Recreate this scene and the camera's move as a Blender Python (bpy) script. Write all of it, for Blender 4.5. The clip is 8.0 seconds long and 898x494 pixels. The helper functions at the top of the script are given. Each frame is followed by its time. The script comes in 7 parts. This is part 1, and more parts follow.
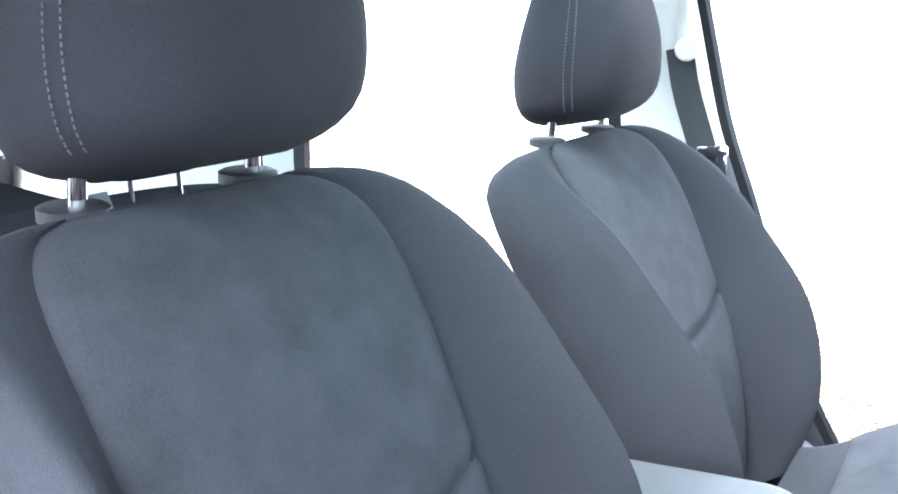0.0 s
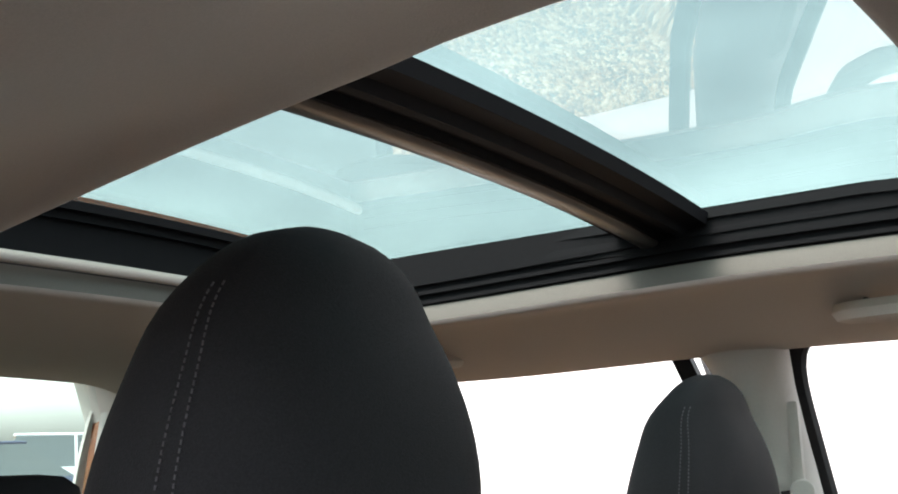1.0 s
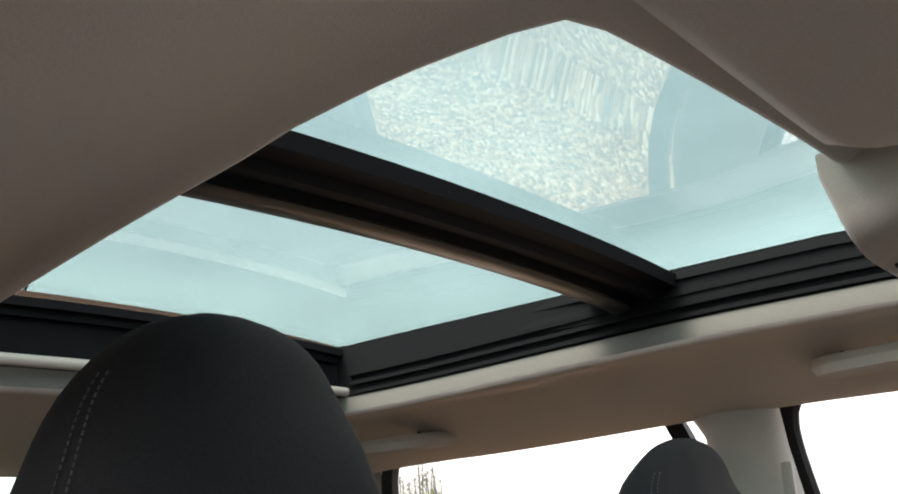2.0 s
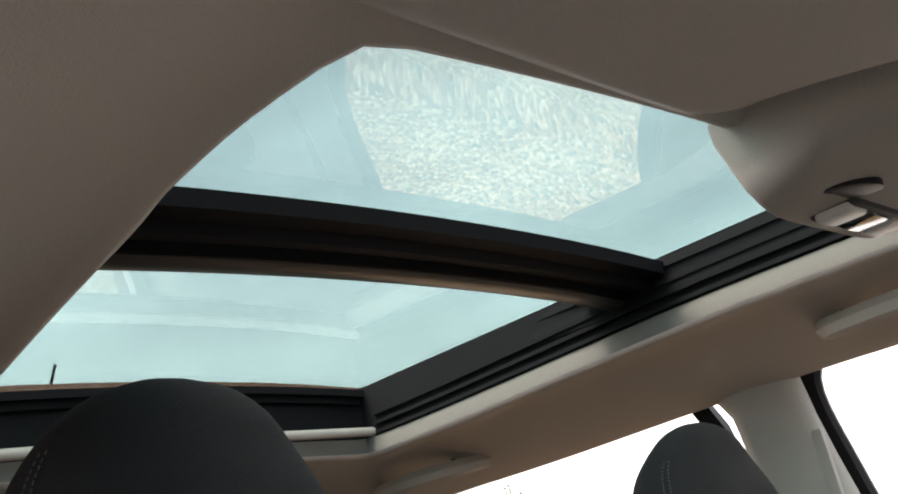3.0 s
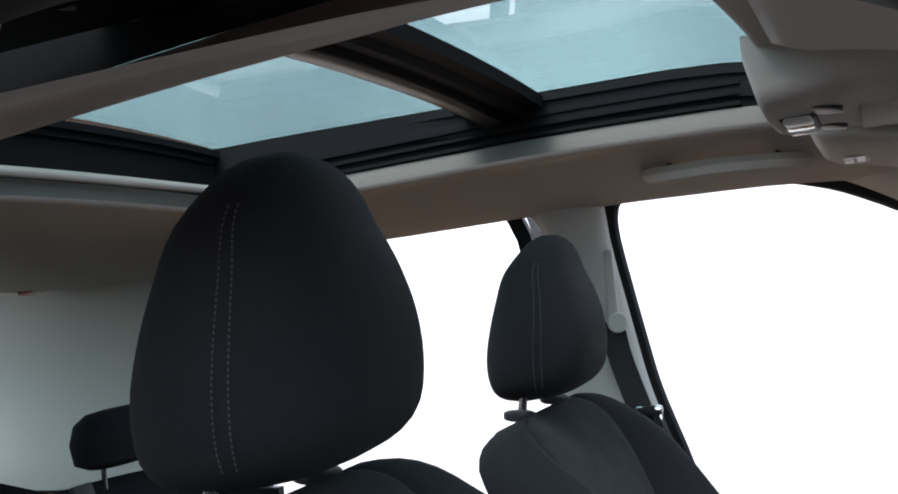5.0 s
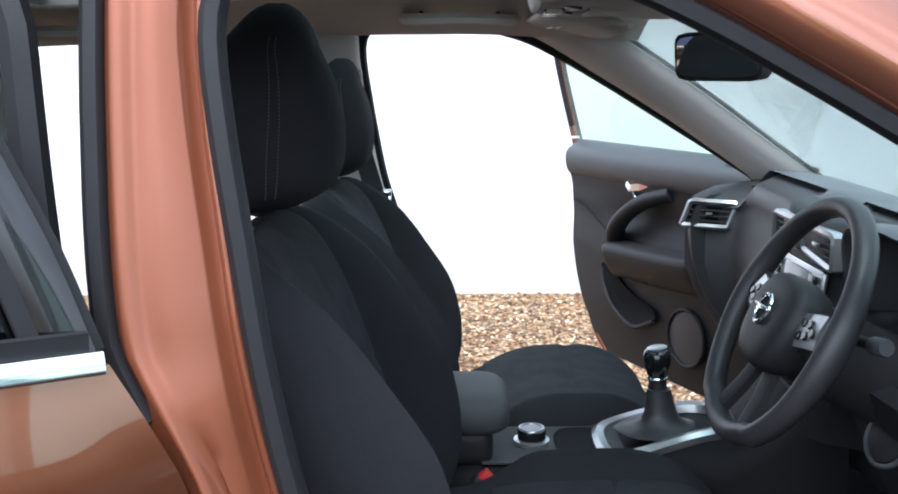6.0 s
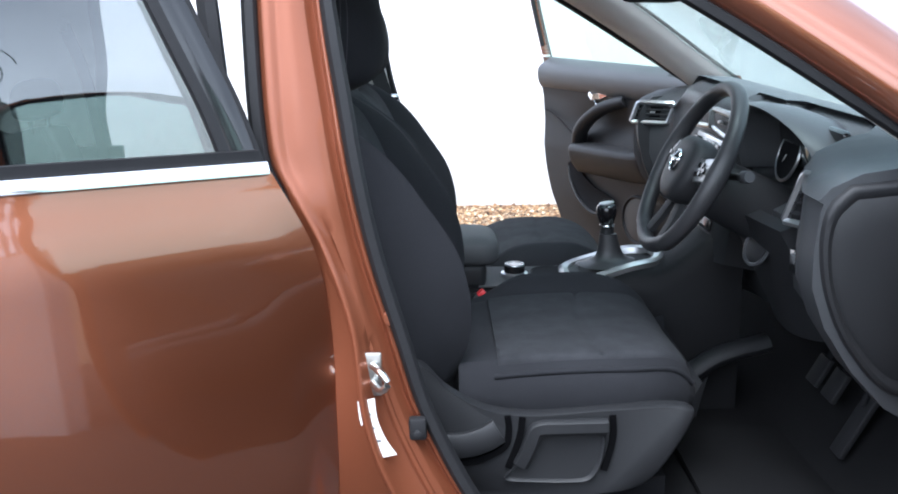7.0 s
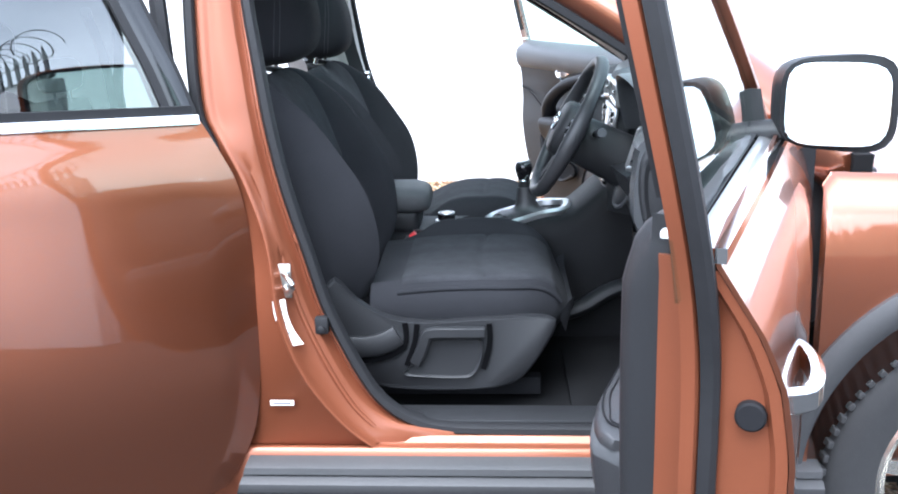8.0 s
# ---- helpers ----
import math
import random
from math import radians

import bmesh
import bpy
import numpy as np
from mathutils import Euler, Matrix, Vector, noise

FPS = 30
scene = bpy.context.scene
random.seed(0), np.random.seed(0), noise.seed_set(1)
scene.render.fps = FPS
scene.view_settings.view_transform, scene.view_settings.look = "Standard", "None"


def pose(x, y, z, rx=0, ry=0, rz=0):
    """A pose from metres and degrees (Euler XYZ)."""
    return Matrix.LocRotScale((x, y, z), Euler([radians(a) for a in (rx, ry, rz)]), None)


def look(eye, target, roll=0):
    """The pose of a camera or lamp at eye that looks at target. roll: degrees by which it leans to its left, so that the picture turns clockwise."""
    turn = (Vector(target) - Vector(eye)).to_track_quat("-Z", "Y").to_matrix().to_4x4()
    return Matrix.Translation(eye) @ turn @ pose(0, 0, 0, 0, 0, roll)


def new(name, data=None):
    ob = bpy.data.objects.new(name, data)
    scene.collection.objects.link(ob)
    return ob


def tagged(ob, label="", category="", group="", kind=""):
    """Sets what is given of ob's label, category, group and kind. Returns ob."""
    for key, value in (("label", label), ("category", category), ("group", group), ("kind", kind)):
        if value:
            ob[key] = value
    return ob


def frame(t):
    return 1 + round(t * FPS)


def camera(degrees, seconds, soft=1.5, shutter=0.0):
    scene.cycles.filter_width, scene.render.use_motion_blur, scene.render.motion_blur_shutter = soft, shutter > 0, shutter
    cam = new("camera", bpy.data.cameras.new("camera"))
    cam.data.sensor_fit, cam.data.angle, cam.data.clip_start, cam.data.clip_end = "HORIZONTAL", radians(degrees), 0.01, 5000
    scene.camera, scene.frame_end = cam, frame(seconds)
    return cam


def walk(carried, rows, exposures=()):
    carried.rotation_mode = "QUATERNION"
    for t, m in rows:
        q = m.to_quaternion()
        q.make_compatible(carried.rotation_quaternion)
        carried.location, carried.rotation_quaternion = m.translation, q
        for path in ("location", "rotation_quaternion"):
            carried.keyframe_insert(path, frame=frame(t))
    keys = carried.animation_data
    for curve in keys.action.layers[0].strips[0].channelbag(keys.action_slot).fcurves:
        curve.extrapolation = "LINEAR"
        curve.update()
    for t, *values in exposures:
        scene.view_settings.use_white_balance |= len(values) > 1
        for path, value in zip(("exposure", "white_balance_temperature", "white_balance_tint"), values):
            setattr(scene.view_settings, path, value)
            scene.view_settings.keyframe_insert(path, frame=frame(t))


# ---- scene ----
cam = camera(49.0, 8.0, soft=1.9)
PATH = [
    (0, (0.202, -0.876, 1.293), (-0.81, 0.801, 0.887), -3.1),
    (0.2, (0.195, -0.858, 1.306), (-0.9, 0.806, 1.126), -3.3),
    (0.4, (0.197, -0.848, 1.326), (-0.939, 0.797, 1.31), -2.9),
    (0.7, (0.21, -0.816, 1.32), (-0.964, 0.792, 1.508), -1.7),
    (1, (0.168, -0.857, 1.339), (-0.962, 0.744, 1.739), -1.3),
    (1.5, (0.167, -0.858, 1.347), (-0.919, 0.732, 1.889), -0.8),
    (1.7, (0.2, -0.838, 1.339), (-0.918, 0.726, 1.887), -1.7),
    (2.8, (0.331, -0.756, 1.321), (-0.904, 0.7, 1.917), -11.6),
    (3, (0.341, -0.748, 1.309), (-0.898, 0.693, 1.932), -13.0),
    (3.5, (0.352, -0.745, 1.311), (-0.896, 0.689, 1.933), -13.0),
    (4, (0.345, -0.747, 1.331), (-0.912, 0.697, 1.908), -12.2),
    (4.2, (0.324, -0.791, 1.321), (-0.893, 0.699, 1.867), -12.5),
    (5.3, (0.097, -1.256, 1.374), (-0.423, 0.672, 1.272), -2.6),
    (5.5, (0.053, -1.393, 1.365), (-0.275, 0.572, 1.178), -1.9),
    (6, (-0.045, -1.714, 1.402), (-0.075, 0.253, 1.044), -0.4),
    (6.5, (-0.121, -2.028, 1.376), (-0.077, -0.078, 0.935), -0.5),
    (7, (-0.116, -2.345, 1.39), (-0.089, -0.406, 0.901), -0.6),
    (7.5, (0.015, -2.7, 1.38), (-0.029, -0.769, 0.861), -1.4),
    (8, (0.228, -2.81, 1.394), (0.129, -0.88, 0.882), -1.0),
]
walk(cam, [(t, look(eye, target, roll)) for t, eye, target, roll in PATH], [(0.0, 3.6, 5650, 11), (0.2, 3.2, 5750, 11), (0.5, 2.45, 6100, 9), (1.0, 1.40, 6800, 9), (1.5, 1.26, 7000, 10), (4.2, 1.24, 7000, 10), (5.3, 0.66, 5750, 8), (6.5, 0.70, 5750, 8), (8.0, 1.48, 5650, 8)])

# ---------------------------------------------------------------- world and light
world = bpy.data.worlds.new("overcast_sky")
scene.world = world
world.use_nodes = True
wn, wl = world.node_tree.nodes, world.node_tree.links
wn.clear()
w_out, w_bg = wn.new("ShaderNodeOutputWorld"), wn.new("ShaderNodeBackground")
w_sky, w_hsv, w_mix = wn.new("ShaderNodeTexSky"), wn.new("ShaderNodeHueSaturation"), wn.new("ShaderNodeMix")
w_sky.sky_type, w_sky.sun_disc = "NISHITA", False
w_sky.sun_elevation, w_sky.sun_rotation = radians(64), radians(200)
w_sky.dust_density, w_sky.ozone_density = 4.0, 1.0
w_hsv.inputs["Saturation"].default_value = 0.30
w_co, w_map, w_noise, w_ramp = wn.new("ShaderNodeTexCoord"), wn.new("ShaderNodeMapping"), wn.new("ShaderNodeTexNoise"), wn.new("ShaderNodeValToRGB")
w_map.inputs["Scale"].default_value = (1.2, 1.2, 3.0)
w_noise.inputs["Scale"].default_value, w_noise.inputs["Detail"].default_value = 1.6, 6.0
w_ramp.color_ramp.elements[0].position, w_ramp.color_ramp.elements[0].color = 0.35, (1.75, 1.80, 1.88, 1)
w_ramp.color_ramp.elements[1].position, w_ramp.color_ramp.elements[1].color = 0.68, (3.30, 3.30, 3.30, 1)
w_mix.data_type, w_mix.blend_type = "RGBA", "MULTIPLY"
w_mix.inputs["Factor"].default_value = 1.0
wl.new(w_co.outputs["Generated"], w_map.inputs["Vector"])
wl.new(w_map.outputs["Vector"], w_noise.inputs["Vector"])
wl.new(w_noise.outputs["Fac"], w_ramp.inputs["Fac"])
wl.new(w_sky.outputs["Color"], w_hsv.inputs["Color"])
wl.new(w_hsv.outputs["Color"], w_mix.inputs["A"])
wl.new(w_ramp.outputs["Color"], w_mix.inputs["B"])
wl.new(w_mix.outputs["Result"], w_bg.inputs["Color"])
wl.new(w_bg.outputs["Background"], w_out.inputs["Surface"])
w_bg.inputs["Strength"].default_value = 0.15

sun = new("sun", bpy.data.lights.new("sun", "SUN"))
sun.data.energy, sun.data.angle, sun.data.color = 0.5, radians(25), (1.0, 0.98, 0.95)
sun.matrix_world = look((0, 0, 0), (0.15, 0.40, -0.90))


# ---------------------------------------------------------------- materials
def material(name, base, rough=0.6, metal=0.0, var=0.0, scale=30.0, bump=0.0, bump_scale=200.0, coat=0.0, sheen=0.0,
             spec=0.5, mottle=0.0, mottle_scale=4.0, crease=0.0, crease_scale=14.0, coat_ior=1.5):
    """A principled surface with fine grain (var), broad mottling and a bump."""
    m = bpy.data.materials.new(name)
    m.use_nodes = True
    n, l = m.node_tree.nodes, m.node_tree.links
    p = n["Principled BSDF"]
    p.inputs["Roughness"].default_value, p.inputs["Metallic"].default_value = rough, metal
    p.inputs["Coat Weight"].default_value, p.inputs["Coat Roughness"].default_value = coat, 0.03
    p.inputs["Coat IOR"].default_value = coat_ior
    p.inputs["Sheen Weight"].default_value, p.inputs["Sheen Roughness"].default_value = sheen, 0.45
    p.inputs["Specular IOR Level"].default_value = spec
    p.inputs["Base Color"].default_value = (*base, 1)
    co = n.new("ShaderNodeTexCoord")
    if var or mottle:
        fine, broad = n.new("ShaderNodeTexNoise"), n.new("ShaderNodeTexNoise")
        fine.inputs["Scale"].default_value, fine.inputs["Detail"].default_value = scale, 3
        broad.inputs["Scale"].default_value, broad.inputs["Detail"].default_value = mottle_scale, 4
        add, add2 = n.new("ShaderNodeMath"), n.new("ShaderNodeMath")
        add.operation = add2.operation = "MULTIPLY_ADD"
        add.inputs[1].default_value, add.inputs[2].default_value = 2 * var, 1 - var
        add2.inputs[1].default_value = 2 * mottle
        sub = n.new("ShaderNodeMath")
        sub.operation = "SUBTRACT"
        sub.inputs[1].default_value = mottle
        l.new(co.outputs["Object"], fine.inputs["Vector"])
        l.new(co.outputs["Object"], broad.inputs["Vector"])
        l.new(fine.outputs["Fac"], add.inputs[0])
        l.new(broad.outputs["Fac"], add2.inputs[0])
        l.new(add.outputs[0], sub.inputs[0])
        l.new(sub.outputs[0], add2.inputs[2])
        mix = n.new("ShaderNodeMix")
        mix.data_type, mix.blend_type = "RGBA", "MULTIPLY"
        mix.inputs["Factor"].default_value = 1.0
        mix.inputs["A"].default_value = (*base, 1)
        l.new(add2.outputs[0], mix.inputs["B"])
        l.new(mix.outputs["Result"], p.inputs["Base Color"])
    if bump:
        tex, bm_ = n.new("ShaderNodeTexNoise"), n.new("ShaderNodeBump")
        tex.inputs["Scale"].default_value, tex.inputs["Detail"].default_value = bump_scale, 2
        bm_.inputs["Strength"].default_value, bm_.inputs["Distance"].default_value = bump, 0.001
        l.new(co.outputs["Object"], tex.inputs["Vector"])
        l.new(tex.outputs["Fac"], bm_.inputs["Height"])
        l.new(bm_.outputs["Normal"], p.inputs["Normal"])
        if crease:
            fold, fb = n.new("ShaderNodeTexNoise"), n.new("ShaderNodeBump")
            fold.inputs["Scale"].default_value, fold.inputs["Detail"].default_value, fold.inputs["Distortion"].default_value = crease_scale, 3, 0.6
            fb.inputs["Strength"].default_value, fb.inputs["Distance"].default_value = crease, 0.012
            l.new(co.outputs["Object"], fold.inputs["Vector"])
            l.new(fold.outputs["Fac"], fb.inputs["Height"])
            l.new(fb.outputs["Normal"], bm_.inputs["Normal"])
    return m


def glass(name, tint, rough=0.0, gloss=0.045):
    """Thin automotive glass: each of its two faces passes part of the tint and carries a grazing gloss."""
    m = bpy.data.materials.new(name)
    m.use_nodes = True
    n, l = m.node_tree.nodes, m.node_tree.links
    n.clear()
    out, mix, tr, gl, fr = (n.new("ShaderNode" + k) for k in ("OutputMaterial", "MixShader", "BsdfTransparent", "BsdfGlossy", "LayerWeight"))
    pw, ma = n.new("ShaderNodeMath"), n.new("ShaderNodeMath")
    pw.operation, ma.operation = "POWER", "MULTIPLY_ADD"
    pw.inputs[1].default_value = 5.0
    ma.inputs[1].default_value, ma.inputs[2].default_value = 1 - gloss, gloss
    fr.inputs["Blend"].default_value = 0.5
    tr.inputs["Color"].default_value = (*[c ** 0.5 for c in tint], 1)
    gl.inputs["Roughness"].default_value = rough
    gl.inputs["Color"].default_value = (1, 1, 1, 1)
    l.new(fr.outputs["Facing"], pw.inputs[0])
    l.new(pw.outputs[0], ma.inputs[0])
    l.new(ma.outputs[0], mix.inputs["Fac"])
    l.new(tr.outputs["BSDF"], mix.inputs[1])
    l.new(gl.outputs["BSDF"], mix.inputs[2])
    l.new(mix.outputs["Shader"], out.inputs["Surface"])
    return m


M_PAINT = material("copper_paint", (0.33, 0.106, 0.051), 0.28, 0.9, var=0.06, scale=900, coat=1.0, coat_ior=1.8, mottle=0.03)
# the skin's copper with a darker base, shade of the openings put in
M_FLANGE = material("copper_paint_shaded", (0.225, 0.069, 0.032), 0.44, 0.45, var=0.05, scale=700, coat=0.3, mottle=0.05, mottle_scale=9)
M_RUBBER = material("black_rubber", (0.014, 0.014, 0.0155), 0.62, spec=0.3, var=0.2, scale=60, bump=0.15, bump_scale=400)
M_TRIM = material("charcoal_plastic", (0.018, 0.0184, 0.0202), 0.5, spec=0.32, var=0.1, scale=200, bump=0.35, bump_scale=900, mottle=0.08)
M_TRIM_SOFT = material("charcoal_soft_dash", (0.048, 0.050, 0.054), 0.40, spec=0.5, var=0.1, scale=260, bump=0.4, bump_scale=700, mottle=0.08)
M_CONSOLE = material("black_console_plastic", (0.010, 0.010, 0.011), 0.6, var=0.12, scale=200, bump=0.3, bump_scale=800, mottle=0.12, spec=0.16)
M_LEATHER = material("black_leatherette", (0.025, 0.025, 0.027), 0.42, var=0.1, scale=200, bump=0.4, bump_scale=500)
M_GREYTRIM = material("grey_plastic_armrest", (0.062, 0.064, 0.067), 0.62, spec=0.2, var=0.06, scale=200, bump=0.3, bump_scale=800, mottle=0.06)
M_CLAD = material("grey_sill_cladding", (0.045, 0.045, 0.047), 0.6, var=0.12, scale=120, bump=0.4, bump_scale=500, mottle=0.15)
M_FABRIC = material("black_knit_fabric", (0.0215, 0.0220, 0.0250), 0.92, var=0.35, scale=700, bump=0.7, bump_scale=900, spec=0.10, sheen=0.015, mottle=0.25, crease=0.2, crease_scale=6, mottle_scale=6)
M_INSERT = material("dark_grey_suede_fabric", (0.0310, 0.0320, 0.0355), 0.92, var=0.3, scale=500, bump=0.6, bump_scale=700, spec=0.10, sheen=0.015, mottle=0.45, mottle_scale=24, crease=0.16, crease_scale=7)
M_HEAD = material("grey_headliner_fabric", (0.54, 0.495, 0.45), 0.92, var=0.12, scale=600, bump=0.35, bump_scale=800, mottle=0.05, mottle_scale=3)
# headliner fabric at about a third of its colour, painted shade for the lip
M_HEAD_SHADED = material("shaded_headliner_fabric", (0.20, 0.183, 0.166), 0.9, var=0.12, scale=600, bump=0.35, bump_scale=800, mottle=0.05)
M_PILLAR = material("pale_grey_pillar_plastic", (0.60, 0.57, 0.54), 0.6, var=0.05, scale=300, bump=0.25, bump_scale=900, mottle=0.04)
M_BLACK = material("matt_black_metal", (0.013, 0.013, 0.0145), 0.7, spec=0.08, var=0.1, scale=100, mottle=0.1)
# near-black colour that paints the shade inside the lever slots
M_GAP_SHADE = material("painted_gap_shade", (0.004, 0.004, 0.0045), 0.95, spec=0.0, var=0.2, scale=200)
M_GLOSSBLACK = material("gloss_black_plastic", (0.008, 0.008, 0.009), 0.12, var=0.05, scale=80, mottle=0.05, coat=0.4)
M_BARMETAL = material("brown_grey_cross_member", (0.085, 0.077, 0.071), 0.35, 0.3, var=0.08, scale=200, mottle=0.1)
M_CHROME = material("chrome", (0.82, 0.83, 0.85), 0.08, 1.0, var=0.03, scale=60, mottle=0.04)
M_SATIN = material("satin_silver", (0.55, 0.56, 0.57), 0.28, 0.9, var=0.03, scale=60)
M_STEEL = material("zinc_plated_steel", (0.6, 0.6, 0.58), 0.3, 1.0, var=0.08, scale=90)
M_CARPET = material("black_carpet", (0.008, 0.008, 0.0086), 0.97, spec=0.12, var=0.4, scale=500, bump=1.0, bump_scale=600, mottle=0.3, mottle_scale=8)
M_WHITE = material("white_sticker", (0.8, 0.8, 0.78), 0.45, var=0.02, scale=50)
M_PRINT = material("grey_print", (0.12, 0.12, 0.13), 0.5, var=0.05, scale=50)
M_RED = material("red_buckle_plastic", (0.55, 0.035, 0.04), 0.35, var=0.05, scale=80)
M_THREAD = material("grey_thread", (0.075, 0.075, 0.085), 0.8, var=0.1, scale=300)
M_BELT = material("black_webbing", (0.022, 0.022, 0.024), 0.75, var=0.25, scale=400, bump=0.5, bump_scale=600)
M_TYRE = material("tyre_rubber", (0.02, 0.02, 0.021), 0.8, var=0.2, scale=60, bump=0.3, bump_scale=200, mottle=0.2)
M_ALLOY = material("machined_alloy", (0.62, 0.6, 0.56), 0.25, 0.9, var=0.05, scale=60)
M_WALL = material("white_rendered_wall", (0.68, 0.68, 0.69), 0.85, var=0.03, scale=50, bump=0.4, bump_scale=60, mottle=0.05, mottle_scale=0.8)
M_MIRROR = material("mirror_silver", (0.74, 0.80, 0.81), 0.01, 1.0)
M_DISPLAY = material("grey_display_glass", (0.10, 0.12, 0.12), 0.08, var=0.05, scale=20, coat=0.5)
G_ROOF = glass("green_privacy_roof_glass", (0.235, 0.328, 0.312))
G_SIDE = glass("green_tinted_side_glass", (0.58, 0.74, 0.66))
G_DARK = glass("dark_privacy_glass", (0.26, 0.29, 0.29), 0.0, 0.11)
G_SCREEN = glass("windscreen_glass", (0.62, 0.76, 0.73))


# ---------------------------------------------------------------- geometry helpers
def part(name, verts, faces, mat, parent=None, label="", smooth=True, m=None, angle=40):
    """One mesh object from plain vertices and faces, under a thing or a part."""
    me = bpy.data.meshes.new(name)
    me.from_pydata([tuple(m @ Vector(v)) if m else tuple(v) for v in verts], [], faces)
    bm = bmesh.new()
    bm.from_mesh(me)
    bmesh.ops.remove_doubles(bm, verts=bm.verts, dist=1e-5)
    bmesh.ops.recalc_face_normals(bm, faces=bm.faces)
    for f in bm.faces:
        f.smooth = smooth
    for e in bm.edges:
        if len(e.link_faces) == 2 and e.calc_face_angle(0) > radians(angle):
            e.smooth = False
    bm.to_mesh(me)
    bm.free()
    me.materials.append(mat)
    ob = new(name, me)
    ob.parent = parent
    if label:
        tagged(ob, label)
    return ob


def join(*shapes):
    """Several (verts, faces) as one."""
    vs, fs = [], []
    for v, f in shapes:
        k = len(vs)
        vs += [tuple(p) for p in v]
        fs += [tuple(i + k for i in q) for q in f]
    return vs, fs


def loft(rings, closed=True, caps=True):
    """Quads between rings of equal length; caps close the two ends."""
    n = len(rings[0])
    vs = [tuple(p) for r in rings for p in r]
    fs = []
    for i in range(len(rings) - 1):
        for j in range(n if closed else n - 1):
            k = (j + 1) % n
            fs.append((i * n + j, i * n + k, (i + 1) * n + k, (i + 1) * n + j))
    if caps and closed:
        fs.append(tuple(range(n))[::-1])
        fs.append(tuple((len(rings) - 1) * n + j for j in range(n)))
    return vs, fs


def grid(fn, nu, nv):
    """An open sheet fn(u, v) for u and v from 0 to 1."""
    return loft([[fn(i / (nu - 1), j / (nv - 1)) for i in range(nu)] for j in range(nv)], closed=False)


def slab(fn, nu, nv, off):
    """A sheet fn(u, v) with a second one moved by off(u, v), closed round its rim."""
    rings = []
    for j in range(nv):
        v = j / (nv - 1)
        front = [Vector(fn(i / (nu - 1), v)) for i in range(nu)]
        back = [Vector(fn(i / (nu - 1), v)) + Vector(off(i / (nu - 1), v)) for i in range(nu)]
        rings.append(front + back[::-1])
    return loft(rings)


def box(c, s, r=0.004, seg=2, m=None):
    """A box with rounded edges, centre c, size s, turned by m."""
    bm = bmesh.new()
    bmesh.ops.create_cube(bm, size=1)
    bmesh.ops.scale(bm, vec=s, verts=bm.verts)
    if r:
        bmesh.ops.bevel(bm, geom=bm.edges[:], offset=min(r, min(s) * 0.45), segments=seg, profile=0.5, affect="EDGES")
    if m:
        bmesh.ops.transform(bm, matrix=m, verts=bm.verts)
    bmesh.ops.translate(bm, vec=c, verts=bm.verts)
    bm.verts.index_update()
    out = [tuple(v.co) for v in bm.verts], [tuple(v.index for v in f.verts) for f in bm.faces]
    bm.free()
    return out


def spline(pts, n):
    """n points on a smooth curve through pts (Catmull-Rom by arc length of the chords)."""
    p = [Vector(q) for q in pts]
    d = [0.0]
    for a, b in zip(p, p[1:]):
        d.append(d[-1] + max((b - a).length, 1e-6))
    out = []
    for k in range(n):
        s = d[-1] * k / (n - 1)
        i = min(max([j for j in range(len(p) - 1) if d[j] <= s + 1e-9] or [0]), len(p) - 2)
        t = (s - d[i]) / (d[i + 1] - d[i])
        h = d[i + 1] - d[i]
        m0 = (p[i + 1] - p[max(i - 1, 0)]) / (d[i + 1] - d[max(i - 1, 0)]) * h
        m1 = (p[min(i + 2, len(p) - 1)] - p[i]) / (d[min(i + 2, len(p) - 1)] - d[i]) * h
        out.append((2 * t**3 - 3 * t**2 + 1) * p[i] + (t**3 - 2 * t**2 + t) * m0 + (-2 * t**3 + 3 * t**2) * p[i + 1] + (t**3 - t**2) * m1)
    return out


def sweep(path, profile, side, closed=False, caps=True):
    """A closed 2D profile (a, b) along a path: a along side x tangent-normal frame, b along side. side: vector or function of k."""
    rings, n = [], len(path)
    for k, p in enumerate(path):
        a, b = (path[(k - 1) % n], path[(k + 1) % n]) if closed else (path[max(k - 1, 0)], path[min(k + 1, n - 1)])
        t = (Vector(b) - Vector(a)).normalized()
        s = Vector(side(k) if callable(side) else side)
        s = (s - t * s.dot(t)).normalized()
        o = t.cross(s)
        rings.append([Vector(p) + o * q[0] + s * q[1] for q in profile])
    if closed:
        rings.append(rings[0])
    return loft(rings, True, caps and not closed)


def circle(r, n=12, ry=None):
    return [(r * math.cos(2 * math.pi * k / n), (ry or r) * math.sin(2 * math.pi * k / n)) for k in range(n)]


def tube(path, r, n=12, side=(0, 0, 1)):
    return sweep(path, circle(r, n), side)


def smooth_at(table, z):
    pts = spline([(a, b, 0) for a, b in table], 80)
    return float(np.interp(z, [q.x for q in pts], [q.y for q in pts]))


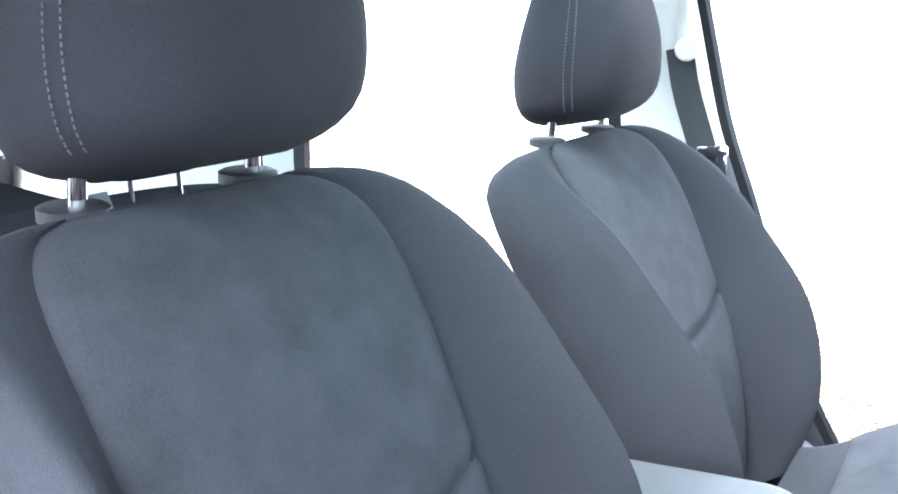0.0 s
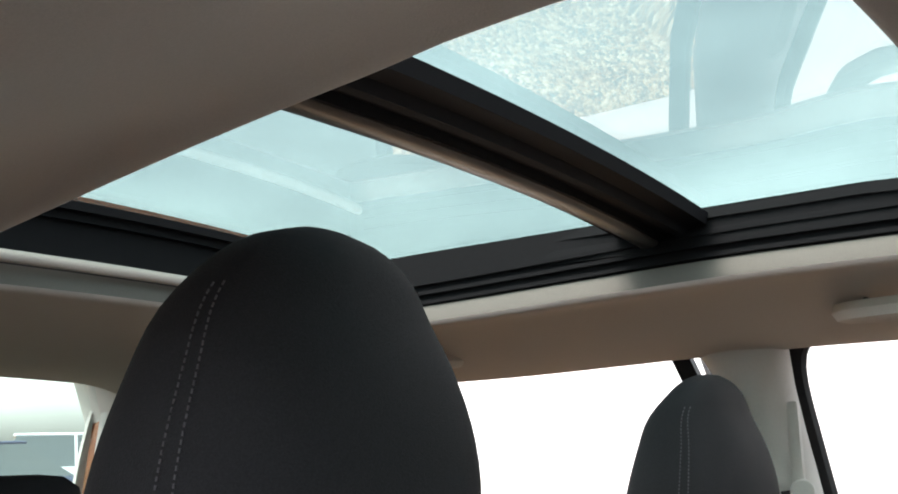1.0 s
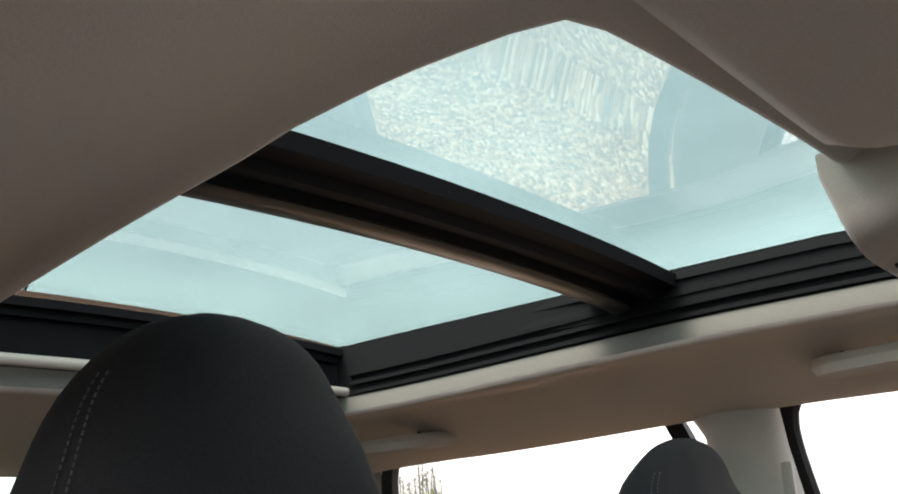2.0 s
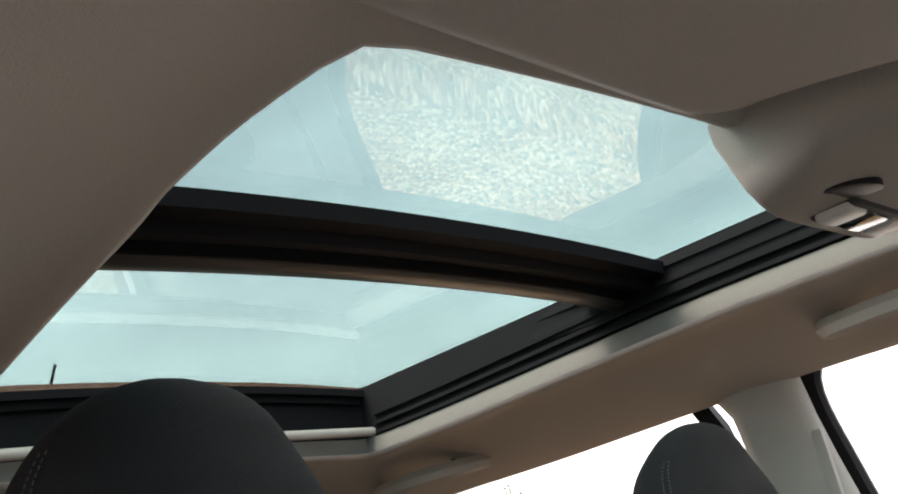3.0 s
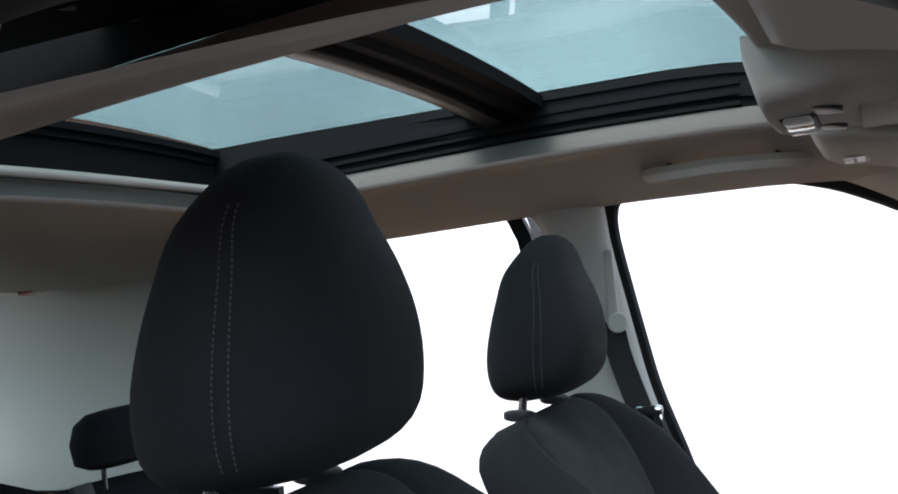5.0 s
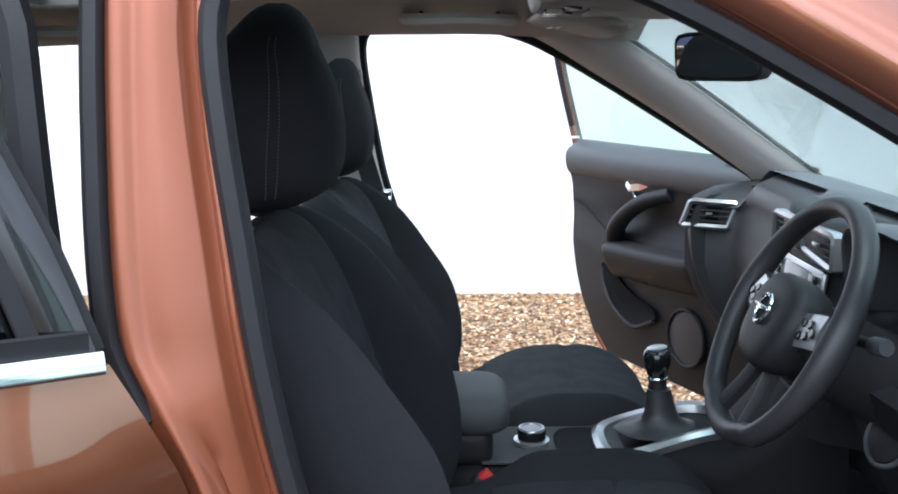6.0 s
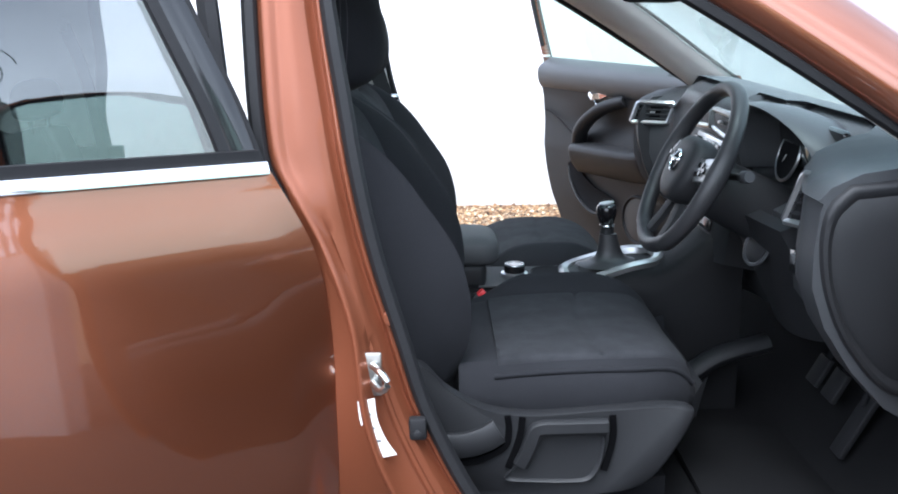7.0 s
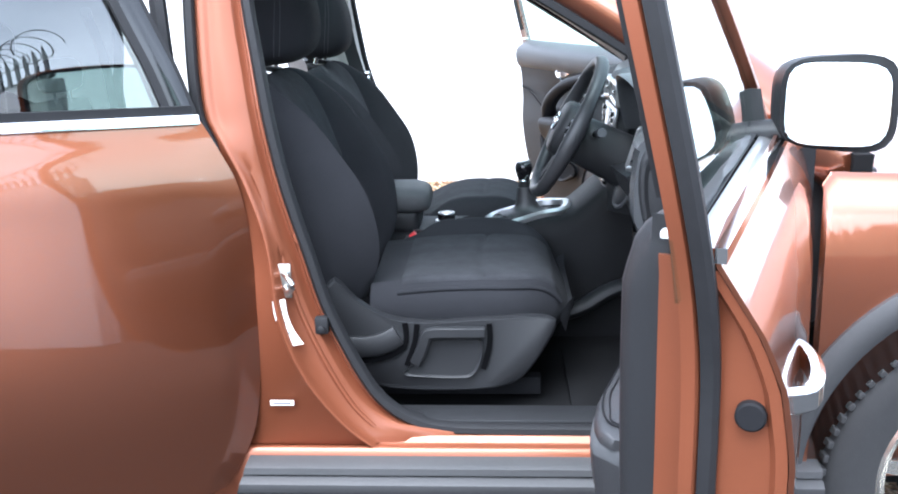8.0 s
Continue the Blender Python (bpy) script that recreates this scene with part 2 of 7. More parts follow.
def disc(c, axis, r, h, n=24, r2=None, bevel=0.15):
    """A low cylinder with softened rims round an axis."""
    ax = Vector(axis).normalized()
    s = ax.orthogonal().normalized()
    o = ax.cross(s)
    r2 = r if r2 is None else r2
    lv = [(-0.5, r * (1 - bevel)), (-0.5 + bevel, r), (0.5 - bevel, r2), (0.5, r2 * (1 - bevel))]
    return loft([[Vector(c) + ax * (h * q) + (s * math.cos(2 * math.pi * k / n) + o * math.sin(2 * math.pi * k / n)) * rr for k in range(n)] for q, rr in lv])


def torus(c, axis, R, r, n=40, k=12, squash=1.0):
    ax = Vector(axis).normalized()
    s = ax.orthogonal().normalized()
    o = ax.cross(s)
    rings = []
    for i in range(n + 1):
        a = 2 * math.pi * i / n
        d = s * math.cos(a) + o * math.sin(a)
        rings.append([Vector(c) + d * (R + r * math.cos(2 * math.pi * j / k)) + ax * (r * squash * math.sin(2 * math.pi * j / k)) for j in range(k)])
    return loft(rings, True, False)


def rod(a, b, r, n=12):
    a, b = Vector(a), Vector(b)
    return disc((a + b) / 2, b - a, r, (b - a).length, n, bevel=0.02)


def half_step(a, b, x):
    t = min(max((x - a) / (b - a), 0), 1)
    return t * t * (3 - 2 * t)


# ---------------------------------------------------------------- the yard
M_GRAVEL = bpy.data.materials.new("golden_gravel")
M_GRAVEL.use_nodes = True
gn, gl_ = M_GRAVEL.node_tree.nodes, M_GRAVEL.node_tree.links
g_p, g_co, g_v, g_r, g_n, g_b, g_m = gn["Principled BSDF"], gn.new("ShaderNodeTexCoord"), gn.new("ShaderNodeTexVoronoi"), gn.new("ShaderNodeValToRGB"), gn.new("ShaderNodeTexNoise"), gn.new("ShaderNodeBump"), gn.new("ShaderNodeMix")
g_v.inputs["Scale"].default_value = 55
g_sep = gn.new("ShaderNodeSeparateColor")
for pos, col in ((0.0, (0.03, 0.018, 0.012, 1)), (0.25, (0.15, 0.075, 0.034, 1)), (0.5, (0.27, 0.15, 0.068, 1)), (0.75, (0.38, 0.25, 0.13, 1)), (1.0, (0.58, 0.48, 0.34, 1))):
    e = g_r.color_ramp.elements[0] if pos == 0 else (g_r.color_ramp.elements[-1] if pos == 1 else g_r.color_ramp.elements.new(pos))
    e.position, e.color = pos, col
g_n.inputs["Scale"].default_value, g_n.inputs["Detail"].default_value = 1.5, 5
g_m.data_type, g_m.blend_type = "RGBA", "MULTIPLY"
g_m.inputs["Factor"].default_value = 0.5
g_b.inputs["Strength"].default_value, g_b.inputs["Distance"].default_value = 0.9, 0.02
g_b.invert = True
g_p.inputs["Roughness"].default_value = 0.85
gl_.new(g_co.outputs["Object"], g_v.inputs["Vector"])
gl_.new(g_co.outputs["Object"], g_n.inputs["Vector"])
gl_.new(g_v.outputs["Color"], g_sep.inputs["Color"])
gl_.new(g_sep.outputs["Red"], g_r.inputs["Fac"])
gl_.new(g_r.outputs["Color"], g_m.inputs["A"])
gl_.new(g_n.outputs["Fac"], g_m.inputs["B"])
gl_.new(g_m.outputs["Result"], g_p.inputs["Base Color"])
gl_.new(g_v.outputs["Distance"], g_b.inputs["Height"])
gl_.new(g_b.outputs["Normal"], g_p.inputs["Normal"])

ground = part("ground", *grid(lambda u, v: (-400 + 800 * u, -400 + 800 * v, 0), 9, 9), M_GRAVEL)
tagged(ground, "loose golden and brown gravel covering the yard", "ground", kind="structure")
# unseen dark ground, added to darken the doors' reflections and the cabin's bounce light
M_DARK_GROUND = material("dark_reflected_ground", (0.026, 0.0255, 0.025), 0.9, spec=0.15, var=0.5, scale=120, bump=0.8, bump_scale=160, mottle=0.3, mottle_scale=1.2)
drive = part("driveway", *slab(lambda u, v: (-30 + 60 * u, -8.6 + 8.1 * v + 0.02 * math.sin(40 * u), 0.006 + 0.004 * math.sin(9 * u)), 60, 8, lambda u, v: (0, 0, -0.03)), M_DARK_GROUND)
tagged(drive, "unseen dark ground sheet added to darken reflections in the doors", "driveway", kind="structure")

WALL_Y = 4.34
# loose stones over the sheet where the yard is seen close
rnd = random.Random(5)
vs, fs = [], []
OCT = [(1, 0, 0), (-1, 0, 0), (0, 1, 0), (0, -1, 0), (0, 0, 1), (0, 0, -1)]
OCF = [(0, 2, 4), (2, 1, 4), (1, 3, 4), (3, 0, 4), (2, 0, 5), (1, 2, 5), (3, 1, 5), (0, 3, 5)]
for _ in range(16000):
    x, y = rnd.uniform(-1.6, 3.2), rnd.uniform(1.0, 4.33)
    if rnd.random() < 0.12:
        x, y = rnd.uniform(-1.6, 0.9), rnd.uniform(-0.62, -0.2)
    r = rnd.uniform(0.006, 0.016)
    sq, tw = rnd.uniform(0.5, 0.9), rnd.uniform(0, 6.28)
    el = rnd.uniform(0.7, 1.3)
    k = len(vs)
    for px, py, pz in OCT:
        px, py = px * el + rnd.uniform(-0.25, 0.25), py + rnd.uniform(-0.25, 0.25)
        vs.append((x + r * (px * math.cos(tw) - py * math.sin(tw)), y + r * (px * math.sin(tw) + py * math.cos(tw)), r * 0.35 + r * sq * pz))
    fs += [tuple(k + i for i in f) for f in OCF]
me = bpy.data.meshes.new("gravel_stones")
me.from_pydata(vs, [], fs)
M_STONE = bpy.data.materials.new("gravel_stone")
M_STONE.use_nodes = True
sn, sl_ = M_STONE.node_tree.nodes, M_STONE.node_tree.links
s_geo, s_ramp = sn.new("ShaderNodeNewGeometry"), sn.new("ShaderNodeValToRGB")
for pos, col in ((0.0, (0.045, 0.026, 0.016, 1)), (0.3, (0.18, 0.092, 0.042, 1)), (0.55, (0.30, 0.17, 0.078, 1)), (0.8, (0.42, 0.28, 0.15, 1)), (1.0, (0.64, 0.54, 0.40, 1))):
    e = s_ramp.color_ramp.elements[0] if pos == 0 else (s_ramp.color_ramp.elements[-1] if pos == 1 else s_ramp.color_ramp.elements.new(pos))
    e.position, e.color = pos, col
sl_.new(s_geo.outputs["Random Per Island"], s_ramp.inputs["Fac"])
sl_.new(s_ramp.outputs["Color"], sn["Principled BSDF"].inputs["Base Color"])
sn["Principled BSDF"].inputs["Roughness"].default_value = 0.8
me.materials.append(M_STONE)
tagged(new("gravel_stones", me), "loose golden brown gravel stones lying on the yard", "gravel", kind="stuff")

wall = part("wall_north", *box((4.2, WALL_Y + 0.06, 1.14), (16.2, 0.12, 2.32), 0.01), M_WALL)
tagged(wall, "smooth white boundary wall behind the car", "wall", kind="structure")

# ---------------------------------------------------------------- the car's shell
car = tagged(new("car"), "copper orange family car with all its doors standing open", "car")

# front door aperture: x of its rear edge over z (the seal on the middle pillar), and its top line
REAR_EDGE = [(0.443, 0.22), (0.447, 0.12), (0.462, 0.05), (0.50, -0.012), (0.56, -0.06), (0.72, -0.135), (0.845, -0.172), (1.0, -0.215), (1.126, -0.240), (1.237, -0.256), (1.345, -0.272), (1.43, -0.281)]
TOP_EDGE = [(-0.281, 1.43), (-0.276, 1.475), (-0.255, 1.506), (-0.21, 1.521), (-0.12, 1.522), (-0.03, 1.514), (0.10, 1.482), (0.18, 1.446), (0.27, 1.396), (0.36, 1.343), (0.49, 1.263), (0.62, 1.182), (0.75, 1.09), (0.80, 1.0), (0.815, 0.86), (0.825, 0.65), (0.81, 0.51), (0.76, 0.456), (0.68, 0.445)]
def rear_edge(s):
    """Trailing edge of the front door opening on side s."""
    return [(z, x - (0.020 * half_step(0.95, 1.2, z) if s > 0 else 0.0)) for z, x in REAR_EDGE]


def aperture(s):
    top = [(x - (0.020 * half_step(-0.15, -0.27, x) if s > 0 else 0.0), z) for x, z in TOP_EDGE[1:]]
    return [(x, z) for z, x in rear_edge(s)] + top + [(0.45, 0.442)]


# trailing edge of the front door = ridge on the middle pillar
RIDGE = [(0.40, -0.02), (0.477, -0.109), (0.593, -0.189), (0.717, -0.232), (0.884, -0.252), (1.01, -0.293), (1.10, -0.338), (1.145, -0.360), (1.35, -0.374), (1.56, -0.378)]


def seal_y(z):
    """Half width of the car at the door seals."""
    return float(np.interp(z, [0.4, 0.9, 1.1, 1.3, 1.45, 1.55], [0.80, 0.805, 0.805, 0.792, 0.765, 0.735]))


def skin_y(z):
    """Half width of the car at the outer skin."""
    return smooth_at([(0.2, 0.855), (0.40, 0.872), (0.6, 0.889), (0.8, 0.886), (0.95, 0.873), (1.08, 0.852), (1.14, 0.838), (1.25, 0.818), (1.40, 0.785), (1.50, 0.76), (1.58, 0.73), (1.64, 0.68)], z)


SKIN_Z = np.linspace(0.2, 1.64, 60)
SKIN_V = [skin_y(z) for z in SKIN_Z]


def skin(z):
    return float(np.interp(z, SKIN_Z, SKIN_V))


def body_side(s, parent, side_name):
    """Middle pillar, rocker, roof rail and screen pillar of one side; s = -1 right, 1 left."""
    out = []
    # middle pillar: outer face, ridge, step, flange
    rings = []
    for z in [0.425 + 0.0192 * k for k in range(61)]:
        xr, xf = smooth_at(RIDGE, z), smooth_at(rear_edge(s), max(z, 0.444))
        low = half_step(1.10, 1.0, z)
        yo = skin(z)
        ys = min(seal_y(z), yo - 0.032) if s < 0 else seal_y(z)
        xf = max(xf, xr + 0.05)
        w = xf - xr
        xb = min(xr - 0.016 - 0.05 * low, -0.28 - 0.085 * half_step(0.95, 0.62, z)) if z < 1.0 else xr - 0.016 - 0.05 * low
        deep = yo - 0.016 - 0.014 * low
        mid = ys + 0.45 * (deep - ys)
        prof = [(xb, ys - 0.02), (xb, deep - 0.024), (xb + 0.003, deep - 0.010), (xb + 0.008, deep - 0.004), (xr - 0.006, deep), (xr - 0.004, deep + 0.001 + 0.006 * low), (xr, deep + 0.002 + 0.009 * low), (xr + 0.003, deep + 0.002 + 0.009 * low), (xr + 0.008, deep + 0.001 + 0.002 * low),
                (xr + 0.013, deep - 0.002 - 0.007 * low), (xr + 0.02, deep - 0.004 - 0.010 * low), (xr + 0.26 * w, mid + 0.009), (xr + 0.42 * w, mid + 0.003), (xf - 0.040, mid - 0.001), (xf - 0.037, mid - 0.003), (xf - 0.033, ys - 0.004), (xf - 0.026, ys - 0.007), (xf - 0.022, ys + 0.001), (xf - 0.019, ys + 0.005), (xf - 0.015, ys + 0.004), (xf - 0.010, ys - 0.002), (xf - 0.004, ys - 0.006), (xf - 0.004, ys - 0.02)]
        rings.append([(x, s * y, z) for x, y in prof] + [(xf - 0.016, s * (ys - 0.03), z), (xb + 0.01, s * (ys - 0.03), z)])
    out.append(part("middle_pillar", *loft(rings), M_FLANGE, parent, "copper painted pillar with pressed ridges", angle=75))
    zz_ = np.linspace(1.07, 1.565, 22)
    out.append(part("rear_pillar_seal", *sweep([(smooth_at(RIDGE, z) - 0.024, s * (skin(z) - 0.034), z) for z in zz_], [(0.010, -0.020), (0.010, 0.010), (0.005, 0.016), (-0.008, 0.014), (-0.016, 0.004), (-0.018, -0.012), (-0.010, -0.020)], (0, s, 0)), M_RUBBER, parent, "black rubber seal on the pillar's rear edge"))
    # beads pressed along the door opening
    for off, r in ((0.052, 0.0065), (0.074, 0.005)):
        edge = spline([(x, 0, z) for z, x in rear_edge(s)[1:8]], 40)
        bead = []
        for k in range(1, 39):
            t_ = (edge[k + 1] - edge[k - 1]).normalized()
            p = edge[k] + Vector((-t_.z, 0, t_.x)) * off if t_.z > 0 else edge[k]
            if p.z > 0.455:
                yo = skin(p.z)
                ys = min(seal_y(p.z), yo - 0.032) if s < 0 else seal_y(p.z)
                bead.append((p.x, s * (ys + 0.45 * (yo - 0.030 - ys) + 0.002), p.z))
        out.append(part("pressed_bead", *tube(bead, r, 8, (0, s, 0)), M_FLANGE, parent))
    # rocker with two pressed steps
    prof = [(0.70, 0.452), (0.775, 0.447), (0.79, 0.444), (0.797, 0.436), (0.806, 0.434), (0.815, 0.438), (0.822, 0.436), (0.827, 0.424), (0.838, 0.421), (0.848, 0.424), (0.856, 0.420), (0.862, 0.408), (0.866, 0.36), (0.86, 0.30), (0.80, 0.24), (0.70, 0.24)]
    rings = [[(x, s * y, z + (0.06 * half_step(0.68, 0.86, x) if z > 0.43 else 0)) for y, z in prof] for x in (-1.05, -0.7, -0.35, -0.1, 0.05, 0.3, 0.55, 0.68, 0.76, 0.86, 0.9)]
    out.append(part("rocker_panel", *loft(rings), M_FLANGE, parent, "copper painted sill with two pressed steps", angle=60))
    # black lower step
    prof = [(0.845, 0.409), (0.893, 0.404), (0.905, 0.398), (0.907, 0.384), (0.898, 0.380), (0.916, 0.377), (0.926, 0.370), (0.927, 0.352), (0.918, 0.342), (0.88, 0.325), (0.84, 0.30)]
    rings = [[(x - (0.03 * (0.41 - z) / 0.1 if x < -0.2 else 0), s * y, z) for y, z in prof] for x in (-0.315, -0.305, -0.1, 0.2, 0.5, 0.9, 0.905)]
    out.append(part("sill_step", *loft(rings), M_CLAD, parent, "scuffed grey plastic step along the sill", angle=50))
    # roof rail and screen pillar, one swept section
    path = spline([(0.97, s * 0.735, 0.955), (0.80, s * 0.812, 1.088), (0.62, s * 0.805, 1.216), (0.44, s * 0.788, 1.332), (0.28, s * 0.772, 1.428), (0.12, s * 0.755, 1.512), (-0.03, s * 0.742, 1.548), (-0.21, s * 0.736, 1.560), (-0.5, s * 0.732, 1.562), (-0.9, s * 0.722, 1.552), (-1.3, s * 0.70, 1.52), (-1.7, s * 0.665, 1.455)], 60)
    prof = [(-0.024, -0.030), (-0.026, 0.018), (-0.014, 0.030), (0.012, 0.036), (0.05, 0.022), (0.085, -0.010), (0.10, -0.045), (0.06, -0.05)]
    if s > 0:
        prof = [(-0.55 * a if a > 0.03 else -a, b) for a, b in prof]
    out.append(part("roof_rail", *sweep(path, prof, (0, s, 0.0)), M_PAINT, parent, "glossy copper roof rail and screen pillar", angle=70))
    # seal round the aperture
    loop = spline([(x, s * (seal_y(z) + 0.004), z) for x, z in aperture(s) + aperture(s)[:1]], 150)[:-1]
    prof = [(0.012, -0.010), (0.012, 0.006), (0.008, 0.013), (-0.004, 0.015), (-0.011, 0.009), (-0.013, -0.003), (-0.009, -0.011)]
    if s > 0:
        prof = [(1.38 * a, 1.1 * b) for a, b in prof]
    out.append(part("door_seal", *sweep(loop, prof, (0, s, 0), True), M_RUBBER, parent, "black rubber seal round the door opening"))
    return out


body_side(-1, car, "right")
body_side(1, car, "left")

# roof panel, tail and front wings (outer skin)
def roof_z(x, y):
    return 1.695 - 0.035 * (y / 0.68) ** 2 - 0.02 * (abs(y) / 0.68) ** 6 - 0.05 * half_step(-0.1, 0.35, x) ** 1.0 - 0.06 * half_step(-0.8, -1.9, x)


SR_Y, SR_X0, SR_X1 = 0.440, -0.945, 0.078      # sunroof opening in the headliner
def roof_patch(x0, x1, y0, y1, nx=8, ny=8):
    return slab(lambda u, v: (x0 + (x1 - x0) * u, y0 + (y1 - y0) * v, roof_z(x0 + (x1 - x0) * u, y0 + (y1 - y0) * v)), nx, ny, lambda u, v: (0, 0, -0.012))


part("roof_panel", *join(roof_patch(0.03, 0.12, -0.68, 0.68, 4, 14), roof_patch(-2.0, -1.0, -0.68, 0.68, 12, 14), roof_patch(-1.0, 0.03, -0.68, -0.52, 12, 5), roof_patch(-1.0, 0.03, 0.52, 0.68, 12, 5)), M_PAINT, car, "copper roof panel round the glass roof")

# headliner: side drops, front and rear parts, opening with a rolled lip
def liner_z(x, y):
    a = abs(y)
    drop = 0.060 * half_step(0.44, 0.73, a) + 0.012 * (a / 0.5) ** 2
    return 1.566 - drop - 0.022 * half_step(-0.20, -0.95, x) - 0.04 * half_step(-0.9, -1.7, x) - 0.020 * half_step(-0.05, 0.32, x) - 0.028 * half_step(0.12, 0.36, x)


def liner_half(x):
    """Half width of the headliner, where it meets rail or pillar."""
    return float(np.interp(x, [-1.75, -1.3, -0.3, 0.0, 0.2, 0.36], [0.64, 0.69, 0.722, 0.722, 0.70, 0.64]))


lip = []
for k in range(193):
    a = 2 * math.pi * k / 192
    n_ = 60
    r = (abs(math.cos(a)) ** n_ + abs(math.sin(a)) ** n_) ** (-1 / n_)
    lip.append(Vector(((SR_X0 + SR_X1) / 2 + (SR_X1 - SR_X0) / 2 * r * math.cos(a), SR_Y * r * math.sin(a), 0)))
# the edges close in slightly towards the rear
lip = [Vector((p.x, p.y * (1 - 0.14 * min(max((-0.12 - p.x) / 0.5, 0.0), 1.15) + 0.026 * half_step(-0.20, 0.0, p.x) if p.y < 0 else 0.985 - 0.04 * min(max((-0.45 - p.x) / 0.5, 0.0), 1.0)), 0)) for p in lip]
lip = [Vector((p.x - (0.014 * (p.y / 0.44) ** 2 * half_step(-0.3, 0.05, p.x)), p.y, liner_z(p.x, p.y) - 0.003)) for p in lip]
LIP_H = 0.032
outer_ring = []
for p in lip:
    d = Vector((p.x - (SR_X0 + SR_X1) / 2, p.y, 0))
    q = Vector((p.x, p.y, 0)) + Vector((d.x / 0.5 * 0.05, d.y / 0.42 * 0.05, 0))
    outer_ring.append(Vector((q.x, q.y, liner_z(q.x, q.y))))
lip_face = loft([[(p.x + (o.x - p.x) * 0.10, p.y + (o.y - p.y) * 0.10, p.z + LIP_H) for p, o in zip(lip[:-1], outer_ring)],
                 [(p.x + (o.x - p.x) * 0.02, p.y + (o.y - p.y) * 0.02, p.z + LIP_H * 0.6) for p, o in zip(lip[:-1], outer_ring)],
                 [(p.x, p.y, p.z + 0.006) for p in lip[:-1]]], True, False)
rim = loft([[(p.x, p.y, p.z + 0.006) for p in lip[:-1]],
            [(p.x + (o.x - p.x) * 0.06, p.y + (o.y - p.y) * 0.06, p.z + 0.001) for p, o in zip(lip[:-1], outer_ring)],
            [(p.x + (o.x - p.x) * 0.2, p.y + (o.y - p.y) * 0.2, p.z - 0.002) for p, o in zip(lip[:-1], outer_ring)],
            [(p.x + (o.x - p.x) * 0.5, p.y + (o.y - p.y) * 0.5, p.z - 0.001) for p, o in zip(lip[:-1], outer_ring)], [(o.x, o.y, o.z) for o in outer_ring[:-1]]], True, False)


def ring_to(pts):
    """From the lip's outer ring to the outer border of the headliner."""
    rings = []
    for f in np.linspace(0, 1, 16):
        row = []
        for o in outer_ring[:-1]:
            d = Vector((o.x - (SR_X0 + SR_X1) / 2, o.y, 0))
            # border: a box from x -1.74 to 0.36, half width by liner_half
            tx = ((0.36 if d.x > 0 else -1.74) - o.x) / d.x if abs(d.x) > 1e-6 else 9
            lo, hi = 0.0, 3.0
            for _ in range(24):
                mid = (lo + hi) / 2
                q = (o.x + d.x * mid, o.y + d.y * mid)
                inside = -1.74 <= q[0] <= 0.36 and abs(q[1]) <= liner_half(q[0])
                lo, hi = (mid, hi) if inside else (lo, mid)
            x, y = o.x + d.x * lo * f, o.y + d.y * lo * f
            row.append((x, y, liner_z(x, y)))
        rings.append(row)
    return loft(rings, True, False)


part("roof_opening_frame", *loft([[(p.x + (o.x - p.x) * 0.17, p.y + (o.y - p.y) * 0.17, p.z + LIP_H - 0.001) for p, o in zip(lip[:-1], outer_ring)], [(p.x + (o.x - p.x) * 0.18, p.y + (o.y - p.y) * 0.18, roof_z(p.x, p.y) - 0.024) for p, o in zip(lip[:-1], outer_ring)]], True, False), M_BLACK, car, "black frame wall round the roof opening")
part("roof_opening_lip_face", *lip_face, M_HEAD_SHADED, car, "darker grey edging round the roof opening")
headliner = part("headliner", *join(rim, ring_to(None)), M_HEAD, car, "grey fabric headliner round the roof opening")

# ---------------------------------------------------------------- glass roof and its frame
def pane(x0, x1, hy, dz):
    return slab(lambda u, v: (x0 + (x1 - x0) * u, -hy + 2 * hy * v, roof_z(x0 + (x1 - x0) * u, -hy + 2 * hy * v) + dz), 10, 14, lambda u, v: (0, 0, 0.005))


roof_glass = part("front_roof_glass", *pane(-0.36, 0.06, 0.53, -0.022), G_ROOF, car, "green tinted sliding glass roof panel")
rear_glass = part("rear_roof_glass", *pane(-1.02, -0.44, 0.53, -0.022), G_ROOF, car, "green tinted fixed rear roof glass")
for ob in (roof_glass, rear_glass):
    ob.visible_shadow = False
frame_parts = []
for s in (-1, 1):
    prof = [(0.0, -0.052), (0.002, -0.030), (0.012, -0.030), (0.012, -0.018), (0.002, -0.016), (0.004, 0.0), (0.10, 0.0), (0.10, -0.052)]
    rings = [[(x, s * (0.437 + a), 1.660 + b + roof_z(x, 0.44) - roof_z(-0.4, 0.44)) for a, b in prof] for x in np.linspace(-1.0, 0.06, 14)]
    frame_parts.append(loft(rings))
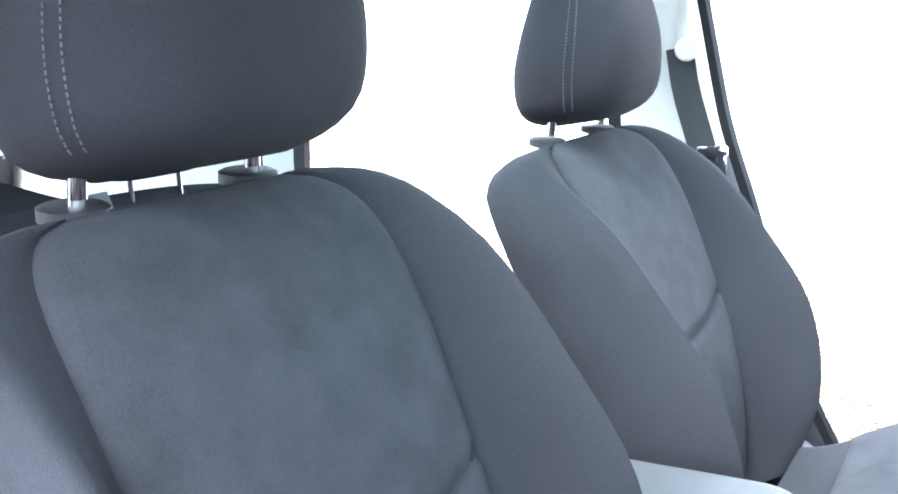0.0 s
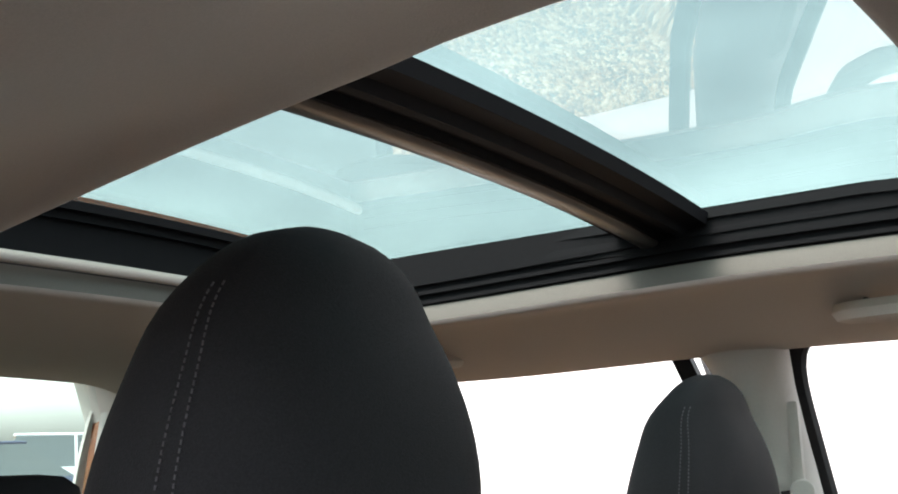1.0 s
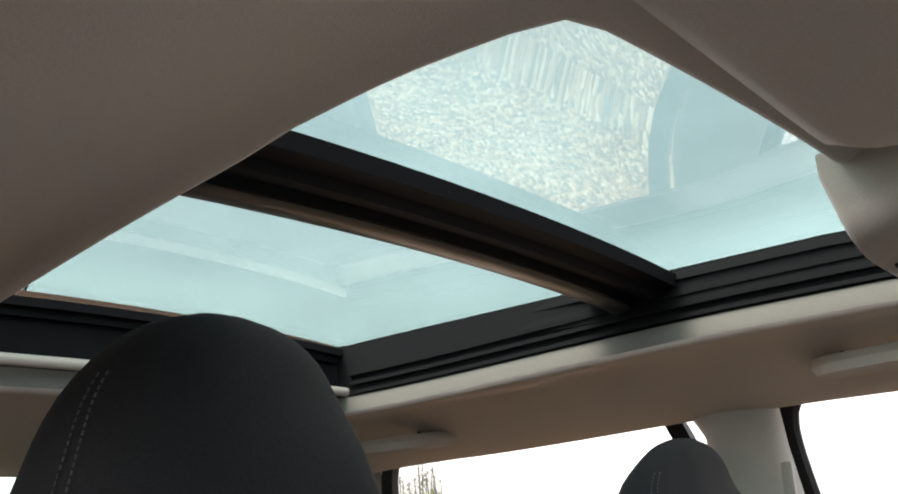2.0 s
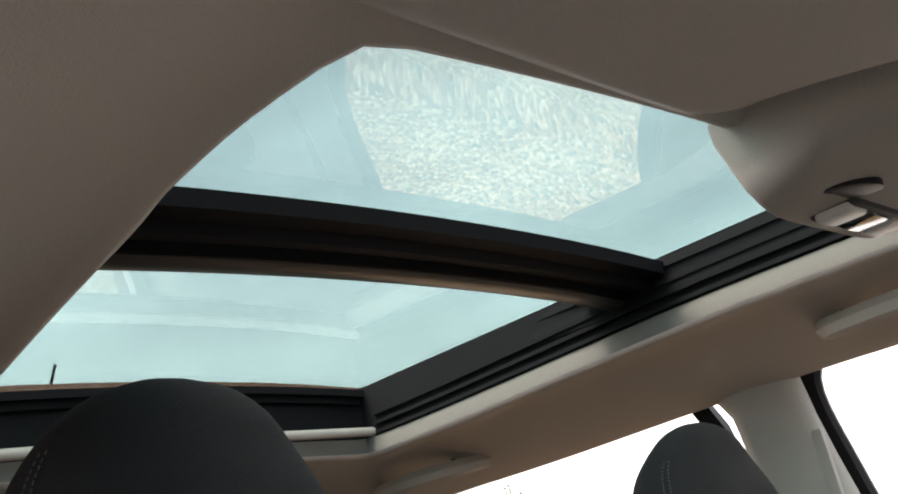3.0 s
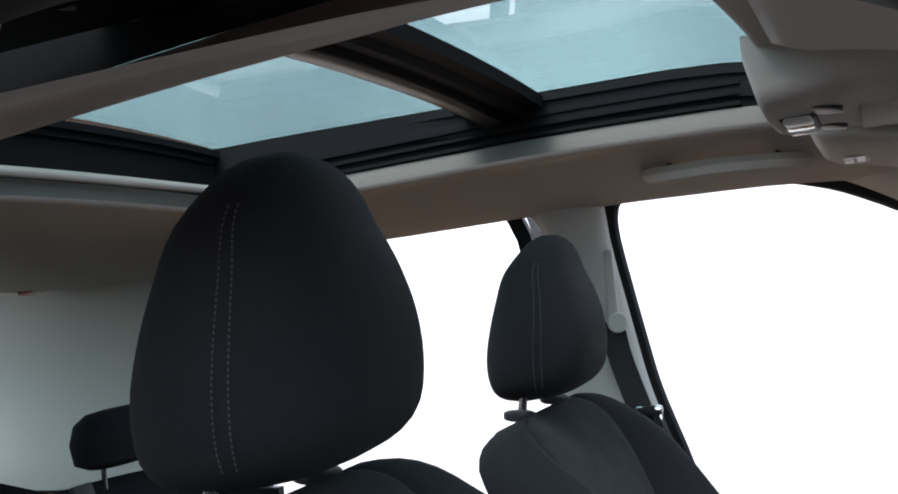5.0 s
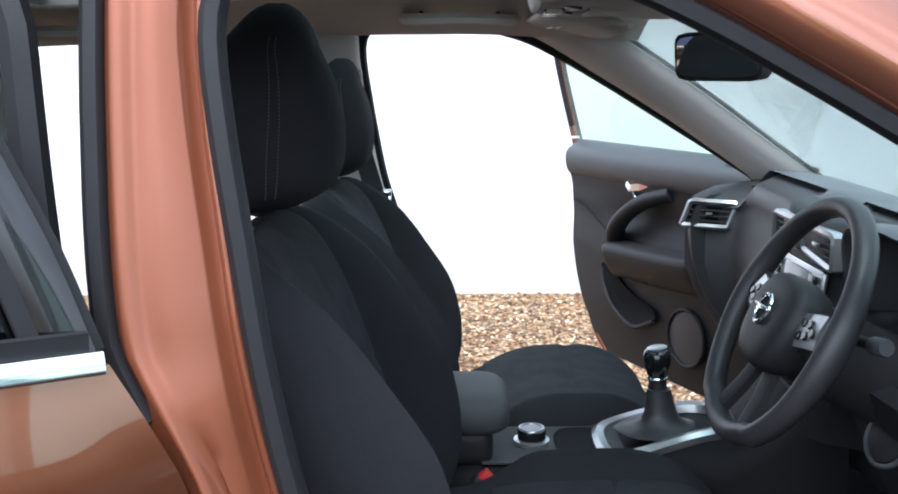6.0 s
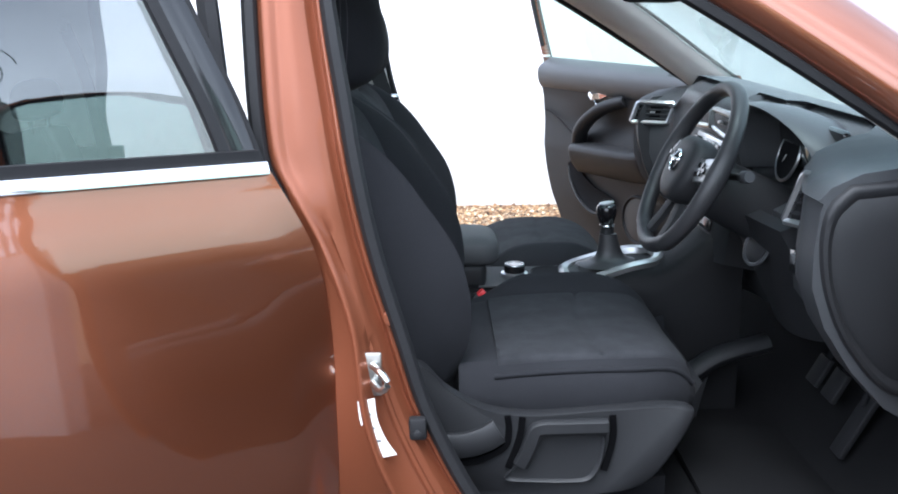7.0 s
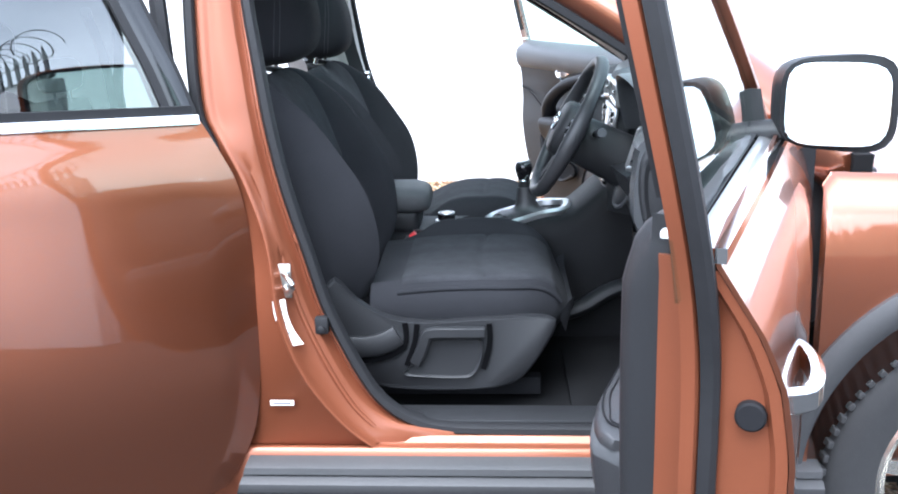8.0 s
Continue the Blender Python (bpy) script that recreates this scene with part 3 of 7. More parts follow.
for s in (-1, 1):
    for k, dz_ in enumerate((0.018, 0.034, 0.050)):
        part("rail_groove_strip", *sweep([(x, s * (SR_Y * (0.985 - 0.04 * min(max((-0.45 - x) / 0.5, 0.0), 1.0) if s > 0 else 1 - 0.14 * min(max((-0.12 - x) / 0.5, 0.0), 1.15)) + 0.006), liner_z(x, SR_Y) + 0.018 + dz_) for x in np.linspace(-0.92, 0.0, 12)], [(-0.003, -0.002), (-0.003, 0.004), (0.003, 0.004), (0.003, -0.002)], (0, -s, 0)), M_BLACK, car, "ribbed black edge of the sunroof rail")
part("roof_rail_frame", *frame_parts[0], M_BLACK, car, "black grooved sunroof guide rail", angle=30)
part("roof_rail_frame", *frame_parts[1], M_BLACK, car, "black grooved sunroof guide rail", angle=30)
part("roof_cross_member", *loft([[(x, y, z + roof_z(-0.4, y) - roof_z(-0.4, 0)) for x, z in ((-0.306, 1.668), (-0.311, 1.652), (-0.335, 1.650), (-0.343, 1.640), (-0.352, 1.638), (-0.356, 1.648), (-0.372, 1.646), (-0.376, 1.636), (-0.415, 1.636), (-0.420, 1.648), (-0.446, 1.652), (-0.450, 1.668))] for y in np.linspace(-0.5, 0.5, 15)]), M_BLACK, car, "black stepped sunroof cross member", angle=30)
part("roof_cross_member_trim", *slab(lambda u, v: (-0.413 + 0.033 * u, -0.5 + v, 1.629 + 0.006 * abs(2 * u - 1) ** 3 + roof_z(-0.4, -0.5 + v) - roof_z(-0.4, 0)), 8, 14, lambda u, v: (0, 0, 0.012)), M_BARMETAL, car, "brown grey brushed cover on the cross member")
part("roof_rear_frame", *join(slab(lambda u, v: (-1.03 + 0.085 * u, -0.5 + v, 1.640 + roof_z(-0.9, -0.5 + v) - roof_z(-0.9, 0)), 4, 14, lambda u, v: (0, 0, 0.02)), slab(lambda u, v: (-0.955 + 0.02 * u, -0.5 + v, 1.652 + roof_z(-0.9, -0.5 + v) - roof_z(-0.9, 0)), 3, 14, lambda u, v: (0, 0, 0.012))), M_BLACK, car, "black rear sunroof frame")
part("roller_blind", *sweep(spline([(-0.932, -0.41, 1.574), (-0.938, 0.0, 1.580), (-0.932, 0.43, 1.574)], 12), circle(0.008, 10), (0, 0, 1)), M_HEAD, car, "grey roller blind bar at the rear of the roof opening")


# ---------------------------------------------------------------- seats
def seat_back_line(v):
    """Front centre of the backrest (x, z) over its height, before the seat's own offset."""
    p = spline([(-0.135, 0, 0.655), (-0.15, 0, 0.76), (-0.185, 0, 0.88), (-0.225, 0, 0.98), (-0.262, 0, 1.08), (-0.298, 0, 1.15), (-0.328, 0, 1.187), (-0.352, 0, 1.203)], 41)
    k = min(max(v, 0.0) * 40, 39.999)
    q = p[int(k)].lerp(p[int(k) + 1], k - int(k))
    return Vector((q.x + 0.030 * half_step(0.62, 1.0, q.z), q.y, q.z - 0.006 * half_step(0.9, 1.2, q.z)))


def make_seat(parent, yc, dz, side, hr_depth=1.0, hr_back=0.0, hr_tall=1.0, raised=0.0, hr_wide=1.0):
    """A front seat with its back, cushion, headrest and side cover; side: the y sign of the door."""
    ob = tagged(new("front_seat"), "black fabric front seat with grey suede insert")
    ob.parent = parent
    N = 30
    half = [(0.0, 0.215), (0.08, 0.235), (0.3, 0.262), (0.5, 0.266), (0.7, 0.268), (0.85, 0.268), (0.92, 0.257), (0.96, 0.235), (0.985, 0.205), (1.0, 0.16)]
    bol = [(0.0, 0.06), (0.15, 0.10), (0.4, 0.105), (0.63, 0.075), (0.8, 0.045), (0.9, 0.018), (1.0, 0.0)]
    thick = [(0.0, 0.10), (0.3, 0.12), (0.7, 0.115), (0.92, 0.10), (0.98, 0.07), (1.0, 0.04)]

    def front(u, v):
        """Front face point; u from -1 to 1."""
        c = seat_back_line(v)
        w, b = smooth_at(half, v), smooth_at(bol, v)
        a = abs(u)
        bump = b * (half_step(0.635, 0.86, a) * (1 - 0.75 * half_step(0.86, 1.0, a)))
        groove = -0.006 * math.exp(-((a - 0.635) / 0.020) ** 2)
        round_ = -0.045 * half_step(0.82, 1.0, a) ** 1.5
        tn = Vector((0.93, 0, 0.36))
        p = Vector((c.x, yc + u * w, c.z + dz)) + tn * (bump + groove + round_ * (1 - 0.3 * v) - 0.012 * (1 - a * a) * (1 - v))
        return p

    rings = []
    vs = [0, 0.02, 0.05, 0.1, 0.15, 0.2, 0.25, 0.3, 0.35, 0.4, 0.45, 0.5, 0.55, 0.6, 0.65, 0.7, 0.75, 0.8, 0.85, 0.9, 0.93, 0.955, 0.975, 0.99, 1.0]
    us = [-1 + 2 * k / 44 for k in range(45)]
    for v in vs:
        f = [front(u, v) for u in us]
        t = smooth_at(thick, v)
        w = smooth_at(half, v)
        c = seat_back_line(v)
        b = [Vector((c.x, yc + u * w * 0.97, c.z + dz)) + Vector((-0.93, 0, -0.36)) * (t * (1 - 0.35 * abs(u) ** 4)) for u in us[::-1][::4]]
        rings.append(f + b)
    part("backrest", *loft(rings), M_FABRIC, ob, "black knit fabric backrest with raised bolsters", angle=80)
    # suede insert on the front
    ins = slab(lambda u, v: front(-0.62 + 1.24 * u, 0.05 + 0.945 * v) + Vector((0.93, 0, 0.36)) * (0.0045 - 0.003 * v ** 10 + 0.004 * (1 - v ** 10) * math.sin(math.pi * u) ** 0.5 - 0.006 * math.exp(-((v - 0.44 - 0.06 * (2 * u - 1) ** 2) / 0.012) ** 2)), 25, 70, lambda u, v: (-0.012, 0, -0.004))
    part("backrest_insert", *ins, M_INSERT, ob, "dark grey suede centre panel", angle=80)
    # cushion: sections along x
    rings = []
    for k in range(31):
        q = k / 30
        x = -0.075 + 0.485 * q
        top = 0.722 + 0.016 * math.sin(math.pi * q * 0.85) - 0.095 * max(0.0, (q - 0.76) / 0.24) ** 2.4
        hw = 0.235 + 0.032 * half_step(0.0, 0.3, q) - 0.075 * max(0.0, (q - 0.62) / 0.38) ** 2.2
        bot = 0.60 + 0.045 * half_step(0.9, 1.0, q)
        ring = []
        for u in [-1 + 2 * j / 40 for j in range(41)]:
            a = abs(u)
            z = top + (0.034 * half_step(0.64, 0.84, a) * (1 - half_step(0.9, 1.0, a)) * (1 - half_step(0.6, 1.0, q)) if u * side < 0 else -0.014 * half_step(0.3, 0.0, q) * a) - 0.050 * max(0.0, (a - 0.84) / 0.16) ** 2.2 - 0.012 * (1 - a) - 0.005 * math.exp(-((a - (0.67 if u * side < 0 else 0.90)) / 0.014) ** 2)
            z -= 0.045 * half_step(0.34, 0.08, q) * half_step(0.60, 0.88, a) if u * side < 0 else 0.0
            ring.append((x - 0.02 * half_step(0.9, 1.0, q) * a * a, yc + u * hw, z + dz + raised * half_step(-0.06, 0.14, x) * (1 - 0.8 * half_step(0.24, 0.38, x))))
        ring += [(x, yc + hw * 1.0, bot + 0.03 + dz), (x, yc + hw * 0.9, bot + dz), (x, yc - hw * 0.9, bot + dz), (x, yc - hw * 1.0, bot + 0.03 + dz)]
        rings.append(ring)
    part("cushion", *loft(rings), M_FABRIC, ob, "black knit fabric seat cushion", angle=80)

    def cush(u, v):
        x = 0.0 + 0.365 * v
        q = (x + 0.075) / 0.485
        top = 0.722 + 0.016 * math.sin(math.pi * q * 0.85) - 0.095 * max(0.0, (q - 0.76) / 0.24) ** 2.4
        w_ = side * (0.885 - 1.535 * u)
        a = abs(w_)
        hw = 0.235 + 0.032 * half_step(0.0, 0.3, q) - 0.075 * max(0.0, (q - 0.62) / 0.38) ** 2.2
        top += -0.014 * half_step(0.3, 0.0, q) * a if w_ * side > 0 else 0.0
        top -= 0.050 * max(0.0, (a - 0.84) / 0.16) ** 2.2
        return Vector((x, yc + w_ * hw, top - 0.012 * (1 - a) + 0.003 + 0.004 * (1 - (2 * u - 1) ** 2) ** 0.5 - 0.006 * math.exp(-((v - 0.5 - 0.05 * (2 * u - 1) ** 2) / 0.018) ** 2) + dz + raised * half_step(-0.06, 0.14, x) * (1 - 0.8 * half_step(0.24, 0.38, x))))
    part("cushion_insert", *slab(cush, 25, 40, lambda u, v: (0, 0, -0.012)), M_INSERT, ob, "dark grey suede centre panel", angle=80)
    # welt along the door side of the cushion and round its front
    welt = []
    for q in np.linspace(0.14, 0.93, 26):
        hw = 0.235 + 0.032 * half_step(0.0, 0.3, q) - 0.075 * max(0.0, (q - 0.62) / 0.38) ** 2.2
        top = 0.722 + 0.016 * math.sin(math.pi * q * 0.85) - 0.095 * max(0.0, (q - 0.76) / 0.24) ** 2.4
        x = -0.075 + 0.485 * q
        welt.append((x, yc + side * hw * 0.952, top - 0.014 * half_step(0.3, 0.0, q) - 0.0235 + dz + raised * half_step(-0.06, 0.14, x) * (1 - 0.8 * half_step(0.24, 0.38, x))))
    part("cushion_piping", *tube(welt, 0.0055, 10), M_FABRIC, ob, "piped edge of the cushion")
    # headrest
    hz = 1.216 + dz
    rings = []
    M = 44
    prof = [(0.0, 0.07, 0.05, 0.012), (0.012, 0.106, 0.080, 0.012), (0.033, 0.126, 0.096, 0.014), (0.076, 0.133, 0.101, 0.016), (0.123, 0.129, 0.094, 0.020), (0.170, 0.116, 0.080, 0.022), (0.208, 0.101, 0.064, 0.022), (0.236, 0.083, 0.047, 0.030), (0.257, 0.056, 0.030, 0.034), (0.267, 0.022, 0.014, 0.035)]
    pa = spline([(p[0], p[1], 0) for p in prof], 26)
    pb = spline([(p[0], p[2], 0) for p in prof], 26)
    pc = spline([(p[0], p[3], 0) for p in prof], 26)

    def hr(h, ang, grow=0.0):
        a = float(np.interp(h, [p.x for p in pa], [p.y for p in pa])) * hr_wide + grow
        b = float(np.interp(h, [p.x for p in pb], [p.y for p in pb])) * hr_depth + grow
        c = float(np.interp(h, [p.x for p in pc], [p.y for p in pc]))
        e = 3.0
        r = (abs(math.cos(ang)) ** e + abs(math.sin(ang)) ** e) ** (-1 / e)
        sl = 0.03 * (0.5 - h / 0.28)
        return Vector((-0.332 - hr_back + c + b * r * math.cos(ang), yc + a * r * math.sin(ang), hz + h * hr_tall + (0.12 - 0.5 * h) * b * r * math.cos(ang)))
    for p in pa:
        rings.append([hr(p.x, 2 * math.pi * j / M) for j in range(M)])
    part("headrest", *loft(rings), M_FABRIC, ob, "black knit fabric headrest")
    # double stitching on both cheeks
    st = []
    for sg in (-1, 1):
        for off in (0.0, 0.13):
            hs = np.linspace(0.02, 0.222, 44)
            for h0, h1 in zip(hs, hs[1:]):
                hm = (h0 + h1) / 2
                d = (h1 - h0) * 0.28
                ang = sg * (1.22 + off - 0.25 * (hm - 0.12))
                st.append(rod(hr(hm - d, ang, 0.001), hr(hm + d, ang, 0.001), 0.0007, 5))
    tagged(part("headrest_stitching", *join(*st), M_THREAD, ob, "double row of pale grey stitching"), kind="stuff")
    for sy in (-0.085, 0.085):
        part("headrest_post", *rod((-0.342, yc + sy, 1.178 + dz), (-0.322, yc + sy, 1.29 + dz), 0.0065), M_CHROME, ob, "chromed steel post")
        g = disc((-0.342, yc + sy, 1.196 + dz), (0.1, 0, 1), 0.024, 0.012, 24)
        part("headrest_guide", *g, M_TRIM, ob, "black plastic post guide")
    return ob


def seat_side_cover(ob, yc, dz, side):
    """Plastic side cover with its lever panel on the door side."""
    y0 = yc + side * 0.262
    out = [(-0.175, 0.70), (-0.15, 0.725), (-0.10, 0.675), (-0.03, 0.635), (0.05, 0.622), (0.2, 0.630), (0.33, 0.634), (0.362, 0.622), (0.352, 0.585), (0.30, 0.50), (0.262, 0.470), (0.18, 0.455), (0.0, 0.455), (-0.08, 0.475), (-0.13, 0.53), (-0.165, 0.60)]
    o = spline([(x, 0, z) for x, z in out + out[:1]], 81)[:-1]
    cx, cz = 0.09, 0.56
    rings = []
    for d, g in ((0.0, 1.0), (side * 0.018, 1.0), (side * 0.026, 0.985), (side * 0.03, 0.96)):
        rings.append([(cx + (p.x - cx) * g, y0 + d, cz + (p.z - cz) * g + dz) for p in o])
    part("side_cover", *loft(rings), M_TRIM, ob, "charcoal plastic side cover", angle=50)
    pan = [(0.058, 0.584), (0.188, 0.586), (0.194, 0.575), (0.188, 0.53), (0.174, 0.500), (0.155, 0.489), (0.03, 0.492), (0.005, 0.498), (0.032, 0.53), (0.046, 0.565)]
    o = spline([(x, 0, z) for x, z in pan + pan[:1]], 61)[:-1]
    cx, cz = 0.11, 0.54
    rings = [[(cx + (p.x - cx) * g, y0 + side * d, cz + (p.z - cz) * g + dz) for p in o] for d, g in ((0.02, 1.0), (0.037, 1.0), (0.040, 0.98), (0.038, 0.94), (0.033, 0.90), (0.032, 0.5))]
    part("lever_panel", *loft(rings), M_TRIM, ob, "recessed lever panel", angle=40)
    flat = [(0.014, -0.006), (0.014, 0.005), (0.010, 0.010), (-0.008, 0.011), (-0.014, 0.006), (-0.014, -0.006)]
    part("height_lever", *sweep(spline([(0.196, y0 + side * 0.040, 0.602 + dz), (0.12, y0 + side * 0.044, 0.603 + dz), (0.066, y0 + side * 0.044, 0.600 + dz), (0.058, y0 + side * 0.043, 0.582 + dz), (0.048, y0 + side * 0.040, 0.552 + dz), (0.036, y0 + side * 0.036, 0.526 + dz)], 30), flat, (0, side, 0)), M_TRIM, ob, "plastic height lever")
    part("recline_lever", *sweep(spline([(-0.004, y0 + side * 0.034, 0.594 + dz), (-0.03, y0 + side * 0.038, 0.580 + dz), (-0.07, y0 + side * 0.038, 0.568 + dz), (-0.125, y0 + side * 0.034, 0.566 + dz)], 20), [(1.7 * a, b) for a, b in flat], (0, side, 0)), M_TRIM, ob, "plastic recline lever")
    # raised black strips with the slots' shade put into their colour
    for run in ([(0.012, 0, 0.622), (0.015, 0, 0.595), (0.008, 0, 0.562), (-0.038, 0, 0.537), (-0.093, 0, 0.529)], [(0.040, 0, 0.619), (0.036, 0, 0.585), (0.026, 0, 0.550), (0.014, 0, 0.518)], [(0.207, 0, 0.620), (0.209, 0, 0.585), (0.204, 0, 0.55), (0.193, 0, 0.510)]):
        part("lever_gap_shade", *sweep([(p.x, y0 + side * 0.034, p.z + dz) for p in spline(run, 20)], [(0.006, -0.006), (0.006, 0.002), (-0.006, 0.002), (-0.006, -0.006)], (0, side, 0)), M_GAP_SHADE, ob, "dark gap beside the lever")
    for sy in (-0.2, 0.2):
        part("seat_rail", *box((0.08, yc + sy, 0.435 + dz), (0.5, 0.04, 0.045)), M_BLACK, ob, "black steel runner")


driver_seat = make_seat(car, -0.366, 0.0, -1, 1.0, -0.006, 1.015)
seat_side_cover(driver_seat, -0.366, 0.02, -1)
passenger_seat = make_seat(car, 0.370, -0.036, 1, 0.80, 0.0, 0.91, 0.038, 0.93)
seat_side_cover(passenger_seat, 0.370, -0.02, 1)


# ---------------------------------------------------------------- cabin trim
def strip(edge_a, edge_b, bulge, n, m, thick):
    """A sheet from one edge line to another with a bulge vector across, given thickness towards -bulge."""
    a, b = spline(edge_a, n), spline(edge_b, n)
    bv = Vector(bulge)
    return slab(lambda u, v: a[int(round(v * (n - 1)))].lerp(b[int(round(v * (n - 1)))], u) + bv * math.sin(math.pi * u) ** 0.7, m, n, lambda u, v: -bv.normalized() * thick)


for s in (-1, 1):
    # screen pillar trim from the roof to the dashboard
    part("screen_pillar_trim", *strip([(0.05, s * 0.725, 1.508), (0.15, s * 0.735, 1.462), (0.28, s * 0.75, 1.385), (0.44, s * 0.765, 1.288), (0.62, s * 0.78, 1.168), (0.72, s * 0.79, 1.095)],
                                      [(0.16, s * 0.60, 1.55), (0.26, s * 0.61, 1.505), (0.38, s * 0.625, 1.43), (0.52, s * 0.64, 1.338), (0.70, s * 0.66, 1.21), (0.84, s * 0.67, 1.12)], (-0.012, -s * 0.02, -0.008), 24, 9, 0.01), M_PILLAR, car, "pale grey screen pillar trim")
    part("screen_edge_seal", *tube(spline([(0.17, s * 0.598, 1.553), (0.27, s * 0.608, 1.508), (0.39, s * 0.623, 1.433), (0.53, s * 0.638, 1.341), (0.71, s * 0.658, 1.213), (0.84, s * 0.668, 1.123)], 24), 0.005, 8, (0, s, 0)), M_RUBBER, car, "black seal along the windscreen edge")
    # middle pillar trim, pale above and charcoal below
    def pillar(z0, z1, nz, grow=0.0, s=s):
        rings = []
        for z in np.linspace(z0, z1, nz):
            xf, y = smooth_at(rear_edge(s), min(z, 1.43)) + (0.002 if s > 0 else -0.004), (min(seal_y(z), skin(z) - 0.036) - 0.024 if s < 0 else seal_y(z) - 0.020)
            xb = -0.43 - 0.05 * half_step(1.44, 1.54, z) if s > 0 else -0.386 + 0.06 * half_step(1.1, 0.9, z)
            xf += 0.012 * half_step(1.49, 1.54, z)
            ring = [(xf, s * y, z), (xf - 0.004, s * (y - 0.016 - grow), z), (xf - 0.022, s * (y - 0.030 - grow), z), ((xf + xb) / 2, s * (y - 0.042 - grow), z), (xb + 0.03, s * (y - 0.035 - grow), z), (xb + 0.008, s * (y - 0.02 - grow), z), (xb, s * y, z), (xb + 0.02, s * (y + 0.008), z), (xf - 0.02, s * (y + 0.01), z)]
            rings.append(ring)
        return loft(rings)
    part("middle_pillar_trim", *pillar(1.085, 1.545, 20), M_PILLAR, car, "pale grey middle pillar trim")
    part("middle_pillar_lower_trim", *pillar(0.45, 1.083, 26, 0.004), M_TRIM, car, "charcoal lower pillar trim")
    # belt height slider, loop, webbing and tongue
    bx, by = -0.294 if s > 0 else -0.318, seal_y(1.26) - 0.07
    part("belt_slider", *box((bx - 0.008, s * (by + 0.012), 1.335), (0.02, 0.012, 0.13), 0.005), M_PILLAR, car, "pale grey belt height slider")
    part("belt_anchor_cover", *disc((bx + 0.004, s * (by - 0.012), 1.262), (0.3, -s, 0.1), 0.019, 0.02, 20), M_PILLAR, car, "pale round belt anchor cover")
    web = spline([(bx - 0.01, s * (by - 0.004), 1.265), (bx + 0.0, s * (by - 0.006), 1.20), (bx + 0.022, s * (by - 0.006), 1.12), (bx + 0.045, s * (by - 0.004), 1.03), (bx + 0.05, s * (by + 0.0), 0.85), (bx + 0.02, s * (by + 0.01), 0.62)], 24)
    part("seat_belt", *sweep(web, [(-0.023, -0.0012), (0.023, -0.0012), (0.023, 0.0012), (-0.023, 0.0012)], (0, s, 0)), M_BELT, car, "black seat belt webbing hanging at the pillar")
    part("belt_tongue", *join(box((bx + 0.046, s * (by - 0.014), 1.098), (0.05, 0.012, 0.018), 0.004), box((bx + 0.062, s * (by - 0.016), 1.07), (0.016, 0.004, 0.045), 0.002)), M_CHROME, car, "steel belt tongue")
    # rear aperture seal, rear quarter trim
    rear_loop = [(-0.47, 1.44), (-0.50, 1.505), (-0.60, 1.525), (-0.85, 1.52), (-1.08, 1.50), (-1.14, 1.45), (-1.15, 1.2), (-1.17, 1.02), (-1.12, 0.8), (-0.98, 0.6), (-0.8, 0.48), (-0.55, 0.46), (-0.46, 0.52), (-0.44, 0.8), (-0.44, 1.1), (-0.455, 1.3)]
    loop = spline([(x, s * (seal_y(z) - 0.005), z) for x, z in rear_loop + rear_loop[:1]], 120)[:-1]
    part("rear_door_seal", *sweep(loop, [(0.015, -0.012), (0.015, 0.008), (0, 0.015), (-0.015, 0.008), (-0.015, -0.012)], (0, s, 0), True), M_RUBBER, car, "black rubber seal round the rear door opening")
    part("rear_quarter_trim", *slab(lambda u, v, s=s: (-1.15 - 0.95 * u - 0.03 * (1 - v), s * (seal_y(0.95 + 0.6 * v) - 0.03 - 0.05 * u + 0.03 * math.sin(math.pi * v)), 0.95 + 0.60 * v), 10, 12, lambda u, v, s=s: (0, s * 0.02, 0)), M_PILLAR, car, "pale grey rear pillar trim")
    part("rear_lower_trim", *slab(lambda u, v, s=s: (-1.10 - 1.0 * u, s * (0.76 - 0.1 * u), 0.42 + 0.53 * v), 8, 6, lambda u, v, s=s: (0, s * 0.02, 0)), M_TRIM, car, "charcoal lower rear side trim")
    # rear belt
    web = spline([(-1.22, s * 0.70, 1.32), (-1.16, s * 0.66, 1.18), (-1.12, s * 0.60, 1.06), (-1.08, s * 0.55, 0.9)], 14)
    part("rear_seat_belt", *sweep(web, [(-0.023, -0.0012), (0.023, -0.0012), (0.023, 0.0012), (-0.023, 0.0012)], (0.5, s, 0)), M_BELT, car, "black rear seat belt")
    part("rear_belt_anchor", *disc((-1.22, s * 0.695, 1.325), (0.6, -s, 0), 0.02, 0.02, 18), M_PILLAR, car, "pale belt anchor cover")
    # grab handles and coat hook
    for x0, x1 in ((-0.175, 0.07), (-1.10, -0.855))[(0 if s > 0 else 1):]:
        on = lambda x, y, d: (x, s * (y - 0.4 * d), liner_z(x, y) - d)
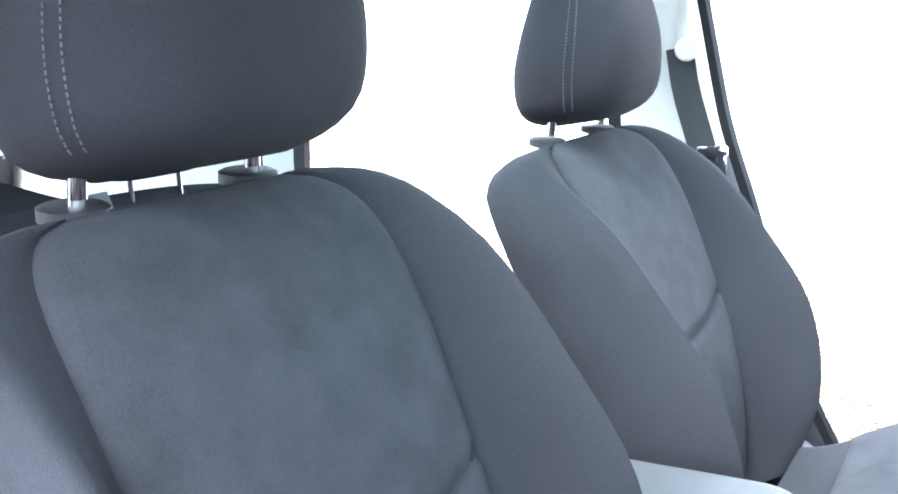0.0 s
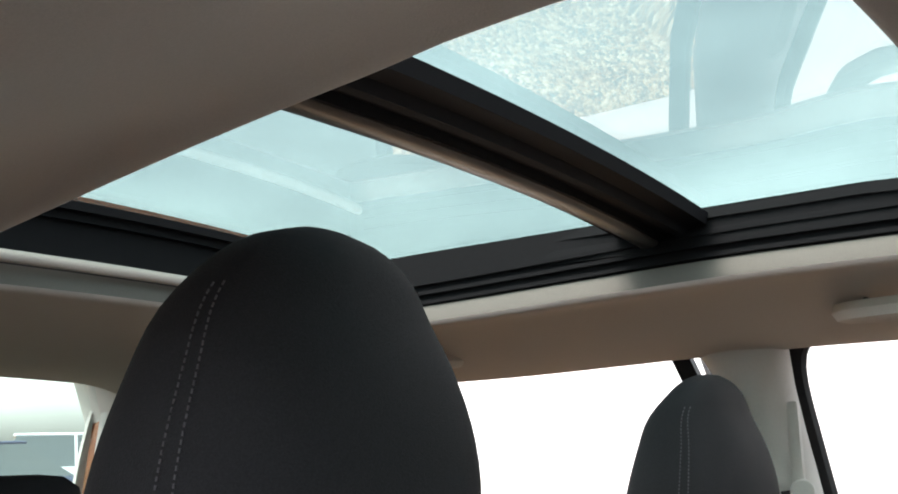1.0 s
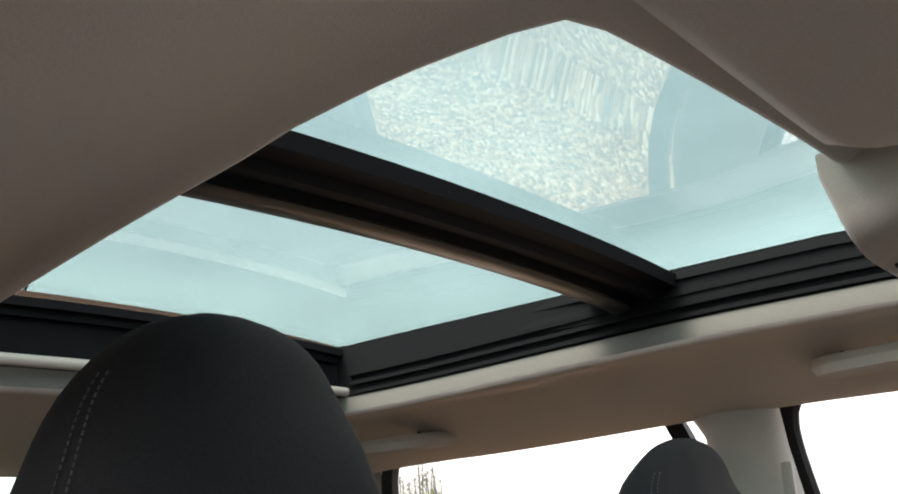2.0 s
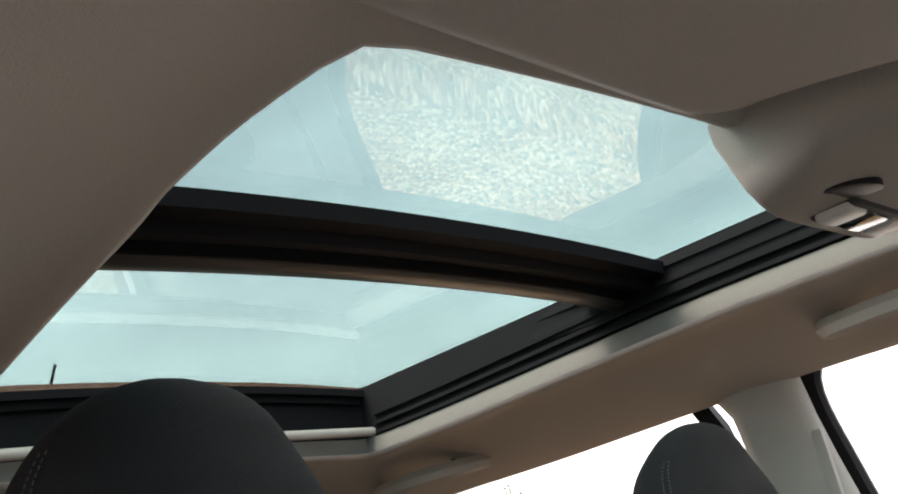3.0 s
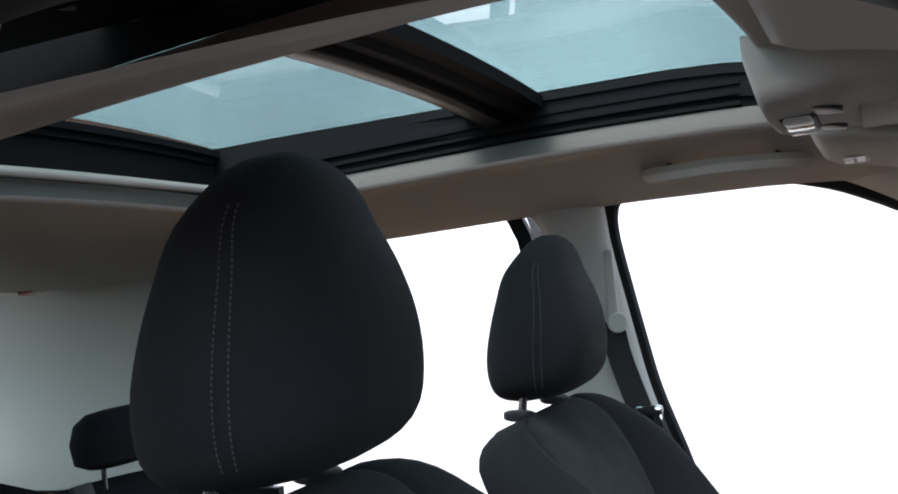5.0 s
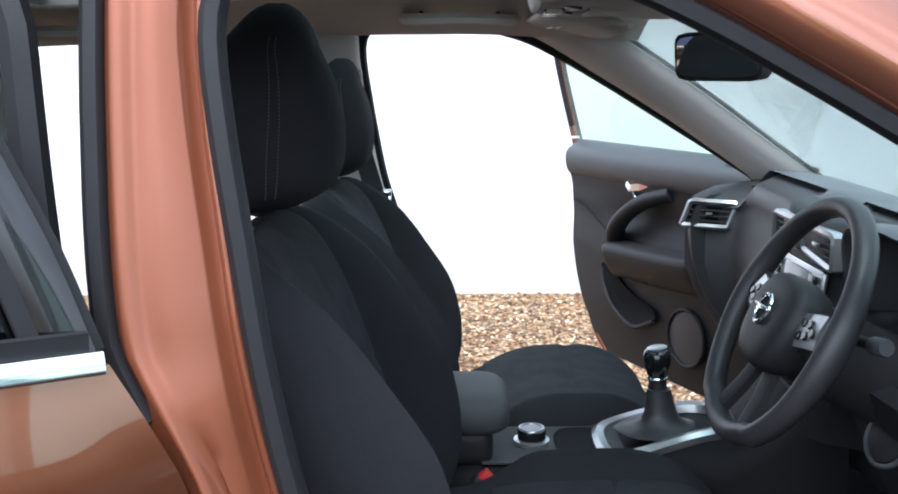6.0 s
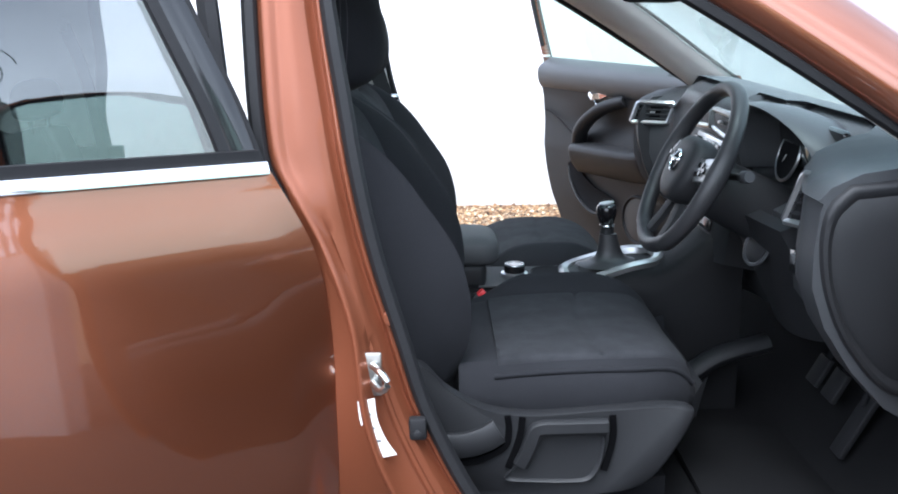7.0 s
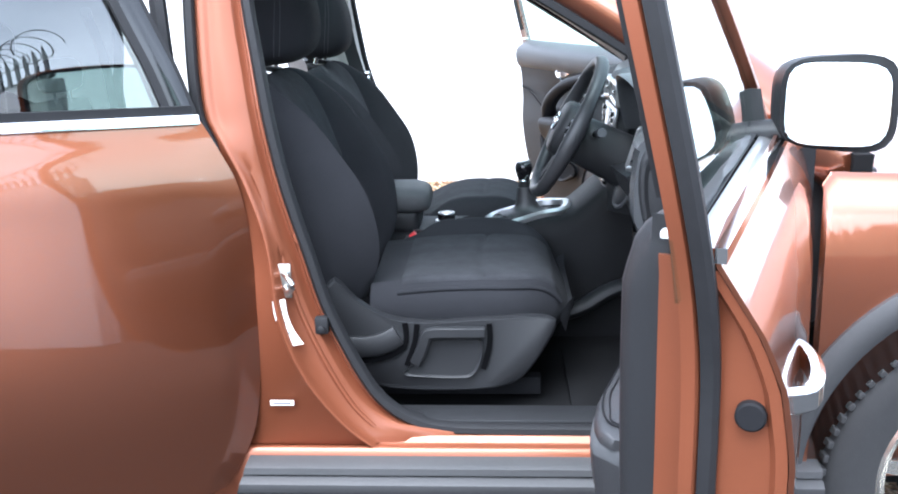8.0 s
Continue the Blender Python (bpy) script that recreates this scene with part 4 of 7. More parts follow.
        g = spline([on(x0, 0.606, -0.004), on(x0 + 0.004, 0.584, 0.008), on(x0 + 0.025, 0.557, 0.022), on(x0 + 0.07, 0.541, 0.029), on((x0 + x1) / 2, 0.536, 0.030), on(x1 - 0.07, 0.541, 0.029), on(x1 - 0.025, 0.557, 0.022), on(x1 - 0.004, 0.584, 0.008), on(x1, 0.606, -0.004)], 40)
        handle = tagged(new("grab_handle"), "grey fold-down grab handle")
        handle.parent = car
        part("grip", *sweep(g, [(0.018, -0.010), (0.020, 0.001), (0.015, 0.011), (0.004, 0.015), (-0.010, 0.013), (-0.018, 0.003), (-0.016, -0.010)], (0, -0.4 * s, -1)), M_HEAD, handle)
        # dark pads stand in for the shade in the foot recesses
        for xx in (x0 + 0.036, x1 - 0.036):
            part("foot", *loft([[on(xx + 0.007 * g_ * math.cos(a), 0.582 + 0.022 * g_ * math.sin(a), d) for a in [2 * math.pi * k / 18 for k in range(18)]] for d, g_ in ((-0.006, 1.0), (0.005, 1.0), (0.008, 0.8), (0.009, 0.3))]), M_TRIM, handle, "dark recess of the handle foot")
    part("coat_hook", *join(box((-0.755, s * 0.575, 1.533), (0.062, 0.030, 0.030), 0.008, m=pose(0, 0, 0, -s * 35)), box((-0.755, s * 0.566, 1.521), (0.036, 0.02, 0.014), 0.005)), M_PILLAR, car, "pale grey coat hook")

# floor, tunnel and bulkhead
part("cabin_floor", *slab(lambda u, v: (-2.1 + 3.05 * u, -0.79 + 1.58 * v, 0.405 + 0.02 * math.sin(9 * u) ** 2 + 0.30 * half_step(0.90, 1.0, u)), 40, 14, lambda u, v: (0, 0, -0.05)), M_CARPET, car, "black carpeted floor")
part("bulkhead", *slab(lambda u, v: (0.90 + 0.05 * v, -0.80 + 1.6 * u, 0.40 + 0.65 * v), 6, 6, lambda u, v: (0.04, 0, 0)), M_CARPET, car, "dark footwell bulkhead")
for y in (-0.47, 0.47):
    part("floor_mat", *slab(lambda u, v, y=y: (0.40 + 0.42 * u, y - 0.2 + 0.40 * v, 0.438 + 0.10 * half_step(0.7, 1.0, u) + 0.004 * math.sin(14 * u + 3 * v)), 18, 10, lambda u, v: (0, 0, -0.012)), M_CARPET, car, "worn black floor mat")
for s in (-1, 1):
    part("sill_plate", *box((0.30, s * 0.745, 0.452), (0.95, 0.085, 0.014), 0.006), M_TRIM, car, "charcoal plastic sill plate")
part("tunnel_duct", *sweep(spline([(0.33, -0.20, 0.50), (0.45, -0.19, 0.52), (0.54, -0.18, 0.57), (0.66, -0.17, 0.60)], 16), circle(0.03, 12, 0.022), (0, 0, 1)), M_TRIM, car, "charcoal heater duct beside the tunnel")

# ---------------------------------------------------------------- dashboard
def dash_section(y):
    """Profile (x, z) of the dashboard at width y: wrapped ends, a recess for the instruments."""
    a = abs(y)
    end = half_step(0.54, 0.68, a)
    curl = (0.10 * half_step(0.775, 0.66, y) * half_step(0.14, 0.26, y)) if y > 0 else 0.035 * half_step(0.70, 0.58, a)
    mid = half_step(0.26, 0.12, a)
    rec = half_step(0.60, 0.565, a) * half_step(0.175, 0.21, a) if y < 0 else 0.0
    f = 0.52 + curl + 0.065 * mid
    hole = max(0.0, 0.665 - f) * rec
    return [(0.93, 1.085), (0.86, 1.128), (0.80, 1.150 - 0.02 * end), (0.74, 1.162 - 0.035 * end), (0.66 + 0.03 * rec, 1.166 - 0.05 * end), (f + 0.065 + 0.095 * rec, 1.160 - 0.055 * end), (f + 0.015 + hole * 0.9, 1.137 - 0.055 * end), (f - 0.004 + hole, 1.105 - 0.045 * end), (f + 0.004 + hole, 1.085 - 0.03 * end),
            (f + hole, 1.06 - 0.02 * end), (f - 0.002 + hole * 0.9, 1.01), (f - 0.006 + hole * 0.1, 0.975), (f - 0.004, 0.91), (f + 0.022 - 0.03 * mid, 0.84), (f + 0.075 - 0.06 * mid, 0.76), (f + 0.14 - 0.10 * mid, 0.69), (0.78, 0.62), (0.92, 0.60)]


ys = np.linspace(-0.765, 0.765, 110)
part("dashboard", *loft([[(x, y, z) for x, z in dash_section(y)] for y in ys]), M_TRIM_SOFT, car, "charcoal soft-touch dashboard", angle=60)
for s in (-1, 1):
    rim_ = spline([(0.565, 0, 1.088), (0.68, 0, 1.094), (0.80, 0, 1.06), (0.80, 0, 0.85), (0.76, 0, 0.72), (0.67, 0, 0.715), (0.585, 0, 0.80), (0.54, 0, 0.89), (0.522, 0, 0.98), (0.530, 0, 1.05), (0.565, 0, 1.088)], 60)[:-1]
    rings = [[(0.66 + (p.x - 0.66) * g, s * (0.752 + d), 0.92 + (p.z - 0.92) * g) for p in rim_] for d, g in ((-0.03, 1.0), (0.012, 1.0), (0.022, 0.97), (0.024, 0.92), (0.016, 0.85), (0.020, 0.80), (0.024, 0.6), (0.024, 0.2))]
    part("dashboard_end_cover", *loft(rings), M_TRIM, car, "charcoal dashboard end cover", angle=50)
    part("demister_outlet", *box((0.72, s * 0.68, 1.128), (0.05, 0.06, 0.012), 0.004, m=pose(0, 0, 0, s * 14, 6, 0)), M_BLACK, car, "slotted demister outlet on the dashboard")


def vent(name_y0, y1, x, z0, z1, slant, tilt=0.0):
    """An air vent with a silver parallelogram surround."""
    v = tagged(new("air_vent"), "air vent with a satin silver surround")
    v.parent = car
    y0 = name_y0
    corners = [(y0, z0 + slant), (y1, z0), (y1, z1), (y0, z1)]
    cx = [Vector((x + tilt * abs(c[0] - y0), c[0], c[1])) for c in corners]
    loop = []
    for a, b in zip(cx, cx[1:] + cx[:1]):
        loop += [a.lerp(b, t) for t in (0.06, 0.3, 0.7, 0.94)]
    part("surround", *sweep(loop, [(0.006, -0.01), (0.006, 0.006), (0.0, 0.010), (-0.006, 0.006), (-0.006, -0.01)], (-1, 0, 0), True), M_SATIN, v, "satin silver surround")
    part("well", *slab(lambda u, w: (x + 0.012 + tilt * abs(y1 - y0) * u, y0 + (y1 - y0) * u, z0 + slant * (1 - u) + (z1 - z0 - slant * (1 - u)) * w), 3, 3, lambda u, w: (0.02, 0, 0)), M_GLOSSBLACK, v, "black vent well")
    for k in range(4):
        f = (k + 0.7) / 4.4
        part("blade", *box((x + 0.004 + tilt * abs(y1 - y0) / 2, (y0 + y1) / 2, z0 + slant * 0.5 + (z1 - z0 - slant * 0.5) * f), (0.014, abs(y1 - y0) * 0.92 * (1 + tilt * tilt) ** 0.5, 0.004), 0.0015, m=pose(0, 0, 0, 0, 18, math.degrees(math.atan(-tilt)) * (1 if y1 > y0 else -1))), M_TRIM, v)
    part("tab", *box((x - 0.006 + tilt * abs(y1 - y0) / 2, (y0 + y1) / 2 + 0.004, (z0 + z1) / 2 + 0.004), (0.012, 0.018, 0.008), 0.003), M_SATIN, v, "silver vent tab")
    return v


def end_vent(centre, along, w, h, skew):
    """A vent facing square to its width direction, in a satin silver trapezoid."""
    v = tagged(new("air_vent"), "air vent with a satin silver surround")
    v.parent = car
    e = Vector(along).normalized()
    up = Vector((0.10, 0, 1)).normalized()
    n = e.cross(up)
    if n.x > 0:
        n = -n
    c = Vector(centre)
    at = lambda a, b, d=0.0: c + e * (a * w / 2 + skew * (b + 1) / 2) + up * (b * h / 2) + n * d
    loop = []
    for (a0, b0), (a1, b1) in (((-1, -1), (1, -1)), ((1, -1), (1, 1)), ((1, 1), (-1, 1)), ((-1, 1), (-1, -1))):
        loop += [at(a0 + (a1 - a0) * t, b0 + (b1 - b0) * t, 0.006) for t in (0.05, 0.3, 0.7, 0.95)]
    part("surround", *sweep(loop, [(0.0065, -0.02), (0.0065, 0.004), (0.0, 0.009), (-0.0065, 0.004), (-0.0065, -0.02)], n, True), M_SATIN, v, "satin silver surround")
    part("well", *slab(lambda u, t: at(2 * u - 1, 2 * t - 1, 0.001), 3, 3, lambda u, t: -n * 0.012), M_BLACK, v, "black vent well")
    for k in range(4):
        b = -0.66 + 0.44 * k
        part("blade", *slab(lambda u, t, b=b: at(-0.93 + 1.86 * u, b + 0.10 * t, 0.010 - 0.008 * t), 4, 3, lambda u, t: up * 0.002), M_TRIM, v)
    part("tab", *slab(lambda u, t: at(-0.12 + 0.24 * u, -0.02 + 0.16 * t, 0.013), 3, 3, lambda u, t: -n * 0.006), M_SATIN, v, "silver vent tab")
    return v


end_vent((0.560, 0.722, 1.040), (0.12, -0.072, 0.0), 0.118, 0.062, 0.016)
end_vent((0.548, -0.625, 1.035), (0.05, -0.09, 0.0), 0.070, 0.092, 0.028)
vent(0.012, 0.15, 0.553, 1.075, 1.13, 0.012)
vent(-0.012, -0.15, 0.553, 1.075, 1.13, 0.012)

# centre stack with radio and controls
stack = [(0.53, 1.155), (0.495, 1.145), (0.482, 1.12), (0.488, 1.07), (0.49, 1.06), (0.478, 0.99), (0.470, 0.93), (0.458, 0.86), (0.45, 0.79), (0.55, 0.77), (0.62, 1.0), (0.62, 1.14)]
part("centre_console_tower", *loft([[(x + 0.065 + 0.03 * (abs(y) / 0.17) ** 4, y, z) for x, z in stack] for y in np.linspace(-0.17, 0.17, 13)]), M_TRIM, car, "charcoal centre stack", angle=50)
radio = tagged(new("radio_unit"), "radio with a grey display and silver bezel")
radio.parent = car
part("bezel", *box((0.547, 0.0, 1.022), (0.012, 0.235, 0.088), 0.006, m=pose(0, 0, 0, 0, 8, 0)), M_SATIN, radio, "satin silver bezel")
part("display", *box((0.539, 0.0, 1.026), (0.008, 0.135, 0.062), 0.003, m=pose(0, 0, 0, 0, 8, 0)), M_DISPLAY, radio, "grey glass display")
for k in range(4):
    for sy in (-1, 1):
        part("button", *box((0.539, sy * 0.092, 0.995 + 0.018 * k), (0.008, 0.034, 0.013), 0.002, m=pose(0, 0, 0, 0, 8, 0)), M_GLOSSBLACK, radio)
for sy in (-0.1, 0.0, 0.1):
    part("climate_knob", *disc((0.520, sy, 0.92), (-1, 0, 0.1), 0.026, 0.03, 24), M_SATIN if sy else M_GLOSSBLACK, car, "round climate knob")
part("switch_row", *box((0.527, 0.0, 0.868), (0.012, 0.22, 0.03), 0.004, m=pose(0, 0, 0, 0, 10, 0)), M_GLOSSBLACK, car, "row of black dashboard switches")

# instrument binnacle: a hood with a rolled edge over a dark recess
edge_ = spline([(0.57, -0.19, 1.02), (0.552, -0.193, 1.09), (0.540, -0.215, 1.145), (0.533, -0.28, 1.168), (0.533, -0.37, 1.174), (0.548, -0.46, 1.160), (0.572, -0.53, 1.125), (0.590, -0.570, 1.075), (0.590, -0.590, 1.025), (0.585, -0.595, 0.985)], 44)
mid_ = Vector((0.60, -0.385, 1.06))
def hooded(g, dx, dz=0.0):
    return [Vector((p.x + dx, mid_.y + (p.y - mid_.y) * g, mid_.z + (p.z - mid_.z) * g + dz)) for p in edge_]
part("binnacle_hood", *loft([hooded(0.86, 0.11), hooded(0.90, 0.06), hooded(0.95, 0.012), hooded(0.975, -0.002), hooded(1.0, -0.004), hooded(1.03, 0.004), hooded(1.045, 0.03), hooded(1.03, 0.09, -0.008), hooded(0.99, 0.13, -0.018), hooded(0.95, 0.16, -0.034)], False, False), M_TRIM_SOFT, car, "charcoal hood over the instruments", angle=70)
cluster = tagged(new("instrument_cluster"), "instrument cluster with two dark round dials")
cluster.parent = car
part("cluster_face", *box((0.655, -0.385, 1.065), (0.02, 0.37, 0.17), 0.01, m=pose(0, 0, 0, 0, -14, 0)), M_GLOSSBLACK, cluster, "black cluster face")
for sy in (-0.1, 0.1):
    c = Vector((0.635, -0.385 + sy, 1.062))
    part("dial_ring", *torus(c, (-1, 0, 0.28), 0.056, 0.0035, 36, 8), M_SATIN, cluster, "silver dial ring")
    part("dial_face", *disc(c, (-1, 0, 0.28), 0.054, 0.004, 30), M_BLACK, cluster)
    part("needle", *rod(c + Vector((-0.006, 0, 0)), c + Vector((-0.006, 0.028, -0.026)), 0.0015, 6), M_WHITE, cluster, "thin pale needle")
part("cluster_display", *box((0.638, -0.385, 1.07), (0.006, 0.055, 0.05), 0.002, m=pose(0, 0, 0, 0, -14, 0)), M_DISPLAY, cluster, "small grey trip display")
part("lower_steering_cover", *slab(lambda u, v: (0.522 + 0.02 * math.sin(math.pi * u) * -1 + 0.12 * v, -0.58 + 0.42 * u, 0.965 - 0.22 * v - 0.04 * math.sin(math.pi * u) * v), 14, 10, lambda u, v: (0.03, 0, 0.01)), M_TRIM, car, "charcoal knee panel under the wheel")
part("start_knob", *disc((0.535, -0.43, 0.90), (-1, -0.25, 0.45), 0.034, 0.014, 28), M_TRIM, car, "round charcoal knee panel cover")
part("start_knob_ring", *torus((0.533, -0.431, 0.901), (-1, -0.25, 0.45), 0.040, 0.004, 30, 8), M_TRIM_SOFT, car, "raised ring of the round cover")
part("switch_block", *box((0.535, -0.655, 0.925), (0.02, 0.06, 0.045), 0.005), M_GLOSSBLACK, car, "small black switch block")
part("switch_key", *box((0.523, -0.655, 0.933), (0.008, 0.02, 0.016), 0.002), M_GREYTRIM, car, "grey switch key")

# ---------------------------------------------------------------- steering wheel
wheel = tagged(new("steering_wheel"), "black leather steering wheel with silver spoke inserts")
wheel.parent = car
wc, wa = Vector((0.402, -0.368, 1.050)), Vector((-0.894, 0, 0.447)).normalized()
wu, ws = Vector((0.447, 0, 0.894)), Vector((0, -1, 0))


def on_wheel(a, b, c=0.0):
    """a to the right of the driver, b up in the wheel's plane, c towards the driver."""
    return wc + ws * a + wu * b + wa * c


rings = []
for k in range(65):
    a = 2 * math.pi * k / 64
    R = 0.178 - (0.006 if math.sin(a) < -0.85 else 0.0)
    rr = 0.0155 + 0.003 * max(0, math.cos(2 * a)) ** 3
    d = (math.cos(a), math.sin(a))
    rings.append([on_wheel(d[0] * (R + rr * math.cos(2 * math.pi * j / 12)), d[1] * (R + rr * math.cos(2 * math.pi * j / 12)), rr * 1.1 * math.sin(2 * math.pi * j / 12)) for j in range(12)])
part("rim", *loft(rings, True, False), M_LEATHER, wheel, "black stitched leather rim")
for sx in (-1, 1):
    part("spoke", *sweep([on_wheel(sx * 0.05, 0.0, -0.012), on_wheel(sx * 0.11, 0.012, -0.012), on_wheel(sx * 0.165, 0.016, -0.004)], [(0.030, -0.008), (0.030, 0.006), (0.0, 0.012), (-0.030, 0.006), (-0.030, -0.008)], wa), M_TRIM, wheel, "black wheel spoke")
    part("spoke_switch_panel", *sweep([on_wheel(sx * 0.082, 0.006, 0.006), on_wheel(sx * 0.108, 0.012, 0.005), on_wheel(sx * 0.138, 0.018, 0.003)], [(0.022, -0.004), (0.024, 0.003), (0.0, 0.007), (-0.024, 0.003), (-0.022, -0.004)], wa), M_SATIN, wheel, "satin silver switch pad")
    for kx, kb in ((0.094, 0.018), (0.112, 0.02), (0.094, 0.0), (0.112, 0.004), (0.128, 0.012)):
        part("switch_button", *disc(on_wheel(sx * kx, kb, 0.011), wa, 0.0065, 0.006, 10), M_GLOSSBLACK, wheel)
    part("lower_spoke", *sweep([on_wheel(sx * 0.022, -0.05, -0.012), on_wheel(sx * 0.04, -0.11, -0.010), on_wheel(sx * 0.052, -0.158, -0.003)], [(0.016, -0.006), (0.016, 0.005), (0.0, 0.009), (-0.016, 0.005), (-0.016, -0.006)], wa), M_TRIM, wheel, "charcoal lower spoke")
rings = []
for c, g in ((-0.03, 0.9), (-0.01, 1.0), (0.012, 0.99), (0.022, 0.93), (0.028, 0.8), (0.031, 0.5)):
    ring = []
    for k in range(36):
        a = 2 * math.pi * k / 36
        e = 3.0
        r = (abs(math.cos(a)) ** e + abs(math.sin(a)) ** e) ** (-1 / e)
        ring.append(on_wheel(0.082 * g * r * math.cos(a) * (1 - 0.18 * (math.sin(a) < 0) * abs(math.sin(a))), -0.005 + 0.07 * g * r * math.sin(a), c))
    rings.append(ring)
part("airbag_cover", *loft(rings), M_TRIM, wheel, "charcoal hub cover")
part("hub_badge_ring", *torus(on_wheel(0, 0.004, 0.034), wa, 0.021, 0.0032, 32, 8), M_CHROME, wheel, "chrome ring badge")
part("hub_badge_bar", *box(on_wheel(0, 0.004, 0.035), (0.005, 0.052, 0.010), 0.002, m=pose(0, 0, 0, 0, -26.6, 0)), M_CHROME, wheel, "chrome badge bar")
part("steering_column", *loft([[on_wheel(0.055 * g * math.cos(2 * math.pi * k / 20), -0.012 + 0.06 * g * math.sin(2 * math.pi * k / 20), c) for k in range(20)] for c, g in ((-0.03, 0.85), (-0.045, 1.0), (-0.10, 1.05), (-0.16, 1.1), (-0.22, 1.15))]), M_TRIM, car, "charcoal steering column shroud")
for sx, e in ((-1, 0.18), (1, 0.17)):
    part("column_stalk", *tube(spline([on_wheel(sx * 0.05, 0.02, -0.06), on_wheel(sx * 0.11, 0.03, -0.058), on_wheel(sx * e, 0.038, -0.052)], 10), 0.0075, 10), M_TRIM, car, "charcoal column stalk")
    part("stalk_knob", *disc(on_wheel(sx * e, 0.038, -0.052), ws * sx + wu * 0.2, 0.012, 0.034, 16), M_TRIM_SOFT, car, "ribbed stalk end")

# ---------------------------------------------------------------- centre console
sec = lambda x: (0.715 + 0.045 * half_step(0.18, 0.40, x) + 0.10 * half_step(0.40, 0.56, x), 0.098 + 0.03 * half_step(0.2, 0.5, x))
rings = []
for x in np.linspace(-0.32, 0.60, 30):
    z, w = sec(x)
    rings.append([(x, -w - 0.02, 0.42), (x, -w - 0.012, z - 0.05), (x, -w, z - 0.012), (x, -w + 0.012, z), (x, 0, z + 0.003), (x, w - 0.012, z), (x, w, z - 0.012), (x, w + 0.012, z - 0.05), (x, w + 0.02, 0.42)])
part("centre_console", *loft(rings), M_CONSOLE, car, "charcoal centre console", angle=60)
part("console_top_plate", *slab(lambda u, v: (-0.015 + 0.255 * u, -0.088 + 0.176 * v, sec(-0.015 + 0.255 * u)[0] + 0.004), 14, 6, lambda u, v: (0, 0, 0.004)), M_GREYTRIM, car, "grey console top plate")
# shallow black dish on the plate paints the shade of a deep holder
part("cup_holder", *join(loft([[(0.172 + 0.052 * g * math.copysign(abs(math.cos(2 * math.pi * k / 24)) ** 0.7, math.cos(2 * math.pi * k / 24)), 0.0 + 0.072 * g * math.copysign(abs(math.sin(2 * math.pi * k / 24)) ** 0.7, math.sin(2 * math.pi * k / 24)), z) for k in range(24)] for z, g in ((0.7245, 1.0), (0.727, 1.03), (0.7255, 0.95), (0.722, 0.9))])), M_BLACK, car, "dark open cup holder")
dial = tagged(new("drive_mode_dial"), "black rotary dial with a silver collar on the console")
dial.parent = car
part("collar", *disc((0.078, 0.005, 0.727), (0, 0, 1), 0.033, 0.010, 30), M_SATIN, dial, "satin silver collar")
part("knob", *disc((0.078, 0.005, 0.741), (0, 0, 1), 0.026, 0.022, 30), M_GLOSSBLACK, dial, "gloss black knob")
part("knob_ring", *torus((0.078, 0.005, 0.751), (0, 0, 1), 0.022, 0.0028, 30, 8), M_SATIN, dial, "silver ring on the knob")
# gear lever
gear = tagged(new("gear_lever"), "gear lever with a leather boot and chrome topped knob")
gear.parent = car
loop = []
for k in range(48):
    a = 2 * math.pi * k / 48
    r = (abs(math.cos(a)) ** 3.5 + abs(math.sin(a)) ** 3.5) ** (-1 / 3.5)
    x, y = 0.315 + 0.112 * r * math.cos(a), 0.082 * r * math.sin(a) * (1 - 0.15 * math.cos(a))
    loop.append(Vector((x, y, sec(x)[0] + 0.012)))
part("surround", *sweep(loop, [(0.013, -0.01), (0.013, 0.002), (0.004, 0.008), (-0.010, 0.005), (-0.013, -0.01)], (0, 0, 1), True), M_SATIN, gear, "satin silver surround")
part("boot", *loft([[(0.315 - 0.008 * h + (0.085 * g) * math.cos(2 * math.pi * k / 28) * (1 + 0.05 * math.sin(5 * 2 * math.pi * k / 28) * (1 - h)), (0.062 * g) * math.sin(2 * math.pi * k / 28), 0.752 + 0.075 * h + 0.02 * (0.1 * math.cos(2 * math.pi * k / 28)) * (1 - h)) for k in range(28)] for h, g in ((0, 1.0), (0.05, 0.93), (0.12, 0.62), (0.25, 0.42), (0.45, 0.34), (0.75, 0.29), (1.0, 0.25))]), M_LEATHER, gear, "black leather boot")
part("stem", *loft([[(0.306 + g * math.cos(2 * math.pi * k / 18), 0.008 + g * math.sin(2 * math.pi * k / 18), z) for k in range(18)] for z, g in ((0.815, 0.019), (0.84, 0.016), (0.85, 0.017))]), M_TRIM, gear)
part("stem_ring", *torus((0.306, 0.008, 0.847), (0, 0, 1), 0.0165, 0.003, 24, 8), M_CHROME, gear, "chrome ring")
part("knob", *loft([[(0.304 + 0.6 * (z - 0.85) * 0.0 + g * math.cos(2 * math.pi * k / 24), 0.008 + g * math.sin(2 * math.pi * k / 24), z) for k in range(24)] for z, g in ((0.849, 0.016), (0.858, 0.019), (0.872, 0.024), (0.885, 0.0255), (0.895, 0.0235), (0.900, 0.018), (0.902, 0.008))]), M_GLOSSBLACK, gear, "gloss black knob")
